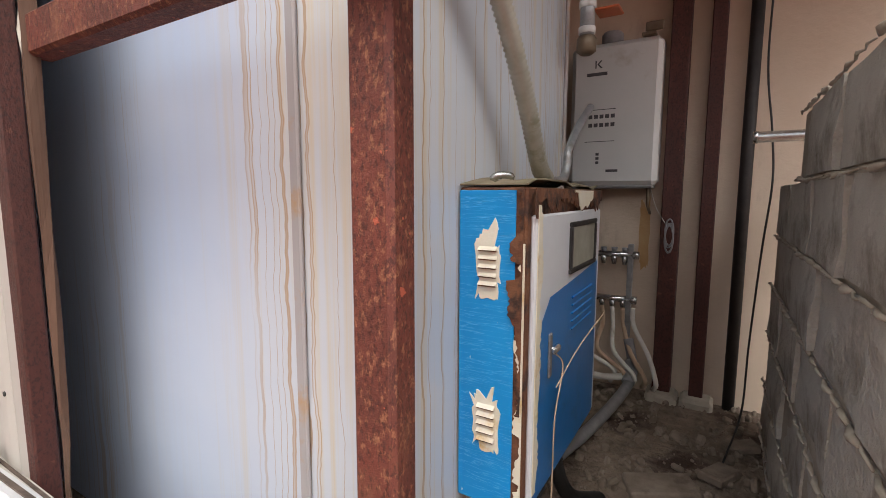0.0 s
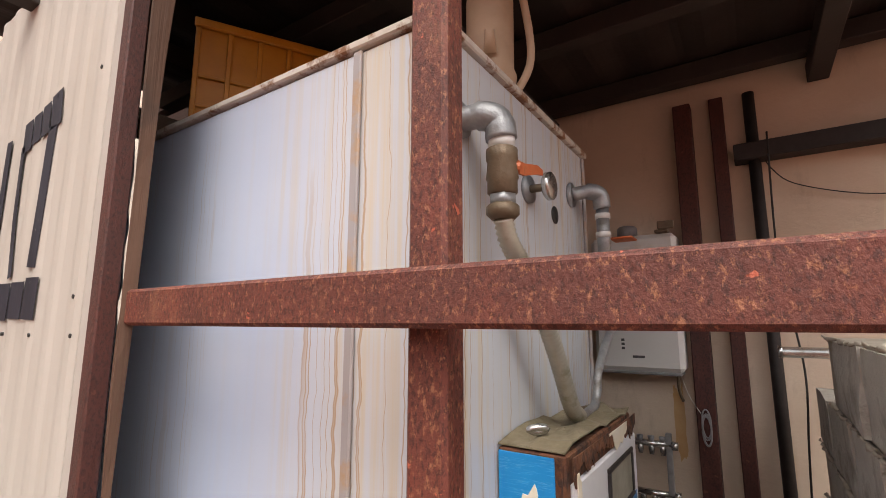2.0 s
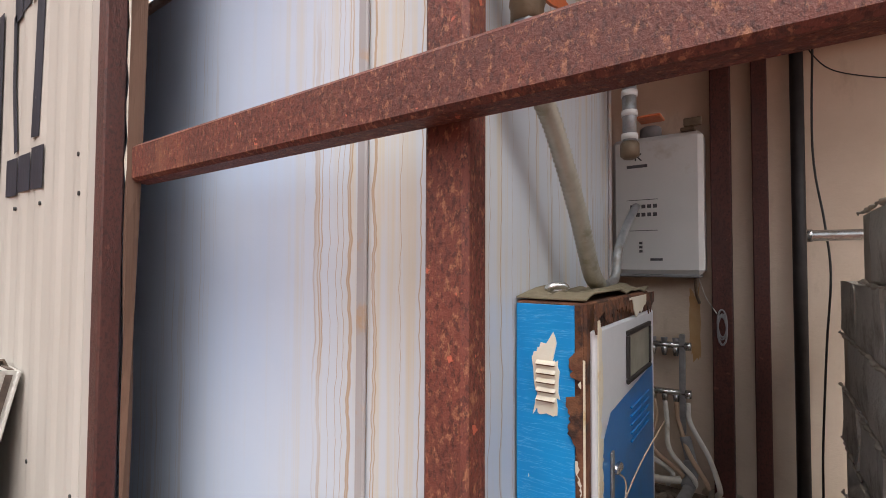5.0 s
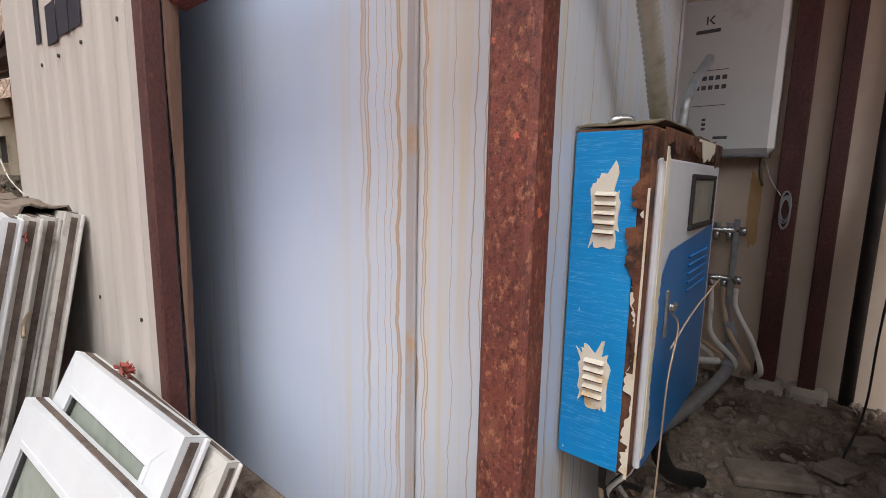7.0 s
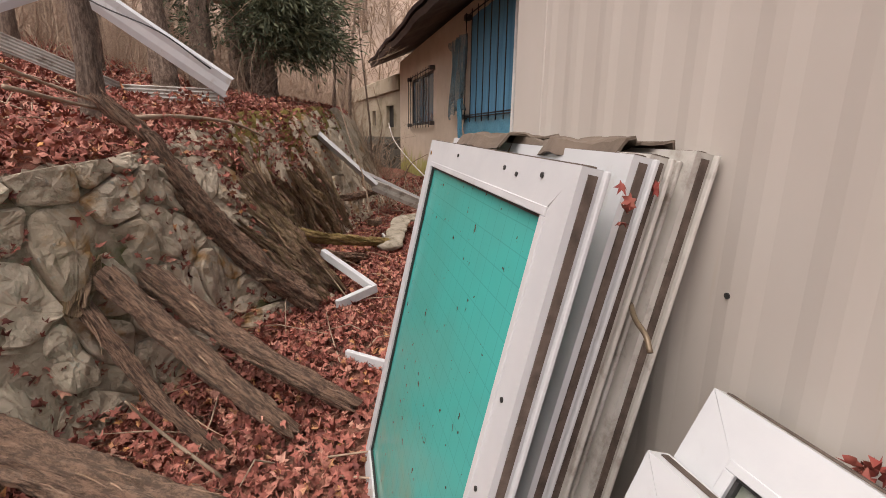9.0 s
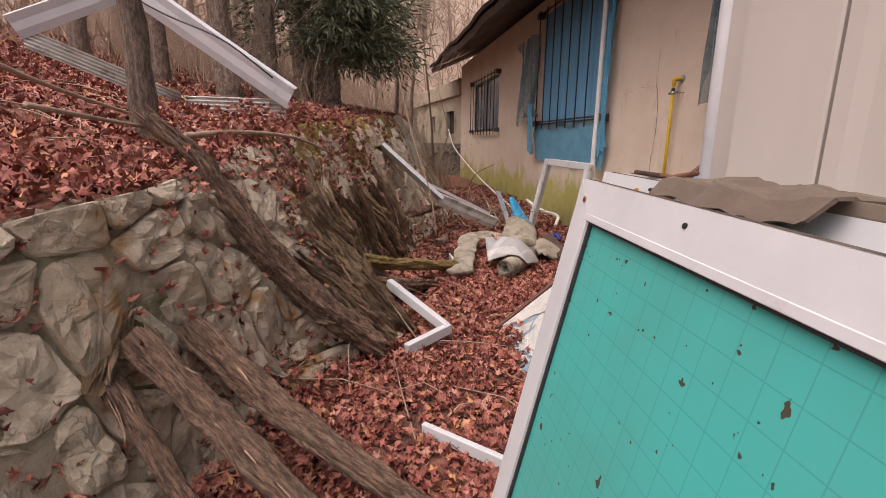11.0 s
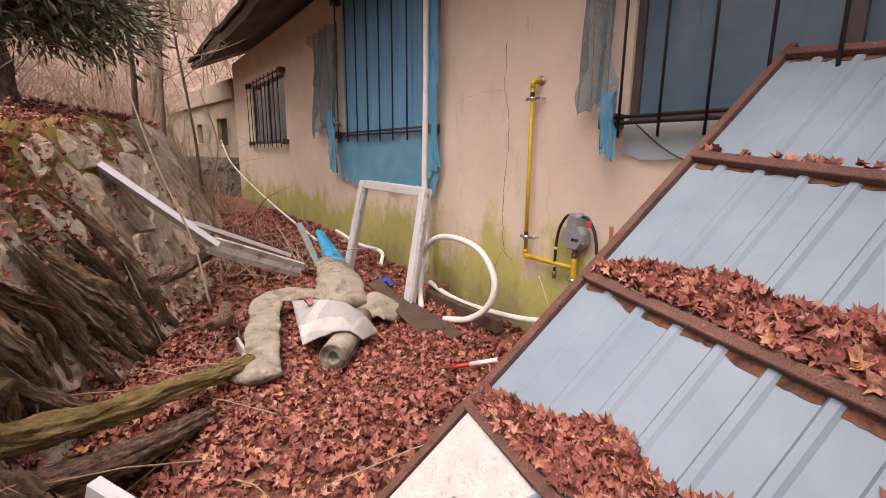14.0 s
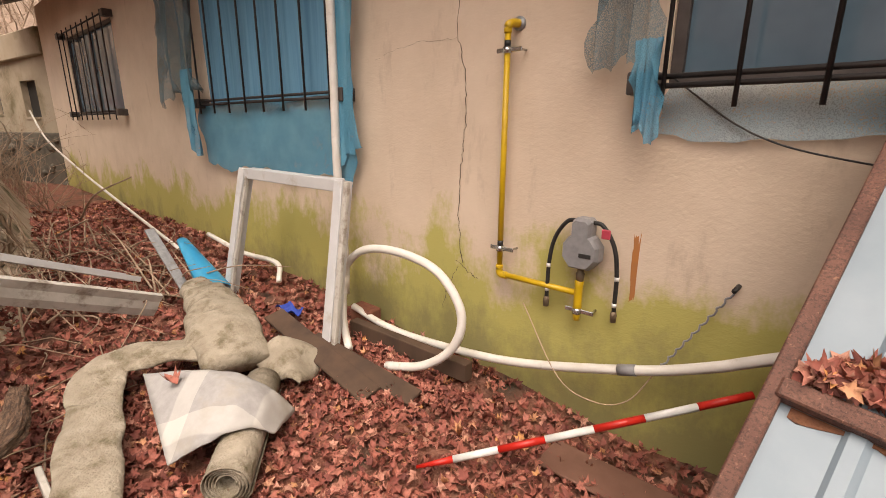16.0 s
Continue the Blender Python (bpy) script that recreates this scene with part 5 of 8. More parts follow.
part("side_net", cloth(-5.41, -5.16, 1.72, 3.2, WALL - 0.12, 0.05, 12, 24, 30, 0.05, 0.06), M_GREYNET, net, "grey faded flap of netting")
part("corner_net", cloth(-5.21, -5.11, 1.43, 1.80, WALL - 0.15, 0.03, 14, 12, 10, 0.04, 0.05), M_NET, net)

# ---------- gas pipe and regulator ----------
gas = thing("gas_pipe", (-5.88, WALL - 0.05, 0.6), "yellow painted gas pipe clamped to the plaster wall", "gas pipe")
gyy = WALL - 0.065
part("riser", Mesh().tube([(-5.885, gyy, 1.935), (-5.885, gyy, 0.70)], 0.0155, 14), M_YELLOW, gas)
part("elbow", Mesh().tube(smoothline([(-5.86, WALL - 0.01, 1.962), (-5.872, gyy + 0.02, 1.96), (-5.884, gyy, 1.948), (-5.885, gyy, 1.915)], 5), 0.0205, 14), M_YELLOW, gas)
part("wall_rose", Mesh().tube([(-5.858, WALL, 1.962), (-5.858, WALL - 0.012, 1.962)], 0.034, 16), M_GALV, gas)
part("elbow", Mesh().tube(smoothline([(-5.885, gyy, 0.72), (-5.884, gyy, 0.68), (-5.87, gyy, 0.667), (-5.835, gyy, 0.667)], 5), 0.0205, 14), M_YELLOW, gas)
part("branch", Mesh().tube([(-5.85, gyy, 0.667), (-5.43, gyy, 0.667)], 0.0155, 14), M_YELLOW, gas)
part("tee", Mesh().tube([(-5.41, gyy, z) for z in (0.735, 0.73, 0.70, 0.62, 0.59, 0.585)], [0.017, 0.023, 0.02, 0.02, 0.023, 0.017], 14), M_YELLOW, gas)
part("cap", Mesh().tube([(-5.41, gyy, z) for z in (0.59, 0.55, 0.525)], [0.015, 0.019, 0.016], 10), M_YELLOW, gas)
for x, z, v in ((-5.885, 1.835, 1), (-5.885, 0.815, 1), (-5.41, 0.575, 1)):
    c = part("pipe_clamp", Mesh().tube([(x, gyy, z - 0.014), (x, gyy, z + 0.014)], 0.0235, 14), M_CHROME, gas, "chromed pipe clamp")
    part("clamp_arm", Mesh().box((x - 0.065, gyy - 0.004, z - 0.011), (x + 0.085, gyy + 0.004, z + 0.011), c=0.003), M_CHROME, c)
    part("clamp_bolt", Mesh().tube([(x + 0.07, gyy, z), (x + 0.07, WALL - 0.001, z)], 0.006, 8), M_CHROME, c)
    part("tape_band", Mesh().tube([(x, gyy, z + 0.015), (x, gyy, z + 0.045)], 0.0162, 14), M_RUBBER, c)
reg = thing("gas_regulator", (-5.4, gyy, 0.73), "grey gas changeover regulator with two black hoses", "gas regulator")
m = Mesh()
prof = [(0.0, 0.0), (0.05, 0.0), (0.092, 0.05), (0.092, 0.115), (0.062, 0.155), (0.046, 0.165), (0.046, 0.235), (0.03, 0.25)]
outline = [(-5.405 + a, 0.80 + b) for a, b in prof[1:]] + [(-5.405 - a, 0.80 + b) for a, b in prof[:0:-1]]
n = len(outline)
m.add([(x, gyy - 0.055, z) for x, z in [(-5.405 + (x + 5.405) * 0.86, 0.92 + (z - 0.92) * 0.9) for x, z in outline]] + [(x, gyy - 0.03, z) for x, z in outline] + [(x, gyy + 0.03, z) for x, z in outline], [tuple(range(n))[::-1], tuple(range(2 * n, 3 * n))] + [(k, (k + 1) % n, (k + 1) % n + n, k + n) for k in range(n)] + [(k + n, (k + 1) % n + n, (k + 1) % n + 2 * n, k + 2 * n) for k in range(n)])
part("housing", m, M_GREYPLASTIC, reg)
part("name_plate", Mesh().box((-5.40, gyy - 0.058, 0.865), (-5.34, gyy - 0.0555, 0.885), c=0), M_GASKET, reg)
part("red_tag", Mesh().box((-5.31, gyy - 0.03, 0.965), (-5.27, gyy - 0.015, 1.01), c=0.004), plain("pink_tag", (0.55, 0.06, 0.10), (0.4, 0.05, 0.08), 20, 0.5), reg)
part("neck", Mesh().tube([(-5.408, gyy, z) for z in (0.80, 0.775, 0.77, 0.73)], [0.016, 0.016, 0.022, 0.018], 10), M_BRASS, reg)
for sgn, low in ((-1, 0.60), (1, 0.61)):
    x = -5.405
    c = [(x + sgn * 0.035, gyy, 1.03), (x + sgn * 0.09, gyy, 1.02), (x + sgn * 0.15, gyy, 0.93), (x + sgn * 0.175, gyy, 0.8), (x + sgn * 0.178, gyy, low)]
    h = part("hose", Mesh().tube(smoothline(c, 8), 0.0105, 10), M_RUBBER, reg, "black rubber gas hose")
    part("hose_end", Mesh().tube([(x + sgn * 0.178, gyy, low + 0.01), (x + sgn * 0.178, gyy, low - 0.01), (x + sgn * 0.178, gyy, low - 0.045)], [0.013, 0.017, 0.014], 8), M_BRASS, h)
    for z in (0.79, 0.66):
        part("hose_band", Mesh().tube([(x + sgn * 0.177, gyy, z), (x + sgn * 0.177, gyy, z - 0.02)], 0.0118, 10), M_WHITEP, h)
M_RUSTRUN = plain("rust_run", (0.45, 0.17, 0.04), (0.38, 0.16, 0.06), 14, 0.9)
part("rust_stain", ragged(-0.325, 1.30, 0.045, 0.34, WALL - 0.003, 33, 40), plain("faint_rust_run", (0.50, 0.29, 0.12), (0.58, 0.40, 0.22), 9, 0.9, 0, 0.2, 60), house, "faint orange rust run on the plaster")
part("rust_stain", ragged(-5.175, 0.83, 0.028, 0.30, WALL - 0.003, 21, 30), M_RUSTRUN, house, "orange rust run on the plaster")
# cracks in the plaster
rnd = random.Random(21)
M_CRACK = plain("crack", (0.09, 0.07, 0.05), (0.13, 0.1, 0.07), 30, 0.95)


def crack(points, w, seed):
    r = random.Random(seed)
    rows = []
    for a, b in zip(points, points[1:]):
        for k in range(9):
            t = k / 9
            x, z = a[0] + (b[0] - a[0]) * t + r.uniform(-0.008, 0.008), a[1] + (b[1] - a[1]) * t + r.uniform(-0.008, 0.008)
            ww = w * (0.4 + r.random())
            rows.append([(x - ww, WALL - 0.003, z - ww * 0.4), (x + ww, WALL - 0.003, z + ww * 0.4)])
    return Mesh().sheet(rows, 0.001)


part("crack", crack([(-6.25, 2.3), (-6.26, 1.95), (-6.2, 1.75), (-6.19, 1.5), (-6.22, 1.25), (-6.24, 0.95), (-6.2, 0.62)], 0.0022, 2), M_CRACK, house)
part("crack", crack([(-6.25, 0.66), (-6.14, 0.60), (-6.08, 0.57)], 0.002, 3), M_CRACK, house)
part("crack", crack([(-6.23, 0.63), (-6.33, 0.46), (-6.36, 0.3)], 0.002, 4), M_CRACK, house)
part("crack", crack([(-6.26, 1.94), (-6.6, 1.95), (-7.0, 1.88)], 0.0013, 6), M_CRACK, house)

# ---------- pipes and things along the house ----------
hose = thing("white_water_hose", (-6.5, 2.2, 0.1), "white insulated water pipe with a big loop beside the wall", "water pipe")
part("drop", Mesh().tube(smoothline([(-7.23, WALL - 0.13, 3.4), (-7.235, WALL - 0.13, 2.5), (-7.24, WALL - 0.13, 1.8), (-7.255, WALL - 0.13, 1.1), (-7.2, WALL - 0.14, 0.55), (-7.2, 2.35, 0.25)], 6), 0.030, 12), M_WHITEPIPE, hose)
loop = [(-7.0, 2.2, 0.42), (-6.97, 2.2, 0.55), (-6.78, 2.2, 0.69), (-6.48, 2.2, 0.735), (-6.17, 2.2, 0.69), (-6.0, 2.2, 0.55), (-5.955, 2.19, 0.40), (-6.02, 2.16, 0.24), (-6.18, 2.1, 0.12), (-6.40, 2.03, 0.07)]
part("loop", Mesh().tube(smoothline(loop, 6), 0.026, 12), M_WHITEPIPE, hose)
part("tail", Mesh().tube(smoothline([(-7.0, 2.2, 0.46), (-6.99, 2.17, 0.3), (-6.9, 2.1, 0.17), (-6.72, 2.0, 0.08)], 6), 0.026, 12), M_WHITEPIPE, hose)
part("joint", Mesh().tube([(-7.01, 2.2, 0.36), (-7.0, 2.2, 0.47)], [0.034, 0.032], 12), M_WHITEPIPE, hose)
part("run", Mesh().tube(smoothline([(-7.05, 2.3, 0.2), (-6.75, 2.33, 0.13), (-6.37, 2.36, 0.12), (-5.76, 2.38, 0.19), (-5.12, 2.39, 0.37), (-4.8, 2.39, 0.5), (-4.5, 2.39, 0.66), (-3.6, 2.40, 1.1)], 6), 0.024, 12), M_WHITEPIPE, hose)
part("band", Mesh().tube([(-5.16, 2.388, 0.358), (-5.08, 2.39, 0.383)], 0.0275, 12), M_GREYPLASTIC, hose)
part("far_tail", Mesh().tube(smoothline([(-9.2, 2.2, 0.42), (-8.6, 2.25, 0.33), (-8.1, 2.3, 0.32), (-7.9, 2.2, 0.22)], 6), 0.022, 10), M_WHITEPIPE, hose)

frame2 = thing("empty_window_frame", (-7.5, 2.1, 0.1), "empty white upvc window frame leaning on the house", "window frame")
TL, TR, BL, BR = Vector((-8.10, 2.12, 1.135)), Vector((-6.96, 2.2, 1.12)), Vector((-8.21, 1.93, 0.10)), Vector((-6.84, 1.94, 0.06))


def bar_between(a, b, w, t, side=Vector((1, 0, 0))):
    a, b = Vector(a), Vector(b)
    d = (b - a).normalized()
    sx = (side - d * side.dot(d)).normalized()
    ny = d.cross(sx)
    m = Matrix((sx, ny, d)).transposed().to_4x4()
    m.translation = a
    return Mesh().box((-w / 2, -t / 2, 0), (w / 2, t / 2, (b - a).length), m, c=0.004)


part("left_stile", bar_between(BL, TL, 0.085, 0.09), M_PVC, frame2)
part("left_lip", bar_between(BL + Vector((0.062, -0.03, 0)), TL + Vector((0.062, -0.03, -0.05)), 0.03, 0.03), M_PVCDIRTY, frame2)
part("right_stile", bar_between(BR, TR, 0.085, 0.09), M_PVC, frame2)
part("right_lip", bar_between(BR + Vector((0.075, -0.03, 0)), TR + Vector((0.075, -0.03, 0)), 0.04, 0.03), M_PVCDIRTY, frame2)
part("top_rail", bar_between(TL + Vector((0.04, 0, -0.03)), TR + Vector((-0.04, 0, -0.03)), 0.08, 0.09, Vector((0, 0, 1))), M_PVC, frame2)
part("foot", bar_between(BL, BL + Vector((0.32, -0.06, -0.02)), 0.06, 0.05, Vector((0, 0, 1))), M_PVC, frame2)

pole = thing("range_pole", (-5.7, 1.57, 0.02), "red and white striped survey pole lying on the leaves", "range pole")
A, D = Vector((-5.69, 1.565, 0.035)), Vector((0.75, 0.515, 0.32)).normalized()
lens = [0.17, 0.2, 0.2, 0.2, 0.2, 0.2, 0.2]
d = 0.0
for k, l in enumerate(lens):
    part("band", Mesh().tube([A + D * d, A + D * (d + l)], [0.008 if k == 0 else 0.0155, 0.0155], 14), (M_REDP, M_WHITEP)[k % 2], pole, ("red band", "white band")[k % 2])
    d += l
wire = thing("twisted_wire", (-4.9, 2.4, 0.3), "loose twisted wire hanging from the plaster wall", "wire")
part("strand", Mesh().tube([lerp((-4.76, 2.44, 0.83), (-5.0, 2.42, 0.4), k / 40) + Vector((0.006 * math.sin(k * 1.5), 0, 0.006 * math.cos(k * 1.5))) for k in range(41)], 0.005, 6), M_GREYPLASTIC, wire)
part("loose_end", Mesh().tube(smoothline([(-5.0, 2.42, 0.4), (-5.1, 2.38, 0.22), (-5.25, 2.36, 0.16), (-5.45, 2.36, 0.22), (-5.7, 2.4, 0.55)], 6), 0.003, 6), M_IVORY, wire)
part("nail", Mesh().tube([(-4.755, 2.5, 0.84), (-4.76, 2.43, 0.835)], 0.01, 8), M_BLACKSTEEL, wire)
single("wall_cable", Mesh().tube(smoothline([(-5.1, 2.47, 1.66), (-4.8, 2.45, 1.45), (-4.5, 2.45, 1.36), (-4.0, 2.45, 1.30), (-3.4, 2.46, 1.3)], 6), 0.004, 6), M_RUBBER, "thin black cable drooping along the house wall", "cable")
single("brick", Mesh().box((-7.1, 2.30, 0.05), (-6.88, 2.42, 0.2), pose(0, 0, 0), c=0.012), M_BRICK, "weathered red brick at the foot of the wall", "brick")
single("timber_offcut", bar_between((-6.95, 2.22, 0.10), (-5.95, 2.26, 0.10), 0.07, 0.11, Vector((0, 1, 0))), M_WOOD, "rotten squared timber along the wall base", "timber")
for p, q, w in (((-7.35, 1.84, 0.20), (-6.25, 1.78, 0.05), 0.14), ((-6.95, 1.88, 0.13), (-6.05, 1.92, 0.05), 0.12)):
    single("wooden_board", bar_between(p, q, w, 0.02, Vector((0, 1, 0.25))), M_WOOD, "brown weathered board lying in the leaves", "board", "", "loose boards")
single("rusty_board", Mesh().box((-5.32, 1.93, 0.03), (-4.78, 2.13, 0.045), pose(0, 0, 0), c=0.004), plain("brown_board", (0.13, 0.06, 0.04), (0.2, 0.1, 0.07), 4, 0.8, 0, 0.4, 40), "flat brown board half under leaves", "board")
tarp = Mesh().sheet([[(-8.75 + 0.62 * u, 1.80 + 0.13 * math.cos(math.pi * v) * (0.35 + 0.65 * u), 0.50 - 0.34 * u + 0.09 * math.sin(math.pi * v) * (0.3 + 0.7 * u)) for v in np.linspace(0, 1, 12)] for u in np.linspace(0, 1, 10)], 0.006)
tarp.smooth = True
single("blue_bucket", tarp, plain("blue_plastic", (0.01, 0.22, 0.42), (0.02, 0.3, 0.5), 6, 0.35), "bright blue broken plastic trough in the leaves", "trough")
single("grey_lath", bar_between((-8.95, 1.62, 0.60), (-8.35, 1.66, 0.14), 0.08, 0.015, Vector((0, 1, 0))), M_GALV, "grey metal strip leaning on the blue trough", "strip")
single("blue_rag", Mesh().sheet([[(-7.52 + 0.22 * u, 1.95 + 0.1 * v, 0.17 + 0.03 * math.sin(8 * u) * math.cos(6 * v)) for v in np.linspace(0, 1, 8)] for u in np.linspace(0, 1, 10)], 0.004), plain("blue_cloth", (0.02, 0.05, 0.30), (0.03, 0.08, 0.4), 9, 0.9), "small blue rag among the leaves", "rag")

# ---------- old carpet ----------
M_CARPET = plain("mouldy_carpet", (0.24, 0.205, 0.155), (0.38, 0.335, 0.265), 9, 0.98, 0, 1.0, 60, None, (0.14, 0.115, 0.07), 7, 0.50, 0.66, 0.012)
s = Nodes("checked_carpet", 0.95)
chk = s.mix(s.ramp(s.noise(30), 0.3, 0.7), (0.30, 0.295, 0.29), (0.36, 0.355, 0.35))
rot = s.math("ADD", s.math("MULTIPLY", s.axis(0), 0.75), s.math("MULTIPLY", s.axis(1), 0.66))
rot2 = s.math("SUBTRACT", s.math("MULTIPLY", s.axis(1), 0.75), s.math("MULTIPLY", s.axis(0), 0.66))
b1 = s.ramp(s.math("FRACT", s.math("MULTIPLY", rot, 2.6), 0.0), 0.74, 0.76)
b2 = s.ramp(s.math("FRACT", s.math("MULTIPLY", rot2, 2.6), 0.0), 0.74, 0.76)
chk = s.mix(s.math("MULTIPLY", s.math("ADD", b1, b2), 0.5), chk, (0.52, 0.51, 0.48))
s.color(s.mix(s.ramp(s.noise(3, None, 6), 0.55, 0.8), chk, (0.33, 0.29, 0.22)))
s.bump(s.noise(160), 0.4, 0.004)
M_CHECK = s.mat
carpet = thing("old_carpet", (-6.9, 1.2, 0.1), "mouldy rolled carpet with a checked corner dumped on the leaves", "carpet")
a, b = Vector((-6.10, 0.935, 0.112)), Vector((-6.72, 1.42, 0.10))
d = (b - a).normalized()
sx = d.cross(Vector((0, 0, 1))).normalized()
up = sx.cross(d)
rows = []
for k in range(120):
    ang, r = k * 0.26, 0.040 + 0.0125 * k * 0.26 / 6.28
    off = sx * (math.cos(ang) * r) + up * (math.sin(ang) * r)
    jig = 0.012 * math.sin(ang * 0.9)
    rows.append([a + off + d * jig, a.lerp(b, 0.5) + off, b + off])
roll = Mesh().sheet(rows, 0.005)
roll.smooth = True
part("roll", roll, M_CARPET, carpet, "tightly rolled end")
rnd = random.Random(31)


def drape(corners, nu, nv, bulge, thick, wob, seed, edge=0.0):
    c = [Vector(p) for p in corners]
    rows = []
    for i in range(nu + 1):
        u = i / nu
        row = []
        for j in range(nv + 1):
            v = j / nv
            p = c[0].lerp(c[1], u).lerp(c[3].lerp(c[2], u), v)
            p.z += bulge * math.sin(math.pi * max(u, edge)) ** 0.7 * math.sin(math.pi * v) ** 0.7 + wob * noise.noise(Vector((p.x * 5, p.y * 5, seed)))
            row.append(p)
        rows.append(row)
    m = Mesh().sheet(rows, thick)
    m.smooth = True
    return m




def flat_fold(points, radii, squash, seed, name, label=""):
    """A flattened, wrinkled sleeve of carpet along points."""
    line = smoothline(points, 9)
    r = np.interp(np.linspace(0, 1, len(line)), np.linspace(0, 1, len(radii)), radii)
    m = Mesh().tube(line, [a * (1 + 0.03 * math.sin(k * 0.9 + seed)) for k, a in enumerate(r)], 28, True, squash)
    m.v = [tuple(Vector(v) + Vector((0.03 * noise.noise(Vector(v) * 5 + Vector((seed, 0, 0))), 0.03 * noise.noise(Vector(v) * 5 + Vector((0, seed, 0))), 0.035 * noise.noise(Vector(v) * 7 + Vector((0, 0, seed)))))) for v in m.v]
    return part(name, m, M_CARPET, carpet, label)


flat_fold([(-6.08, 0.47, 0.10), (-6.5, 0.58, 0.13), (-7.0, 0.72, 0.17), (-7.28, 0.82, 0.20), (-7.30, 0.98, 0.22), (-7.20, 1.18, 0.23), (-7.08, 1.38, 0.22)], [0.13, 0.12, 0.115, 0.12, 0.13, 0.14, 0.15], 0.30, 1, "arm", "long flattened arm of carpet")
flat_fold([(-8.28, 1.70, 0.22), (-7.9, 1.62, 0.25), (-7.5, 1.52, 0.26), (-7.15, 1.42, 0.25), (-6.85, 1.36, 0.19)], [0.13, 0.16, 0.19, 0.22, 0.17], 0.46, 2, "fold", "thick rolled fold")
part("fold", drape([(-6.85, 1.45, 0.12), (-7.12, 1.74, 0.15), (-6.74, 1.84, 0.12), (-6.52, 1.52, 0.08)], 24, 18, 0.10, 0.016, 0.08, 4), M_CARPET, carpet)
upper = smoothline([(-6.965, 0.93, 0.27), (-6.72, 1.08, 0.32), (-6.54, 1.19, 0.33), (-6.42, 1.31, 0.24), (-6.37, 1.40, 0.10)], 7)
lower = smoothline([(-6.375, 0.82, 0.13), (-6.31, 0.94, 0.19), (-6.26, 1.05, 0.22), (-6.24, 1.15, 0.19), (-6.24, 1.22, 0.12)], 7)
face = Mesh().sheet([[a.lerp(b, v) + Vector((0, 0, 0.05 * math.sin(math.pi * v) * math.sin(math.pi * k / (len(upper) - 1)) + 0.012 * noise.noise(Vector((k * 0.3, v * 4, 2))))) for v in np.linspace(0, 1, 22)] for k, (a, b) in enumerate(zip(lower, upper))], -0.008)
face.smooth = True
part("checked_corner", face, M_CHECK, carpet, "pale grey checked face")
single("white_strip", bar_between((-6.15, 0.47, 0.09), (-6.75, 0.47, 0.1), 0.025, 0.07, Vector((0, 1, 0))), M_PVCDIRTY, "narrow white strip beside the carpet", "strip")

# white profile pieces on the leaves
angle = thing("bent_profile", (-4.7, 0.0, 0.08), "broken white upvc corner profile lying on leaves", "profile")
part("long_arm", bar_between((-5.15, -0.285, 0.31), (-4.69, 0.10, 0.10), 0.07, 0.05, Vector((0, 0, 1))), M_PVC, angle)
part("short_arm", bar_between((-4.70, 0.12, 0.10), (-4.50, -0.20, 0.05), 0.07, 0.05, Vector((0, 0, 1))), M_PVC, angle)
single("white_profile", bar_between((-3.62, -0.19, 0.06), (-3.2, 0.25, 0.06), 0.06, 0.03, Vector((0, 0, 1))), M_PVC, "white upvc strip half buried in leaves", "profile")

# ---------- annex behind the house ----------
annex = thing("annex", (-19.5, 2.2, 0.5), "low concrete annex with a parapet on a dark stone base", "outbuilding")
M_ANNEX = plain("stained_concrete", (0.34, 0.28, 0.20), (0.44, 0.37, 0.28), 1.5, 0.9, 0, 0.3, 30, None, (0.16, 0.13, 0.07), 1.1, 0.5, 0.7)
M_ANNEXBASE = plain("dark_stone", (0.09, 0.08, 0.065), (0.16, 0.14, 0.11), 3, 0.95, 0, 0.9, 12, None, (0.05, 0.045, 0.03), 2)
A0, A1 = Vector((-16.72, 2.56, 0)), Vector((-22.2, 1.42, 0))
ad = (A1 - A0).normalized()
AM = Matrix((ad, Vector((ad.y, -ad.x, 0)), Vector((0, 0, 1)))).transposed().to_4x4()
AM.translation = A0
L = (A1 - A0).length
ops = [(0.75, 1.45, 1.62, 2.35), (2.6, 3.0, 1.7, 2.25)]
xs = [0.0, 0.75, 1.45, 2.6, 3.0, L]
for a, b in zip(xs, xs[1:]):
    o = [q for q in ops if q[0] <= a and b <= q[1]]
    for z0, z1 in ([(1.3, o[0][2]), (o[0][3], 2.8)] if o else [(1.3, 2.8)]):
        part("wall", Mesh().box((a, 0, z0), (b, 0.2, z1), AM, c=0), M_ANNEX, annex)
for o in ops:
    # black sheet fills each opening; the interior's darkness is its colour
    w = part("window", Mesh().box((o[0], 0.12, o[2]), (o[1], 0.14, o[3]), AM, c=0), M_GASKET, annex, "window opening closed by a black sheet for the unlit inside")
    part("frame", Mesh().box((o[0], -0.02, o[2] - 0.05), (o[1], 0.04, o[2] - 0.001), AM, c=0.004), M_ANNEX, w)
part("parapet", Mesh().box((-0.02, -0.10, 2.802), (L, 0.2, 3.3), AM @ Matrix.Rotation(radians(1.6), 4, "Y"), c=0.02), M_ANNEX, annex, "thick stained parapet")
part("stone_base", Mesh().box((0, -0.03, -0.2), (L, 0.2, 1.299), AM, c=0.02), M_ANNEXBASE, annex)
part("wall", Mesh().box((L - 0.2, 0.201, -0.2), (L, 3.0, 3.0), AM, c=0), M_ANNEX, annex)
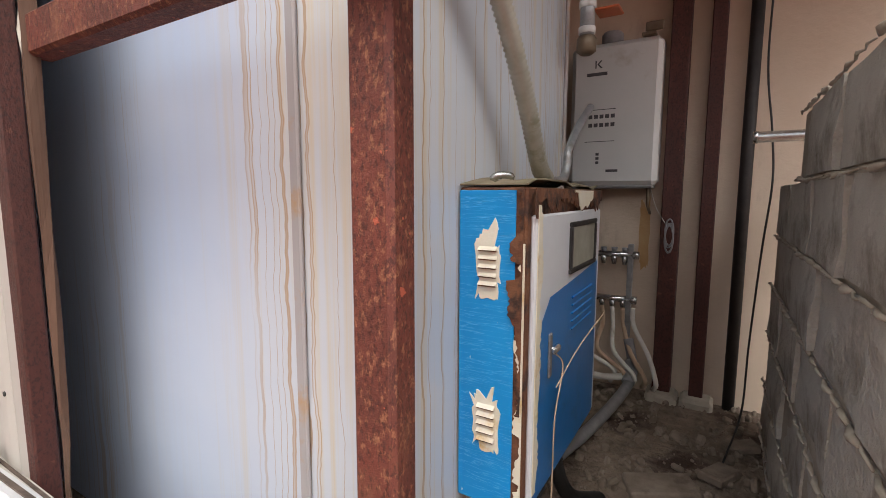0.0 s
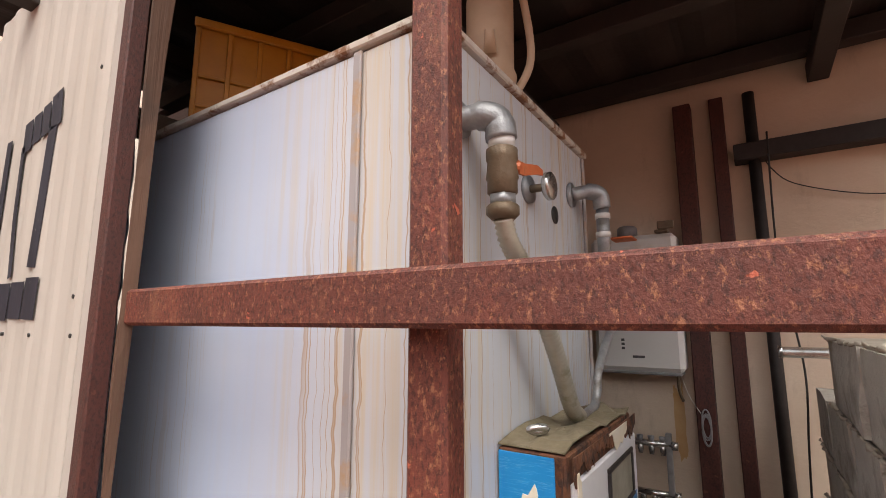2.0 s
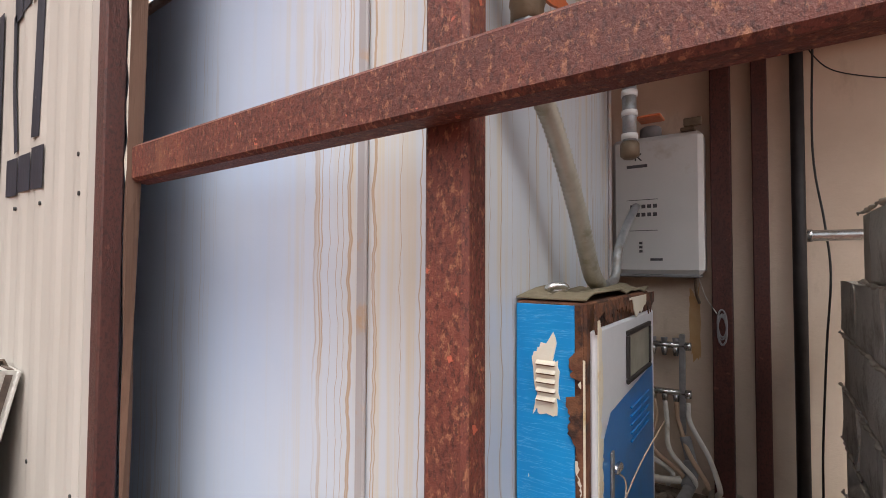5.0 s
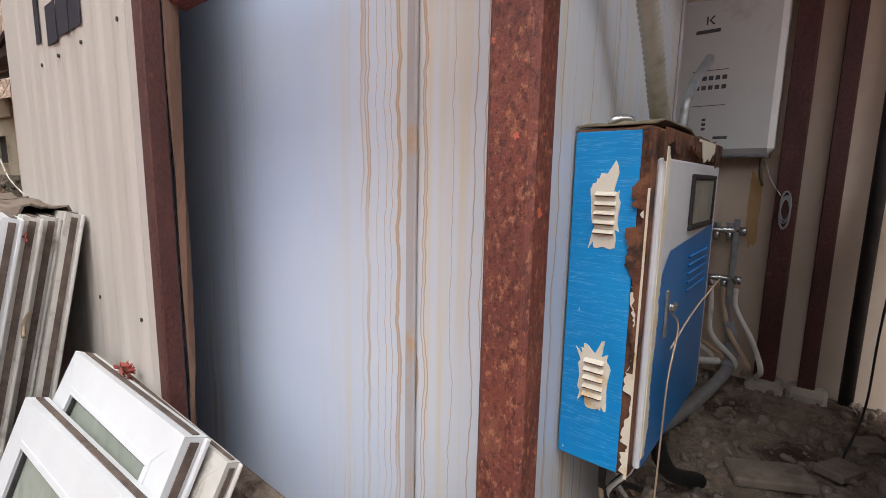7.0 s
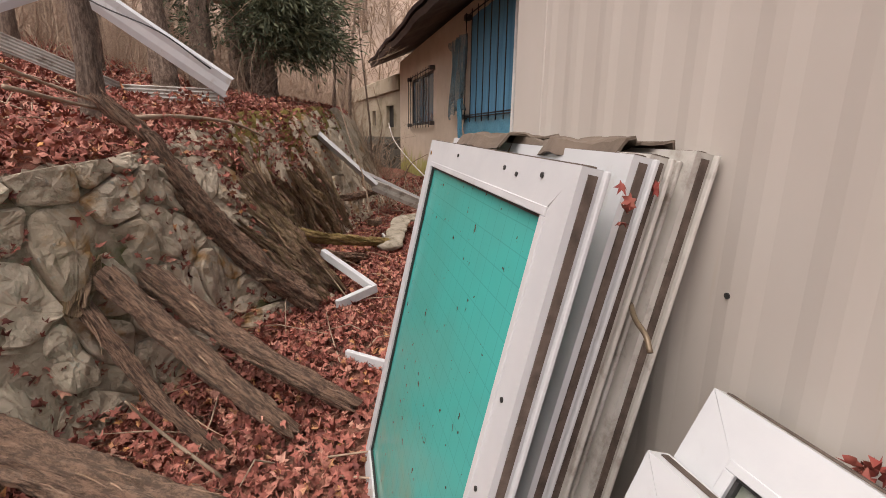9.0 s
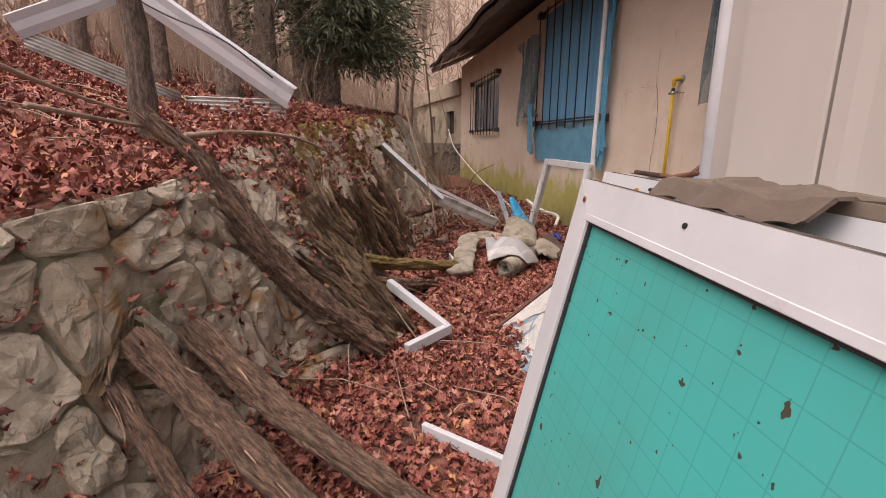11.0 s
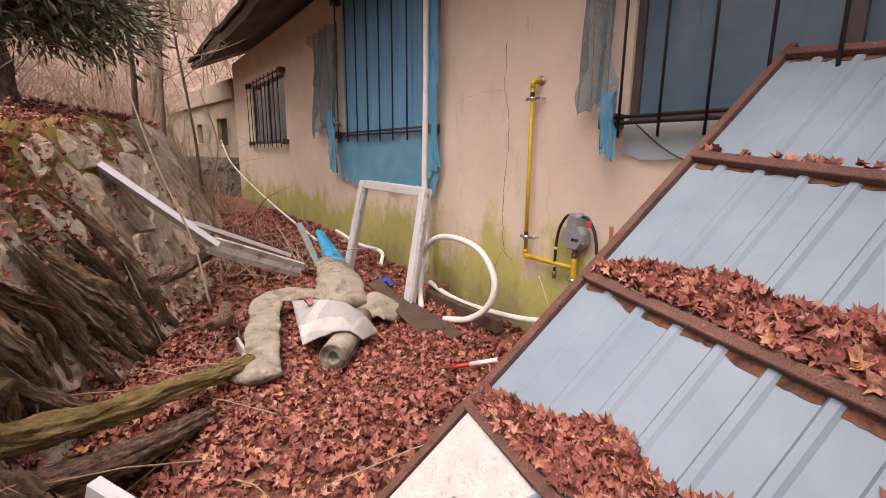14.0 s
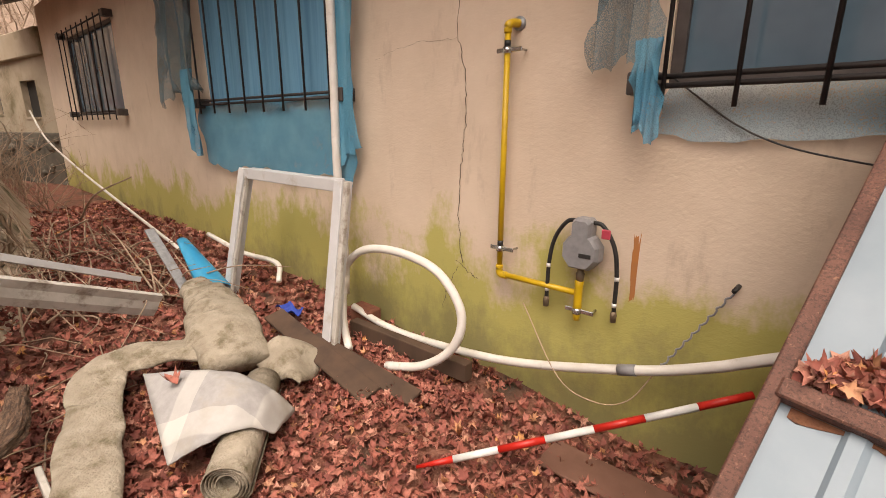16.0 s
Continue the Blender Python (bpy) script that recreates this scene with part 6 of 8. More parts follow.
part("roof_slab", Mesh().box((0, 0.201, 2.7), (L - 0.21, 3.0, 2.85), AM, c=0), M_ANNEX, annex)
rnd = random.Random(77)
for k in range(46):
    x, z = rnd.uniform(0.1, L - 0.2), rnd.uniform(0.1, 1.2)
    w = rnd.uniform(0.1, 0.24)
    st = Mesh()
    bm = bmesh.new()
    bmesh.ops.create_icosphere(bm, subdivisions=1, radius=1.0)
    st.add([(v.co.x * w + x, -0.03 - abs(v.co.y) * 0.06 * (v.co.y < 0), v.co.z * w * 0.6 + z) for v in bm.verts], [tuple(v.index for v in f.verts) for f in bm.faces], AM)
    bm.free()
    st.smooth = True
    part("stone", st, M_ANNEXBASE, annex)
single("far_cable", Mesh().tube(smoothline([(-17.6, 2.25, 1.75), (-16.5, 2.25, 1.2), (-14.4, 2.28, 0.72), (-12, 2.2, 0.42), (-9.3, 1.95, 0.3)], 8), 0.018, 6), M_WHITEPIPE, "white cable drooping from the annex to the yard", "cable")

# ---------- stones of the bank ----------
s = Nodes("bank_stone", 0.93)
r = s.random(False)
col = s.mix(r, (0.40, 0.32, 0.235), (0.60, 0.50, 0.385))
col = s.mix(s.ramp(s.noise(6, None, 8, 0.7), 0.48, 0.75), col, (0.20, 0.15, 0.105))
col = s.mix(s.ramp(s.noise(2.7, None, 6, 0.65), 0.56, 0.66), col, (0.34, 0.19, 0.075))
col = s.mix(s.ramp(s.noise(3.3, None, 6, 0.65), 0.62, 0.74), col, (0.17, 0.15, 0.08))
col = s.mix(s.ramp(s.noise(16, None, 4, 0.65), 0.62, 0.70), col, (0.38, 0.36, 0.30))
crack = s.ramp(s.math("ABSOLUTE", s.math("SUBTRACT", s.noise(3.4, None, 7, 0.6), 0.5), 0.0), 0.0, 0.010)
s.color(col)
s.bump(s.math("ADD", s.math("ADD", s.noise(9, None, 8, 0.72), s.math("MULTIPLY", s.noise(38, None, 5, 0.7), 0.45)), s.math("MULTIPLY", crack, 0.25)), 1.0, 0.022)
M_STONE = s.mat
bank = tagged(new("bank_face"), "rocky retaining bank of grey-brown field stones", "retaining wall", "", "structure")


def face_point(x, t):
    """A point on the bank's face, t from foot to top, and its outward direction."""
    base, top = np.interp(x, BASE_X, BASE_Y), np.interp(x, BASE_X, TOP_Y)
    y = base + (top - base) * t
    p = Vector((x, y, gz(x, y)))
    e = 0.05
    n = Vector((-(gz(x + e, y) - gz(x - e, y)) / (2 * e), -(gz(x, y + e) - gz(x, y - e)) / (2 * e), 1)).normalized()
    return p, n


def clip_half(poly, mid, d):
    """The part of a flat polygon behind the line through mid, square to d."""
    out = []
    for a, b in zip(poly, poly[1:] + poly[:1]):
        da, db = (a - mid).dot(d), (b - mid).dot(d)
        if da <= 0:
            out.append(a)
        if da * db < 0:
            out.append(a.lerp(b, da / (da - db)))
    return out


def chaikin(poly):
    return [p for a, b in zip(poly, poly[1:] + poly[:1]) for p in (a.lerp(b, 0.2), a.lerp(b, 0.8))]


def face_stone(outline, seed):
    """A flat-faced field stone over an outline in the bank's face: along the bank, and up it from 0 to 1."""
    rr = random.Random(seed)
    c = sum(outline, Vector((0, 0))) / len(outline)
    p0, n0 = face_point(c.x, min(1, max(0, c.y / FACE_RUN)))
    tilt = Vector((rr.uniform(-0.16, 0.16), rr.uniform(-0.16, 0.16)))
    proud = rr.uniform(-0.004, 0.02)
    k = len(outline)
    verts = []
    for f, h in ((1.0, -0.02), (0.985, 0.002), (0.95, 0.011), (0.80, 0.016), (0.55, 0.018), (0.28, 0.018)):
        q = [c + (o - c) * f for o in outline]
        x = np.array([v.x for v in q])
        t = np.clip(np.array([v.y for v in q]) / FACE_RUN, -0.05, 1.08)
        base, top = np.interp(x, BASE_X, BASE_Y), np.interp(x, BASE_X, TOP_Y)
        y = base + (top - base) * t
        z = ground_z(x, y)
        for a, b, d, v in zip(x, y, z, q):
            lift = h + (proud + tilt.dot(v - c) if h > 0 else 0) + (0.040 * noise.noise(Vector((a * 6, b * 6, d * 6 + seed))) + 0.022 * noise.noise(Vector((a * 17, b * 17, d * 17))) + 0.009 * noise.noise(Vector((a * 47, b * 47, d * 47))))
            verts.append(Vector((a, b, d)) + n0 * lift)
    verts.append(sum(verts[-k:], Vector()) / k + n0 * 0.003)
    faces = [(r * k + i, r * k + (i + 1) % k, (r + 1) * k + (i + 1) % k, (r + 1) * k + i) for r in range(5) for i in range(k)]
    faces += [(5 * k + i, 5 * k + (i + 1) % k, 6 * k) for i in range(k)]
    m = Mesh().add(verts, faces)
    return m


FACE_RUN = 1.3
rnd = random.Random(17)
seeds = []
x = -1.4
while x > -10.8:
    step = 0.25 if x > -6 else 0.32
    for r in range(6 if x > -6 else 4):
        seeds.append(Vector((x + rnd.uniform(-0.12, 0.12), (r + 0.5 * (len(seeds) % 2)) * (FACE_RUN / (5.5 if x > -6 else 3.6)) + rnd.uniform(-0.085, 0.085))))
    x -= step
for k, c in enumerate(seeds):
    cell = [c + Vector(v) for v in ((-0.4, -0.3), (0.4, -0.3), (0.4, 0.3), (-0.4, 0.3))]
    for o in seeds:
        gap = o - c
        if 0 < gap.length < 0.9:
            cell = clip_half(cell, c + gap * 0.5 - gap.normalized() * 0.004, gap)
    cell = clip_half(clip_half(cell, Vector((0, FACE_RUN * 1.03)), Vector((0, 1))), Vector((0, -0.03)), Vector((0, -1)))
    if len(cell) < 3:
        continue
    cell = chaikin(chaikin(cell))
    part("stone", face_stone(cell, k), M_STONE, bank)

# moss along the brow
M_MOSS = plain("olive_moss", (0.15, 0.115, 0.022), (0.26, 0.19, 0.045), 14, 0.98, 0, 0.9, 90, None, (0.07, 0.05, 0.02), 5, 0.5, 0.7, 0.012)
mm = Mesh()
rows = []
for x in np.linspace(-9.5, -5.2, 80):
    base, top = np.interp(x, BASE_X, BASE_Y), np.interp(x, BASE_X, TOP_Y)
    row = []
    for k in range(9):
        y = top + 0.02 + (k - 3.5) * 0.055 + 0.05 * math.sin(x * 5.1) + 0.03 * math.sin(x * 11)
        row.append((x, y, gz(x, y) + 0.085 * math.sin(math.pi * k / 8) * (0.7 + 0.6 * noise.noise(Vector((x * 4, y * 9, 2)))) + 0.004 - 0.03 * (k in (0, 8))))
    rows.append(row)
mm.sheet(rows)
mm.smooth = True
single("moss_mat", mm, M_MOSS, "olive moss matting the brow of the bank", "moss", "stuff")

# ---------- rotten logs ----------


def bark(name, c1, c2, c3, moss=0.0):
    """Rotten timber; the grain runs along the log by its stretched coordinates."""
    s = Nodes(name, 0.95)
    uv = s.n.new("ShaderNodeUVMap").outputs[0]
    s.co = uv
    grain = s.noise(1.0, (24, 13.0, 1), 10, 0.78)
    col = s.mix(s.ramp(grain, 0.44, 0.57), c1, c2)
    col = s.mix(s.ramp(s.noise(1.0, (7, 9, 1), 6, 0.75), 0.52, 0.66), col, [0.6 * c for c in c1])
    tone = s.random(False)
    col = s.mix(s.math("MULTIPLY", tone, 0.3), col, c3)
    col = s.mix(s.ramp(s.noise(1.0, (11, 1.3, 1), 5, 0.7), 0.55, 0.7), col, c3)
    if moss:
        col = s.mix(s.math("MULTIPLY", s.ramp(s.noise(1.0, (5, 2.5, 1), 6, 0.7), 0.42, 0.58), moss), col, (0.29, 0.24, 0.04))
    s.color(col)
    s.bump(s.math("ADD", grain, s.noise(1.0, (80, 16, 1), 6, 0.7)), 1.0, 0.05)
    return s.mat


M_LOG = bark("rotten_log", (0.10, 0.053, 0.035), (0.47, 0.275, 0.18), (0.64, 0.45, 0.325))
M_DARKLOG = bark("dark_rotten_wood", (0.17, 0.10, 0.063), (0.54, 0.34, 0.22), (0.70, 0.51, 0.36), 0.28)
M_MOSSLOG = bark("mossy_log", (0.28, 0.18, 0.07), (0.60, 0.41, 0.17), (0.64, 0.45, 0.20), 0.45)
M_TRUNK = bark("tree_bark", (0.13, 0.085, 0.062), (0.36, 0.26, 0.195), (0.50, 0.385, 0.30))
M_TWIG = plain("dry_twig", (0.24, 0.165, 0.115), (0.38, 0.28, 0.20), 20, 0.95, 0, 0.3, 90)


def log_mesh(points, radii, seed, n=18, squash=0.8, rough=0.22, name="log", material=None, split=0.0):
    """A worn log: knotted outline, lengthwise furrows and broken ends, with its own grain coordinates."""
    rr = random.Random(seed)
    pts = smoothline(points, 24)
    total = sum((b - a).length for a, b in zip(pts, pts[1:]))
    k_r = np.interp(np.linspace(0, 1, len(pts)), np.linspace(0, 1, len(radii)), radii)
    furrow = [1 + (0.10 if rough > 0.5 else 0.035) * rr.uniform(-1, 1) for _ in range(n)]
    verts, faces, uvs = [], [], []
    run = 0.0
    up0 = Vector((0, 0, 1))
    for i, p in enumerate(pts):
        d = (pts[min(i + 1, len(pts) - 1)] - pts[max(i - 1, 0)]).normalized()
        up = up0 if abs(d.z) < 0.92 else Vector((0, 1, 0))
        side = d.cross(up).normalized()
        top = side.cross(d)
        if i:
            run += (pts[i] - pts[i - 1]).length
        for j in range(n):
            a = 2 * math.pi * j / n
            w = furrow[j] * (1 + rough * noise.noise(Vector((math.cos(a) * 1.6, math.sin(a) * 1.6, run * 4.5 + seed * 3.1))) + 0.75 * rough * noise.noise(Vector((math.cos(a) * 5, math.sin(a) * 5, run * 9 + seed))) + 0.4 * rough * noise.noise(Vector((a * 6, 0, run * 40 + seed))))
            end = 0.0
            if i in (0, len(pts) - 1):
                end = rr.uniform(-0.11, 0.11) if rough > 0.5 else rr.uniform(-0.05, 0.05)
            vein = abs(noise.noise(Vector((math.cos(a) * 3.4, math.sin(a) * 3.4, run * 1.3 + seed * 7.7))))
            w -= (0.30 if rough > 0.5 else 0.12) * max(0.0, 1 - vein * 6)
            r = k_r[i] * w
            verts.append(p + side * (math.cos(a) * r) + top * (math.sin(a) * r * squash) + d * end)
            uvs.append((j / n, run))
    for i in range(len(pts) - 1):
        for j in range(n):
            a, b = i * n + j, i * n + (j + 1) % n
            faces.append((a, b, b + n, a + n))
    faces += [tuple(range(n))[::-1], tuple((len(pts) - 1) * n + j for j in range(n))]
    me = bpy.data.meshes.new(name)
    me.from_pydata([tuple(v) for v in verts], [], faces)
    layer = me.uv_layers.new(name="grain")
    for poly in me.polygons:
        wrap = any(uvs[me.loops[li].vertex_index][0] > 0.7 for li in poly.loop_indices)
        for li in poly.loop_indices:
            u, v = uvs[me.loops[li].vertex_index]
            layer.data[li].uv = (u + 1 if wrap and u < 0.2 else u, v)
    me.polygons.foreach_set("use_smooth", [len(p.vertices) == 4 for p in me.polygons])
    me.materials.append(material or M_LOG)
    return me


LOGS = [
    ([(-3.08, -0.20, 0.06), (-3.36, -0.68, 0.28), (-3.64, -1.15, 0.60)], [0.045, 0.058, 0.065], M_LOG, "weathered pale log"),
    ([(-2.96, -0.48, 0.05), (-3.18, -0.84, 0.31), (-3.40, -1.24, 0.66)], [0.042, 0.055, 0.062], M_LOG, "rotten log with split bark"),
    ([(-2.85, -0.73, 0.05), (-3.08, -1.03, 0.25), (-3.38, -1.42, 0.70)], [0.024, 0.034, 0.04], M_LOG, "slender weathered log"),
    ([(-2.45, -0.70, 0.09), (-2.62, -1.0, 0.13), (-2.85, -1.55, 0.28)], [0.075, 0.085, 0.09], M_LOG, "thick grey log"),
    ([(-4.50, -0.38, 0.07), (-4.40, -0.72, 0.42), (-4.32, -0.94, 0.70), (-4.26, -1.12, 1.0), (-4.22, -1.26, 1.26), (-4.14, -1.44, 1.50)], [0.085, 0.10, 0.10, 0.09, 0.08, 0.05], M_LOG, "long rotten log leaning on the bank"),
    ([(-3.30, -1.35, 0.62), (-3.62, -1.38, 0.86), (-3.95, -1.45, 1.02)], [0.05, 0.06, 0.04], M_DARKLOG, "crumbling dark log"),
    ([(-6.36, 0.47, 0.10), (-5.76, -0.12, 0.29), (-5.36, -0.52, 0.46), (-5.2, -0.85, 0.70)], [0.06, 0.065, 0.065, 0.055], M_MOSSLOG, "mossy yellow-green log"),
    ([(-5.88, 0.14, 0.06), (-5.52, -0.2, 0.17), (-5.22, -0.52, 0.31)], [0.05, 0.075, 0.07], M_LOG, "mossy log half buried in leaves"),
    ([(-6.08, -0.32, 0.12), (-5.95, -0.48, 0.30), (-5.82, -0.62, 0.52)], [0.05, 0.06, 0.045], M_LOG, "short rotten log end"),
    ([(-7.35, 0.50, 0.20), (-6.9, 0.42, 0.24), (-6.6, 0.3, 0.3)], [0.045, 0.05, 0.04], M_LOG, "short weathered log"),
    ([(-8.5, 0.62, 0.45), (-7.6, 0.25, 0.5), (-7.0, 0.02, 0.55)], [0.05, 0.06, 0.05], M_LOG, "weathered log on the bank foot"),
]
rnd = random.Random(91)
slabs = [(-4.68, -0.36, -4.50, -1.05), (-4.80, -0.30, -4.60, -1.05), (-4.90, -0.26, -4.70, -1.05), (-5.0, -0.27, -4.80, -1.05), (-5.08, -0.36, -4.90, -1.10), (-5.12, -0.50, -5.0, -1.15), (-6.1, -0.46, -5.65, -1.05), (-6.3, -0.41, -5.85, -1.02), (-6.48, -0.36, -6.0, -1.0), (-6.65, -0.28, -6.15, -0.98), (-6.85, -0.18, -6.35, -0.95), (-7.05, -0.08, -6.55, -0.9), (-7.3, 0.04, -6.75, -0.85), (-7.6, 0.15, -7.05, -0.78), (-4.62, -0.42, -4.42, -0.86), (-4.74, -0.34, -4.56, -0.80), (-4.86, -0.28, -4.68, -0.84), (-4.96, -0.30, -4.76, -0.9), (-5.05, -0.34, -4.86, -0.95), (-5.15, -0.42, -4.95, -1.0), (-5.25, -0.45, -5.1, -1.1), (-5.4, -0.5, -5.2, -1.1), (-5.9, -0.5, -5.55, -1.1), (-5.75, -0.52, -5.4, -1.12)]
for q, (xa, ya, xb, yb) in enumerate(slabs):
    f = 0.58 if xa < -5.6 else 0.74
    xb, yb = xa + (xb - xa) * f, ya + (yb - ya) * f
    slabs[q] = (xa, ya, xb, yb)
    za, zb = gz(xa, ya) + 0.03, gz(xb, yb) + 0.05
    mid = ((xa + xb) / 2 + rnd.uniform(-0.05, 0.05), (ya + yb) / 2 + 0.02, (za + zb) / 2 + 0.03 + rnd.uniform(0, 0.05))
    w = rnd.choice((0.06, 0.08, 0.10, 0.13)) * rnd.uniform(0.85, 1.1)
    LOGS.append(([(xa + rnd.uniform(-0.05, 0.05), ya + rnd.uniform(-0.1, 0.1), za), mid, (xb + rnd.uniform(-0.15, 0.18), yb + rnd.uniform(-0.03, 0.10), zb + rnd.uniform(-0.08, 0.05))], [w * 0.8, w, w * 0.7], M_DARKLOG, "shaggy rotten slab of wood"))
for k, (pts, radii, mat, label) in enumerate(LOGS):
    single("fallen_log", log_mesh(pts, radii, k + 3, 52, 0.62 if mat is M_DARKLOG else 0.85, 0.6 if mat is M_DARKLOG else 0.34, "fallen_log", mat), None, label + " on the stony bank", "log", "", "fallen logs")

# splinters and fibres on the rotten slabs
sp = Mesh()
for k in range(420):
    xa, ya, xb, yb = rnd.choice(slabs)
    t = rnd.random()
    x, y = xa + (xb - xa) * t + rnd.uniform(-0.09, 0.09), ya + (yb - ya) * t + rnd.uniform(-0.05, 0.08)
    z = gz(xa, ya) + (gz(xb, yb) - gz(xa, ya)) * t + 0.09 + rnd.uniform(0, 0.06)
    d = Vector((xa - xb, ya - yb, gz(xa, ya) - gz(xb, yb))).normalized()
    l, w = (rnd.uniform(0.03, 0.10), rnd.uniform(0.003, 0.01)) if k % 5 else (rnd.uniform(0.06, 0.15), rnd.uniform(0.014, 0.035))
    d = (d + Vector((rnd.uniform(-0.4, 0.4), rnd.uniform(-0.4, 0.4), rnd.uniform(-0.3, 0.25)))).normalized()
    sd = d.cross(Vector((rnd.uniform(-1, 1), rnd.uniform(-1, 1), 1))).normalized() * w
    p = Vector((x, y, z))
    q = p + d * l
    nrm = sd.cross(d).normalized() * w * 0.5
    sp.add([p - sd, p + sd, q, p + nrm], [(0, 1, 2), (1, 3, 2), (3, 0, 2)])
for k in range(520):
    pts, radii, mat, label = LOGS[rnd.randrange(len(LOGS))] if k % 3 else rnd.choice([q for q in LOGS if q[2] is M_DARKLOG])
    line = smoothline(pts, 6)
    i = rnd.randrange(len(line) - 1)
    p = line[i].lerp(line[i + 1], rnd.random())
    d = (line[i] - line[i + 1]).normalized()
    if d.z > 0:
        d = -d
    side = d.cross(Vector((0, 0, 1))).normalized()
    up = side.cross(d)
    ang = rnd.uniform(-0.3, 3.44)
    out = side * math.cos(ang) + up * math.sin(ang)
    r = max(radii) * (0.78 if mat is M_DARKLOG else 0.97)
    l, w = rnd.uniform(0.03, 0.15), rnd.uniform(0.0015, 0.006)
    peel = rnd.choice((0.0, 0.01, 0.02, 0.05)) * rnd.random()
    across = d.cross(out).normalized()
    wav = rnd.uniform(-0.25, 0.25)
    rows = []
    for q in range(5):
        u = q / 4
        c = p + out * (r + 0.003 + peel * u * u) + (d + across * wav * u).normalized() * l * u
        ww = w * (1 - 0.6 * u * u)
        rows.append([c - across * ww, c + out * ww * 0.5, c + across * ww])
    sp.sheet(rows)
s = Nodes("wood_fibre", 0.95)
s.color(s.mix(s.random(True), (0.070, 0.038, 0.025), (0.36, 0.225, 0.15)))
M_FIBRE = s.mat
single("wood_splinters", sp, M_FIBRE, "rotten splinters and bark fibres on the logs", "splinters", "stuff")

# ---------- gutters and corrugated scrap ----------
gut = thing("fallen_gutter", (-8.0, 0.5, 0.6), "white fallen roof gutter sloping off the bank", "gutter")


def trough(a, b, w, h, side):
    a, b, side = Vector(a), Vector(b), Vector(side)
    d = (b - a).normalized()
    sx = (side - d * side.dot(d)).normalized()
    up = d.cross(sx)
    if up.z < 0:
        up = -up
    prof = [(-w / 2, h), (-w / 2, 0), (-w / 6, -0.006), (w / 6, 0.006), (w / 2, 0), (w / 2, h * 0.8)]
    return Mesh().sheet([[a + sx * p + up * q, b + sx * p + up * q] for p, q in prof], 0.004)


part("upper_length", trough((-7.95, -0.25, 1.30), (-7.83, 0.52, 0.60), 0.25, 0.06, (1, 0.2, 0.1)), M_PVC, gut)
part("lower_length", trough((-7.80, 0.50, 0.62), (-7.95, 1.32, 0.25), 0.16, 0.05, (0.3, 0.1, 1)), M_PVCDIRTY, gut)
part("side_length", trough((-8.35, 0.4, 0.75), (-8.6, 1.35, 0.28), 0.20, 0.05, (1, 0.2, 0.1)), M_PVC, gut)
high = thing("propped_gutter", (-5.9, -1.3, 1.6), "long white gutter length propped on the upper bank", "gutter")
part("length", trough((-6.13, -1.08, 1.735), (-6.35, -2.35, 2.62), 0.20, 0.07, (0.35, 0.1, 1)), M_PVC, high)
part("cable", Mesh().tube(smoothline([(-6.05, -1.2, 1.9), (-6.1, -1.6, 2.2), (-6.25, -2.1, 2.42), (-6.3, -2.6, 2.7)], 6), 0.008, 6), M_RUBBER, high)


def corrugated(a, b, drop, waves_n, depth=0.012):
    a, b, drop = Vector(a), Vector(b), Vector(drop)
    nrm = (b - a).cross(drop).normalized()
    n = waves_n * 4
    rows = [[a.lerp(b, u) + drop * (k / n) + nrm * (depth * math.sin(k / n * waves_n * 2 * math.pi)) for u in np.linspace(0, 1, 6)] for k in range(n + 1)]
    m = Mesh().sheet(rows, 0.002)
    m.smooth = True
    return m


scrap = thing("corrugated_scrap", (-6.5, -1.8, 1.5), "folded white corrugated sheet scrap on the upper bank", "sheet metal")
part("panel", corrugated((-6.22, -1.16, 1.74), (-6.55, -2.10, 1.78), (0.0, 0.03, -0.17), 5), M_PVCDIRTY, scrap)
part("panel", corrugated((-6.56, -2.13, 1.80), (-6.0, -3.05, 2.24), (0.0, 0.03, -0.17), 5), M_PVCDIRTY, scrap)
part("panel", trough((-6.35, -2.50, 2.58), (-5.95, -3.05, 2.20), 0.17, 0.05, (0.2, 0.1, 1)), M_PVC, scrap)

# ---------- trees ----------


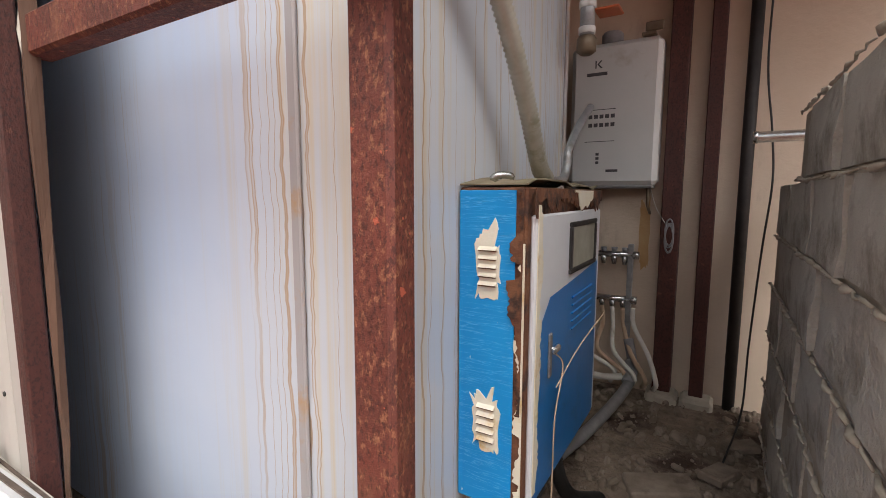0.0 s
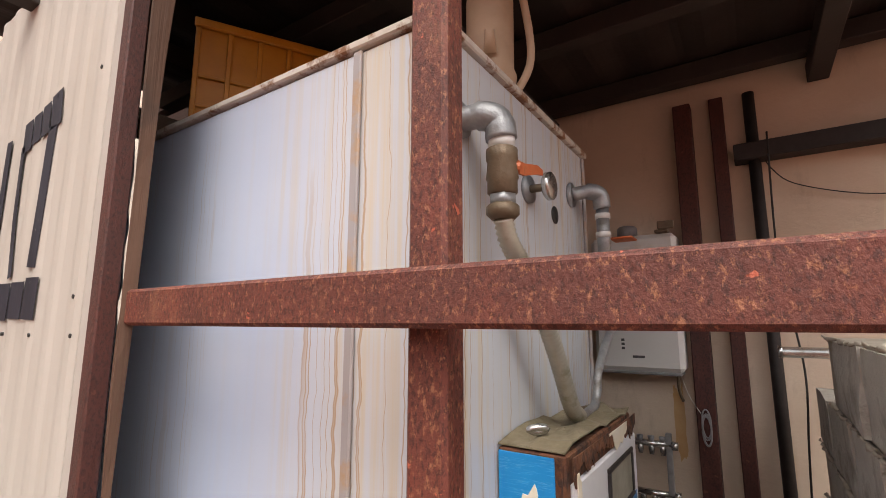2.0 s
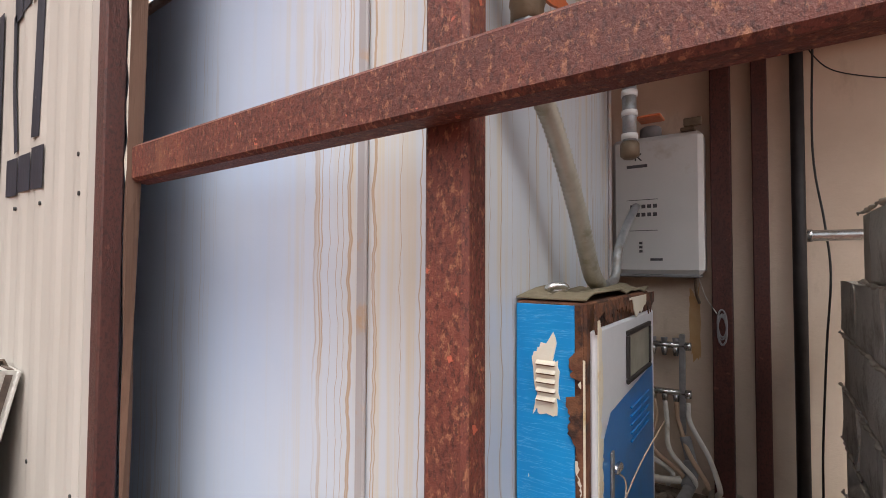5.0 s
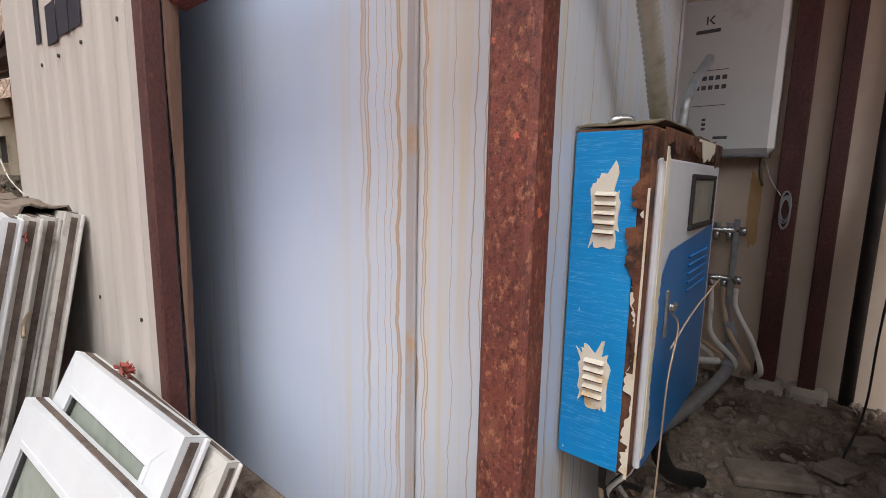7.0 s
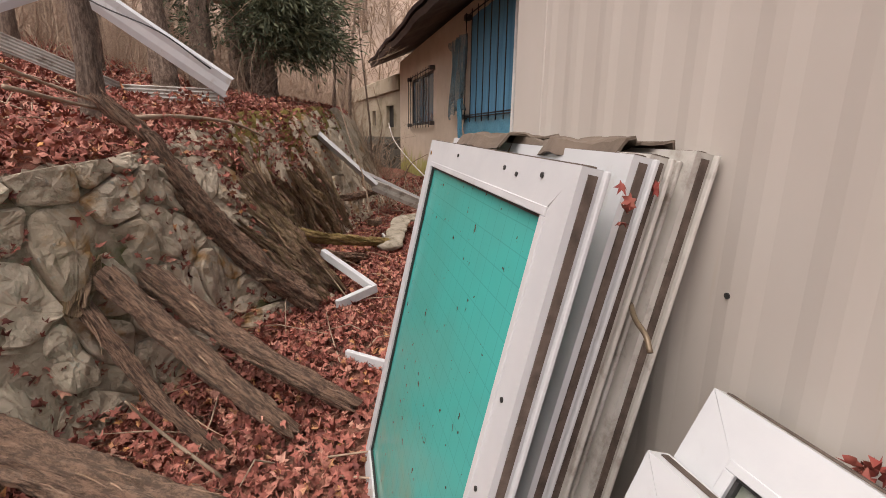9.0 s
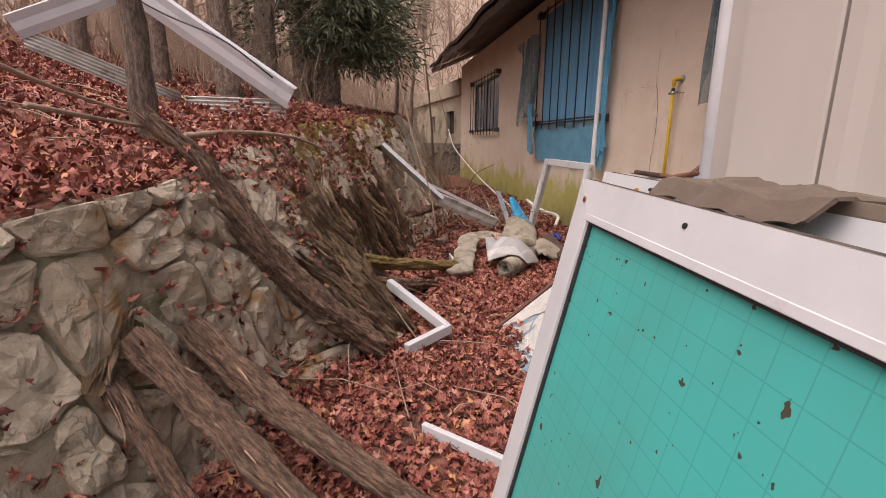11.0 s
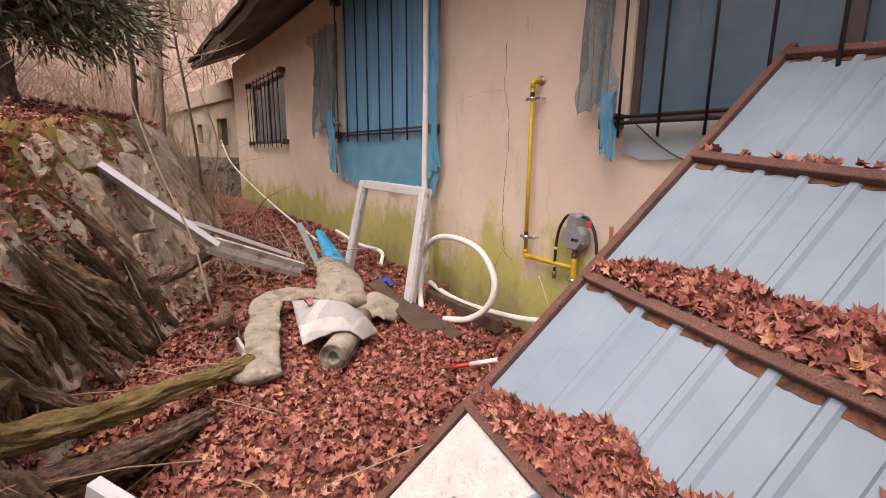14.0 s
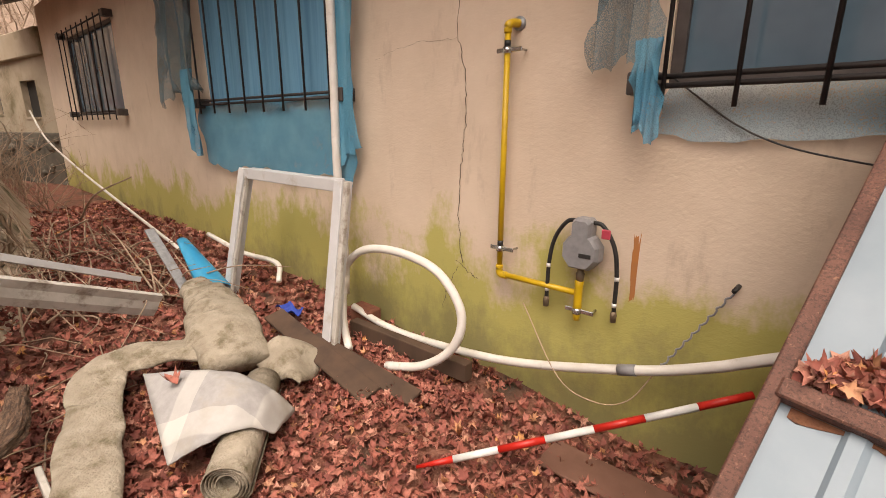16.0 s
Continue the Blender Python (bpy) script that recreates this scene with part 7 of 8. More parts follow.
def bare_tree(name, base, height, r, seed, lean=(0, 0), forks=7, label="", twigs=26):
    """A leafless tree: trunk with bark, limbs and a net of twigs."""
    rr = random.Random(seed)
    ob = thing(name, base, label or "bare grey-brown tree with leafless twigs", "tree", "bare trees")
    b = Vector(base)
    pts = [b + Vector((lean[0] * t * height + 0.06 * math.sin(t * 5 + seed), lean[1] * t * height + 0.06 * math.cos(t * 4 + seed), height * t - 0.1)) for t in np.linspace(0, 1, 6)]
    part("trunk", log_mesh(pts, [r * 1.35, r, r * 0.9, r * 0.75, r * 0.55, r * 0.25], seed, 14, 1.0, 0.14, "trunk", M_TRUNK), None, ob)
    limbs, fine = [], Mesh()
    for k in range(forks):
        t = rr.uniform(0.22, 0.95)
        p = pts[0].lerp(pts[-1], t)
        i = min(int(t * 5), 4)
        p = pts[i].lerp(pts[i + 1], t * 5 - i)
        a = rr.uniform(0, 6.28)
        l = height * rr.uniform(0.15, 0.4)
        d = Vector((math.cos(a), math.sin(a), rr.uniform(0.1, 0.9))).normalized()
        q = p + d * l * 0.5 + Vector((0, 0, rr.uniform(-0.05, 0.1)))
        e = q + (d + Vector((rr.uniform(-0.4, 0.4), rr.uniform(-0.4, 0.4), rr.uniform(-0.2, 0.5)))).normalized() * l * 0.5
        line = smoothline([p, q, e], 4)
        part("limb", Mesh().tube(line, list(np.linspace(r * 0.32, r * 0.08, len(line))), 7), M_TWIG, ob)
        limbs.append(line)
    for k in range(twigs):
        line = rr.choice(limbs)
        p = rr.choice(line)
        d = Vector((rr.uniform(-1, 1), rr.uniform(-1, 1), rr.uniform(-0.3, 1))).normalized()
        l = rr.uniform(0.25, 0.9)
        q = p + d * l * 0.5
        e = q + (d + Vector((rr.uniform(-0.6, 0.6), rr.uniform(-0.6, 0.6), rr.uniform(-0.3, 0.4)))).normalized() * l * 0.5
        fine.tube([p, q, e], [0.007, 0.005, 0.002], 4, caps=False)
        for j in range(2):
            t = q.lerp(e, rr.random())
            fine.tube([t, t + Vector((rr.uniform(-0.3, 0.3), rr.uniform(-0.3, 0.3), rr.uniform(-0.1, 0.35)))], [0.004, 0.0015], 3, caps=False)
    part("fine_brush", fine, M_TWIG, ob)["kind"] = "stuff"
    return ob


def on_ground(x, y):
    return (x, y, gz(x, y))


near_trunk = bare_tree("tree", on_ground(-4.74, -1.74), 4.2, 0.06, 5, (0.0, -0.02), 5, "rough-barked conifer trunk with broken side branches", 30)
bare_tree("tree", on_ground(-8.0, -2.04), 6, 0.12, 8, (0.0, -0.03), 7, "twin-stemmed bare tree with pale peeling bark")
bare_tree("tree", on_ground(-8.5, -1.70), 5.5, 0.13, 9, (-0.02, 0.03), 6)
bare_tree("tree", on_ground(-8.2, -2.9), 6, 0.11, 10, (0.0, -0.03), 6)
bare_tree("tree", on_ground(-7.9, -3.7), 6, 0.09, 12, (0.0, 0.03), 6)
ever = bare_tree("evergreen_tree", on_ground(-9.3, -1.08), 6.5, 0.17, 13, (0.0, 0.03), 9, "dark green juniper with a grey furrowed trunk", 30)
bare_tree("tree", on_ground(-9.45, -1.32), 6, 0.13, 14, (0.0, -0.05), 7, "forked bare tree beside the juniper")
for k in range(16):
    x, y = rnd.uniform(-20, -9.5), rnd.uniform(-9, -2.2)
    bare_tree("tree", on_ground(x, y), rnd.uniform(5, 8), rnd.uniform(0.05, 0.13), 20 + k, (rnd.uniform(-0.05, 0.05), rnd.uniform(-0.05, 0.05)), 7, "", 30)
for k in range(7):
    x, y = rnd.uniform(-19.5, -11.5), rnd.uniform(-0.8, 0.9)
    bare_tree("sapling", on_ground(x, y), rnd.uniform(2.6, 4.2), rnd.uniform(0.02, 0.04), 50 + k, (rnd.uniform(-0.12, 0.12), rnd.uniform(-0.08, 0.12)), 7, "thin leafless sapling at the end of the yard", 26)
for k in range(26):
    x, y = rnd.uniform(-44, -24), rnd.uniform(-16, 22)
    bare_tree("tree", on_ground(x, y), rnd.uniform(6, 10), rnd.uniform(0.08, 0.16), 90 + k, (rnd.uniform(-0.04, 0.04), rnd.uniform(-0.04, 0.04)), 8, "bare tree on the hazy hillside", 34)
# foliage of the juniper: many small sprays
fol = Mesh()
rr = random.Random(3)
for k in range(230):
    h0 = rr.uniform(0.7, 4.4)
    a = rr.uniform(0, 6.28) if k % 4 == 0 else math.pi / 2 + rr.uniform(-1.4, 1.2)
    reach = rr.uniform(0.5, 1.45) * (1.15 - 0.12 * h0)
    start = Vector((-9.3, -1.08 + 0.03 * h0, gz(-9.3, -1.08) + h0))
    d = Vector((math.cos(a), math.sin(a), rr.uniform(-0.15, 0.45)))
    line = smoothline([start, start + d * reach * 0.5 + Vector((0, 0, 0.08)), start + d * reach + Vector((0, 0, rr.uniform(-0.4, 0.05)))], 7)
    for j in range(260):
        u = rr.random() ** 0.6
        i = min(int(u * (len(line) - 1)), len(line) - 2)
        c = line[i].lerp(line[i + 1], rr.random())
        p = c + Vector((rr.gauss(0, 0.13), rr.gauss(0, 0.13), rr.gauss(-0.05, 0.11)))
        o = (d * 0.5 + (p - c) * 3 + Vector((rr.uniform(-0.5, 0.5), rr.uniform(-0.5, 0.5), rr.uniform(-0.7, 0.3)))).normalized()
        l, w = rr.uniform(0.07, 0.18), rr.uniform(0.008, 0.017)
        sd = o.cross(Vector((rr.uniform(-1, 1), rr.uniform(-1, 1), rr.uniform(-1, 1)))).normalized() * w
        fol.add([p - sd * 0.3, p + o * l * 0.5 - sd, p + o * l, p + o * l * 0.5 + sd], [(0, 1, 2, 3)])
s = Nodes("juniper_green", 0.8)
s.color(s.mix(s.random(True), (0.045, 0.060, 0.034), (0.17, 0.185, 0.105)))
part("crown", fol, s.mat, ever, "loose grey-green feathery sprays")

# brush: thin upright stems and fallen twigs
brush = Mesh()
for k in range(2900):
    if k < 2200:
        x, y = rr.uniform(-22, -8.0), rr.uniform(-7, -1.0)
        if y > np.interp(x, BASE_X, TOP_Y) - 0.2:
            continue
    else:
        x, y = rr.uniform(-24, -13.0), rr.uniform(-1, 2.0)
    b = Vector(on_ground(x, y))
    l = rr.uniform(0.5, 1.9)
    d = Vector((rr.gauss(0, 0.6), rr.gauss(0, 0.6), 1)).normalized()
    q = b + d * l * 0.5
    e = q + (d + Vector((rr.gauss(0, 0.7), rr.gauss(0, 0.7), rr.uniform(-0.6, 0.2)))).normalized() * l * 0.5
    brush.tube(smoothline([b, q, e], 2), [0.006, 0.0055, 0.0045, 0.003, 0.0015], 4, caps=False)
    for j in range(2):
        t = q.lerp(e, rr.random())
        brush.tube([t, t + Vector((rr.uniform(-0.4, 0.4), rr.uniform(-0.4, 0.4), rr.uniform(-0.15, 0.35)))], [0.003, 0.001], 3, caps=False)
single("brushwood", brush, M_TWIG, "thicket of dry leafless stems on the bank", "brush", "stuff")
scrub = Mesh()
for k in range(2600):
    x, y = rr.uniform(-48, -21), rr.uniform(-22, 24)
    b = Vector(on_ground(x, y))
    l = rr.uniform(1.2, 4.5)
    d = Vector((rr.gauss(0, 0.35), rr.gauss(0, 0.35), 1)).normalized()
    q = b + d * l * 0.5
    e = q + (d + Vector((rr.gauss(0, 0.6), rr.gauss(0, 0.6), 0))).normalized() * l * 0.5
    scrub.tube([b, q, e], [0.03, 0.022, 0.006], 4, caps=False)
    for j in range(3):
        t = b.lerp(q, rr.uniform(0.4, 1)) if j else q.lerp(e, 0.4)
        scrub.tube([t, t + Vector((rr.gauss(0, 0.6), rr.gauss(0, 0.6), rr.uniform(0.1, 0.9)))], [0.014, 0.004], 3, caps=False)
single("hillside_scrub", scrub, M_TWIG, "leafless grey-brown scrub covering the hillside", "scrub", "stuff")
tw = Mesh()
for k in range(240):
    x, y = rr.uniform(-12, -2.5), rr.uniform(-3.0, 2.1)
    if y > 0.6 and x > -7.5:
        continue
    a, l = rr.uniform(0, 6.28), rr.uniform(0.15, 0.8)
    x2, y2 = x + math.cos(a) * l, y + math.sin(a) * l
    if y2 > 2.3:
        continue
    p, q = Vector((x, y, gz(x, y) + 0.03)), Vector((x2, y2, gz(x2, y2) + rr.uniform(0.03, 0.1)))
    tw.tube([p, p.lerp(q, 0.5) + Vector((rr.uniform(-0.05, 0.05), rr.uniform(-0.05, 0.05), 0.03)), q], [0.005, 0.004, 0.002], 5, caps=False)
for k in range(110):
    x, y = rr.uniform(-10.6, -8.2), rr.uniform(0.55, 1.8)
    a, l = rr.uniform(-0.6, 0.6) + (math.pi if k % 2 else 0), rr.uniform(0.4, 1.3)
    p = Vector((x, y, gz(x, y) + rr.uniform(0.02, 0.18)))
    q = p + Vector((math.cos(a) * l, math.sin(a) * l * 0.6, rr.uniform(-0.05, 0.45)))
    if q.y > 2.25:
        continue
    q.z = max(q.z, gz(q.x, q.y) + 0.03)
    line = smoothline([p, p.lerp(q, 0.5) + Vector((rr.gauss(0, 0.08), rr.gauss(0, 0.08), rr.uniform(0.0, 0.12))), q], 4)
    tw.tube(line, list(np.linspace(rr.uniform(0.005, 0.011), 0.002, len(line))), 5, caps=False)
single("fallen_twigs", tw, M_TWIG, "dry fallen twigs strewn over leaves and bank", "twigs", "stuff")
for pts, r in (([(-4.35, -1.35, 1.40), (-4.9, -1.22, 1.43), (-5.4, -0.95, 1.40), (-5.75, -0.72, 1.28)], 0.018), ([(-3.6, -1.6, 1.5), (-4.1, -1.5, 1.45), (-4.5, -1.42, 1.42)], 0.012), ([(-3.2, -1.9, 1.85), (-3.9, -1.75, 1.62), (-4.6, -1.5, 1.45)], 0.014), ([(-9.8, 0.9, 0.3), (-9.55, 0.75, 0.9), (-9.3, 0.85, 1.5), (-9.2, 0.7, 2.1)], 0.012), ([(-7.0, 0.35, 0.3), (-7.05, 0.28, 0.8), (-7.15, 0.1, 1.4), (-7.3, -0.05, 2.1)], 0.010), ([(-2.75, -0.72, 0.02), (-2.8, -0.92, 0.22), (-2.7, -0.98, 0.42)], 0.008), ([(-10.3, 1.2, 0.4), (-9.6, 1.25, 0.6), (-8.9, 1.2, 0.75)], 0.012), ([(-10.8, 1.5, 0.45), (-10.0, 1.5, 0.8), (-9.5, 1.7, 1.0)], 0.012)):
    single("dead_branch", Mesh().tube(smoothline(pts, 6), list(np.linspace(r, r * 0.5, (len(pts) - 1) * 6 + 1)), 7), M_TWIG, "dry dead branch lying across the bank", "branch", "", "dead branches")

# ---------- torn core and leaves on the fallen panel ----------
CORE = [([(0.01, 0.02), (0.02, 0.58), (0.43, 0.57), (0.38, 0.45), (0.33, 0.43), (0.29, 0.37), (0.22, 0.36), (0.19, 0.30), (0.15, 0.27), (0.13, 0.16), (0.07, 0.10)], 0.03), ([(0.20, 0.32), (0.29, 0.345), (0.34, 0.33), (0.46, 0.33), (0.47, 0.25), (0.53, 0.20), (0.55, 0.14), (0.46, 0.13), (0.40, 0.08), (0.31, 0.10), (0.27, 0.20), (0.21, 0.25)], 0.026), ([(0.08, 0.06), (0.16, 0.13), (0.19, 0.24), (0.25, 0.18), (0.28, 0.10), (0.22, 0.03)], 0.022)]
for pts, h in CORE:
    n = len(pts)
    m = Mesh().add([(x, y, h + 0.006 * math.sin(9 * x + 13 * y)) for x, y in pts] + [(x, y, 0.013) for x, y in pts], [tuple(range(n))[::-1]] + [(k, k + n, (k + 1) % n + n, (k + 1) % n)[::-1] for k in range(n)])
    part("torn_core", m, M_CORE, fallen, "broken off-white foam core", local=True)
crumbs = Mesh()
rr2 = random.Random(8)
for k in range(170):
    x = 0.03 + 0.55 * rr2.random() ** 1.5
    y = 0.02 + 0.30 * x * rr2.random() + rr2.uniform(-0.02, 0.05)
    r = 0.005 + 0.016 * rr2.random() ** 2
    crumbs.box((-r, -r * 0.8, -r * 0.4), (r, r * 0.8, r * 0.4), Matrix.Translation((x, y, 0.016 + r * 0.3)) @ Euler((rr2.random(), rr2.random(), rr2.random() * 6)).to_matrix().to_4x4(), c=r * 0.3)
part("crumbled_core", crumbs, M_CORE, fallen, "crumbled off-white foam", local=True)["kind"] = "stuff"
for y in (1.30, 2.02, 2.70, 0.60):
    rust_m2 = jagged_strip((0.02, y - 0.022, 0.0135), (WID, y - 0.022, 0.0135), (0, -1, 0), 0.003, 0.036, (0, 0, 0.001), 110, int(y * 10))
    part("rust_fringe", rust_m2, M_FLAKE, fallen, "black flaking rust below the purlin", local=True)

# ---------- fallen leaves ----------
LOBES = [(0.0, -0.35), (0.16, -0.18), (0.5, -0.22), (0.34, 0.02), (0.52, 0.26), (0.22, 0.22), (0.0, 0.62), (-0.22, 0.22), (-0.52, 0.26), (-0.34, 0.02), (-0.5, -0.22), (-0.16, -0.18)]


def leaf_mesh(places, name, material, label, parent=None, local=False, seed=1):
    """Many curled five-lobed leaves; places are (x, y, z, size, tilt)."""
    rg = np.random.RandomState(seed)
    n, k = len(places), len(LOBES)
    P = np.array(places, float)
    lob = np.array([(0.0, 0.0)] + LOBES)
    r2 = (lob ** 2).sum(1)
    curl = rg.uniform(-1.6, 2.0, n)[:, None]
    fold = rg.uniform(-1.5, 1.5, n)[:, None]
    stretch = rg.uniform(0.5, 1.0, n)[:, None]
    lx, ly = lob[None, :, 0] * stretch, lob[None, :, 1] + 0 * stretch
    lz = curl * r2[None] * 0.7 + fold * np.abs(lob[None, :, 0]) * 0.6 + rg.uniform(-0.16, 0.16, (n, k + 1))
    loc = np.stack([lx, ly, lz], -1) * P[:, 3][:, None, None]
    a, b, c = rg.uniform(0, 2 * np.pi, n), rg.normal(0, 1, n) * P[:, 4], rg.normal(0, 1, n) * P[:, 4]
    ca, sa, cb, sb, cc, sc = np.cos(a), np.sin(a), np.cos(b), np.sin(b), np.cos(c), np.sin(c)
    R = np.stack([np.stack([ca * cb, ca * sb * sc - sa * cc, ca * sb * cc + sa * sc], -1), np.stack([sa * cb, sa * sb * sc + ca * cc, sa * sb * cc - ca * sc], -1), np.stack([-sb, cb * sc, cb * cc], -1)], -2)
    V = np.einsum("nij,nkj->nki", R, loc) + P[:, None, :3]
    me = bpy.data.meshes.new(name)
    verts = V.reshape(-1, 3)
    tri = np.array([(0, 1 + j, 1 + (j + 1) % k) for j in range(k)])
    F = (tri[None] + (np.arange(n) * (k + 1))[:, None, None]).reshape(-1, 3)
    me.vertices.add(len(verts))
    me.vertices.foreach_set("co", verts.ravel())
    me.loops.add(F.size)
    me.loops.foreach_set("vertex_index", F.ravel().astype(np.int32))
    me.polygons.add(len(F))
    me.polygons.foreach_set("loop_start", (np.arange(len(F)) * 3).astype(np.int32))
    me.polygons.foreach_set("use_smooth", np.ones(len(F), bool))
    me.update(calc_edges=True)
    me.materials.append(material)
    if parent:
        return part(name, me, None, parent, label, local)
    return single(name, me, None, label, "leaves", "stuff")


s = Nodes("fallen_maple_leaf", 0.75)
rv = s.random(True)
ramp = s.n.new("ShaderNodeValToRGB")
s.l.new(rv, ramp.inputs[0])
stops = [(0.0, (0.11, 0.028, 0.022)), (0.25, (0.23, 0.062, 0.046)), (0.5, (0.34, 0.105, 0.075)), (0.75, (0.41, 0.155, 0.112)), (0.93, (0.49, 0.25, 0.18)), (1.0, (0.54, 0.25, 0.08))]
while len(ramp.color_ramp.elements) < len(stops):
    ramp.color_ramp.elements.new(0.5)
for e, (p, c) in zip(ramp.color_ramp.elements, stops):
    e.position, e.color = p, rgb(c)
s.color(s.mix(s.ramp(s.noise(60, None, 3), 0.45, 0.75), ramp.outputs[0], (0.16, 0.055, 0.035)))
s.bump(s.noise(120), 0.3, 0.002)
M_LEAF = s.mat

rg = np.random.RandomState(7)


def scatter(x0, x1, y0, y1, density, size, keep, lift=0.05, tilt=0.5):
    n = int((x1 - x0) * (y1 - y0) * density)
    x, y = rg.uniform(x0, x1, n), rg.uniform(y0, y1, n)
    ok = keep(x, y)
    x, y = x[ok], y[ok]
    z = ground_z(x, y) + rg.uniform(0.004, lift, len(x))
    return np.stack([x, y, z, rg.uniform(0.7, 1.25, len(x)) * size, np.full(len(x), tilt)], 1)


def base_of(x):
    return np.interp(x, BASE_X, BASE_Y)


low_area = lambda x, y: (y > base_of(x) - 0.12) & (y < np.where(x > -2.75, -0.15, 2.46)) & ~((x > -6.0) & (y > 2.2) & (rg.uniform(0, 1, len(x)) < 0.5))
face = lambda x, y: (y < base_of(x)) & (y > np.interp(x, BASE_X, TOP_Y)) & (waves(x, y, 3.1, 4.0) > -0.05)
above = lambda x, y: y < np.interp(x, BASE_X, TOP_Y) + 0.04
leaf_mesh(np.concatenate([scatter(-7.6, -2.4, -1.6, 2.48, 1300, 0.055, low_area), scatter(-2.4, 0.3, -2.0, 0.3, 350, 0.062, low_area)]), "fallen_leaves", M_LEAF, "deep carpet of dry reddish-brown maple leaves", seed=2)
leaf_mesh(scatter(-13.5, -7.6, -0.2, 2.48, 420, 0.07, low_area), "far_leaves", M_LEAF, "dry reddish-brown leaves along the house", seed=3)
leaf_mesh(np.concatenate([scatter(-9, -2.2, -2.2, 1.0, 800, 0.055, face, 0.16, 0.7), scatter(-9.5, -2.2, -4.5, 0.0, 480, 0.065, above), scatter(-7.6, -4.55, -1.5, 0.1, 800, 0.05, lambda x, y: (y < base_of(x) - 0.1) & (waves(x, y, 4.3, 1.0) > -0.55), 0.20, 0.8), scatter(-4.3, -2.3, -1.9, -0.4, 700, 0.05, lambda x, y: waves(x, y, 3.7, 2.0) > -0.1, 0.14, 0.8), scatter(-18, -9.5, -7, 0.6, 90, 0.10, above), scatter(-9.5, -2.2, -9, -4.5, 90, 0.10, above)]), "bank_leaves", M_LEAF, "reddish dry leaves covering the upper bank", seed=4)
on_panel = []
DRIFTS = [(0.635, 3600, [0, 0.1, 0.4, 0.6, 0.7, 0.9, 1.1, 1.85], [0.05, 0.08, 0.22, 0.28, 0.23, 0.27, 0.5, 0.56]), (1.335, 2000, [0, 0.24, 0.6, 1.2, 1.85], [0.03, 0.17, 0.20, 0.21, 0.2]), (2.05, 90, [0, 1.85], [0.03, 0.03])]
for y0, n, at, tall in DRIFTS:
    for _ in range(n):
        x = rg.uniform(0.02, WID)
        top = np.interp(x, at, tall) * (0.9 + 0.1 * math.sin(17 * x))
        v = rg.rand() ** 1.05 * max(top, 0.02)
        on_panel.append((x, y0 + v, 0.018 + rg.rand() * 0.05 * max(0.1, 1 - v / max(top, 0.02)), rg.uniform(0.04, 0.07), 0.45))
for x, y in ((1.05, 1.12), (1.22, 1.18), (0.9, 2.35), (1.3, 1.0), (1.15, 0.98)):
    on_panel.append((x, y, 0.03, 0.085, 0.3))
for _ in range(900):
    on_panel.append((rg.uniform(0.1, WID), rg.normal() * 0.05 - 0.02 + 0.05 * math.sin(_), 0.02 + rg.rand() * 0.05, rg.uniform(0.045, 0.075), 0.5))
leaf_mesh(on_panel, "leaf_drift", M_LEAF, "dry leaves caught behind the purlins", fallen, True, seed=5)["kind"] = "stuff"
heap = [(-1.36 + rg.normal() * 0.022, 0.312 + rg.normal() * 0.008, 0.905 + abs(rg.normal()) * 0.012, 0.03, 1.0) for _ in range(14)]
M_REDLEAF = plain("crimson_leaf", (0.26, 0.03, 0.03), (0.24, 0.08, 0.05), 30, 0.7)
leaf_mesh(heap, "leaf_litter", M_REDLEAF, "crimson leaves caught on the window sashes", seed=6)
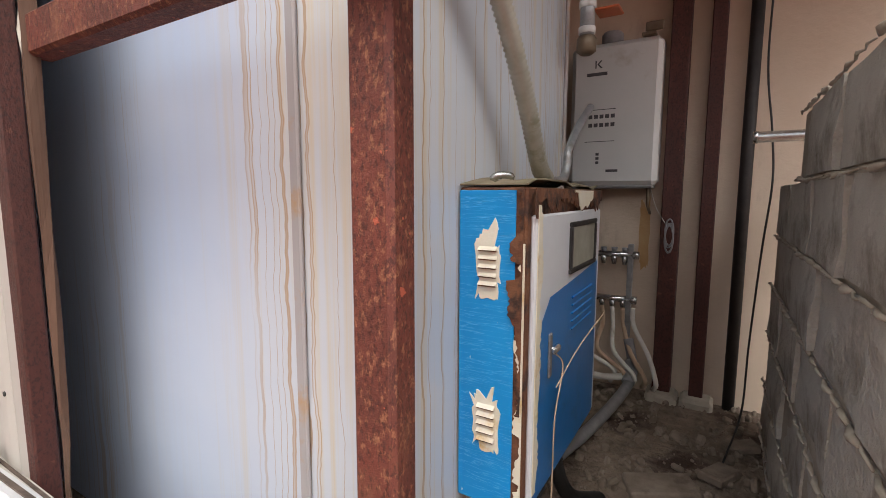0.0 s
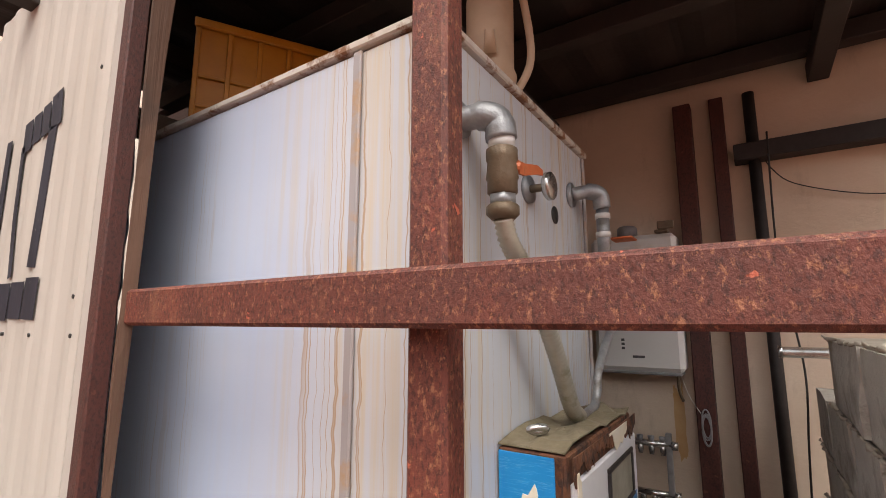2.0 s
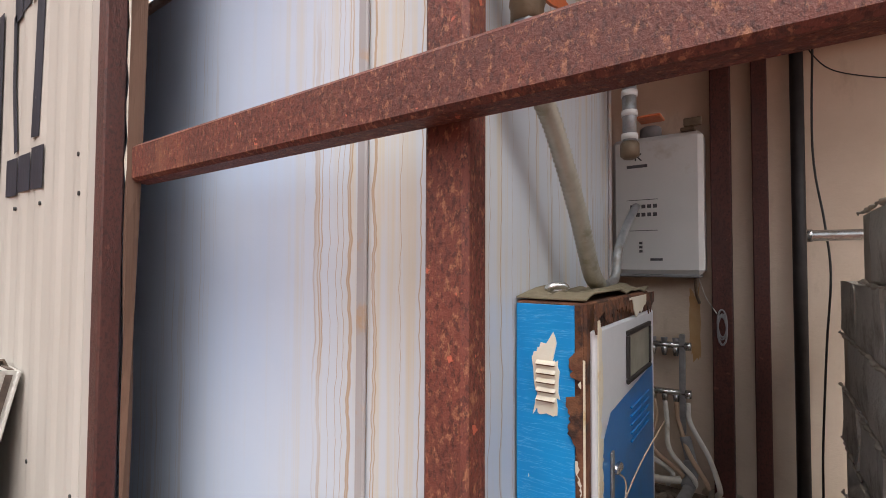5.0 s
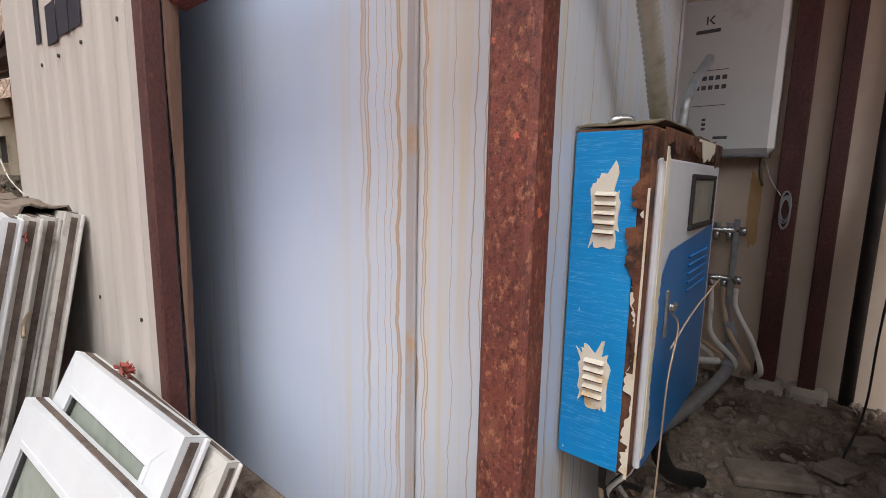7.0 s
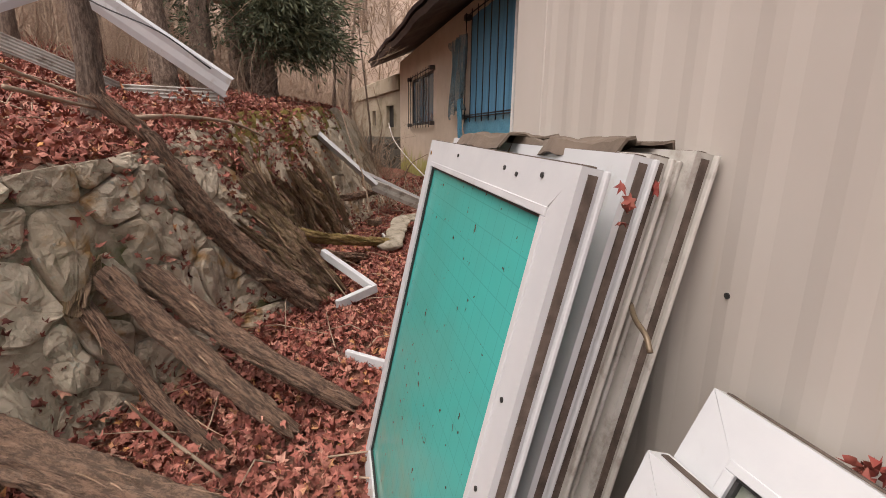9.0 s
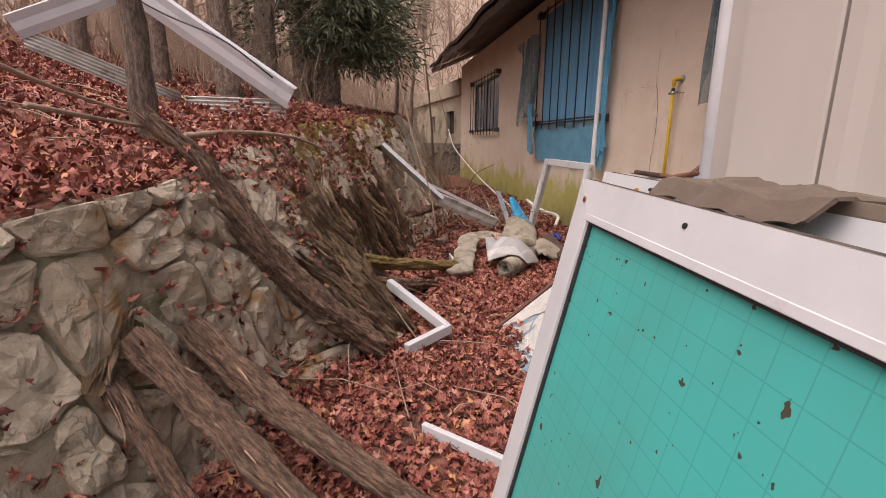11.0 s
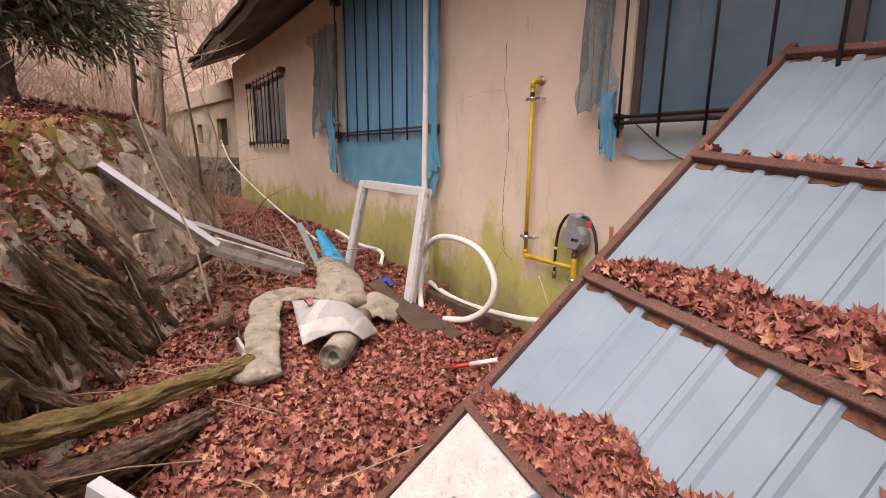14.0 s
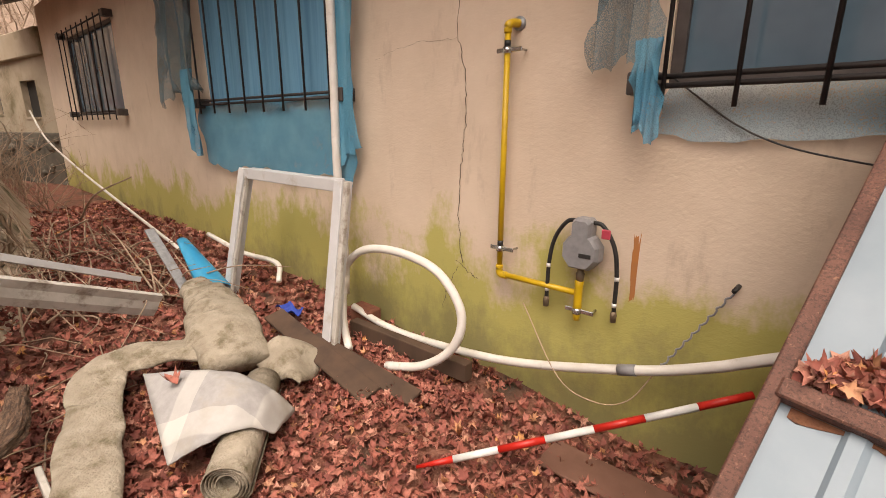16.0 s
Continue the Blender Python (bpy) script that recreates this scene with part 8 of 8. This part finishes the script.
leaf_mesh([(-1.64, 0.115, 1.245, 0.026, 1.0), (-1.64, 0.13, 1.22, 0.026, 1.0), (-1.675, 0.20, 1.235, 0.028, 1.0), (-1.64, 0.12, 1.205, 0.024, 1.0), (-1.645, 0.125, 1.19, 0.022, 1.0)], "red_leaf", M_REDLEAF, "crimson leaves stuck between the sashes", seed=9)
leaf_mesh([(-6.70, 0.98, 0.30, 0.09, 0.1)], "leaf", M_LEAF, "single maple leaf on the checked carpet", seed=8)

# ---------- blocks of the cement wall ----------
rnd = random.Random(41)
block_data = []
for k in range(4):
    m = Mesh()
    bm = bmesh.new()
    bmesh.ops.create_cube(bm, size=1.0)
    bmesh.ops.subdivide_edges(bm, edges=bm.edges, cuts=2, use_grid_fill=True)
    for v in bm.verts:
        edge = sum(abs(c) > 0.49 for c in v.co) >= 2
        v.co = Vector((v.co.x * 0.15, v.co.y * 0.385, v.co.z * 0.182)) * (0.985 if edge else 1.0) + Vector([rnd.uniform(-0.004, 0.004) for _ in range(3)])
    m.v = [tuple(v.co) for v in bm.verts]
    m.f = [tuple(v.index for v in f.verts) for f in bm.faces]
    bm.free()
    block_data.append(m.data("block", M_BLOCK))
for row in range(8):
    z = 0.265 + row * 0.195
    y = (1.76 if row == 7 else BYB) - 0.193 - (0.195 if row % 2 else 0.0)
    while y > BYA + 0.1:
        b = new("block", block_data[rnd.randrange(4)])
        b.parent = block_wall
        b.matrix_basis = pose((BX0 + BX1) / 2 + rnd.uniform(-0.006, 0.006), y, z, rnd.uniform(-0.6, 0.6), rnd.uniform(-0.8, 0.8), rnd.uniform(-0.8, 0.8))
        y -= 0.398
blobs = Mesh()
for row in range(8):
    z = 0.265 + row * 0.195 + 0.0975
    y = 1.75 if row > 5 else BYB
    while y > BYA:
        r = rnd.uniform(0.003, 0.008)
        blobs.tube([(BX0 - 0.002, y, z), (BX0 - 0.006, y - 0.03, z + rnd.uniform(-0.006, 0.006)), (BX0 - 0.003, y - 0.07, z)], [r * 0.6, r, r * 0.5], 6, rough=0.3, seed=int(y * 999))
        y -= rnd.uniform(0.05, 0.09)
part("mortar_beads", blobs, M_MORTAR, block_wall, "squeezed-out mortar")
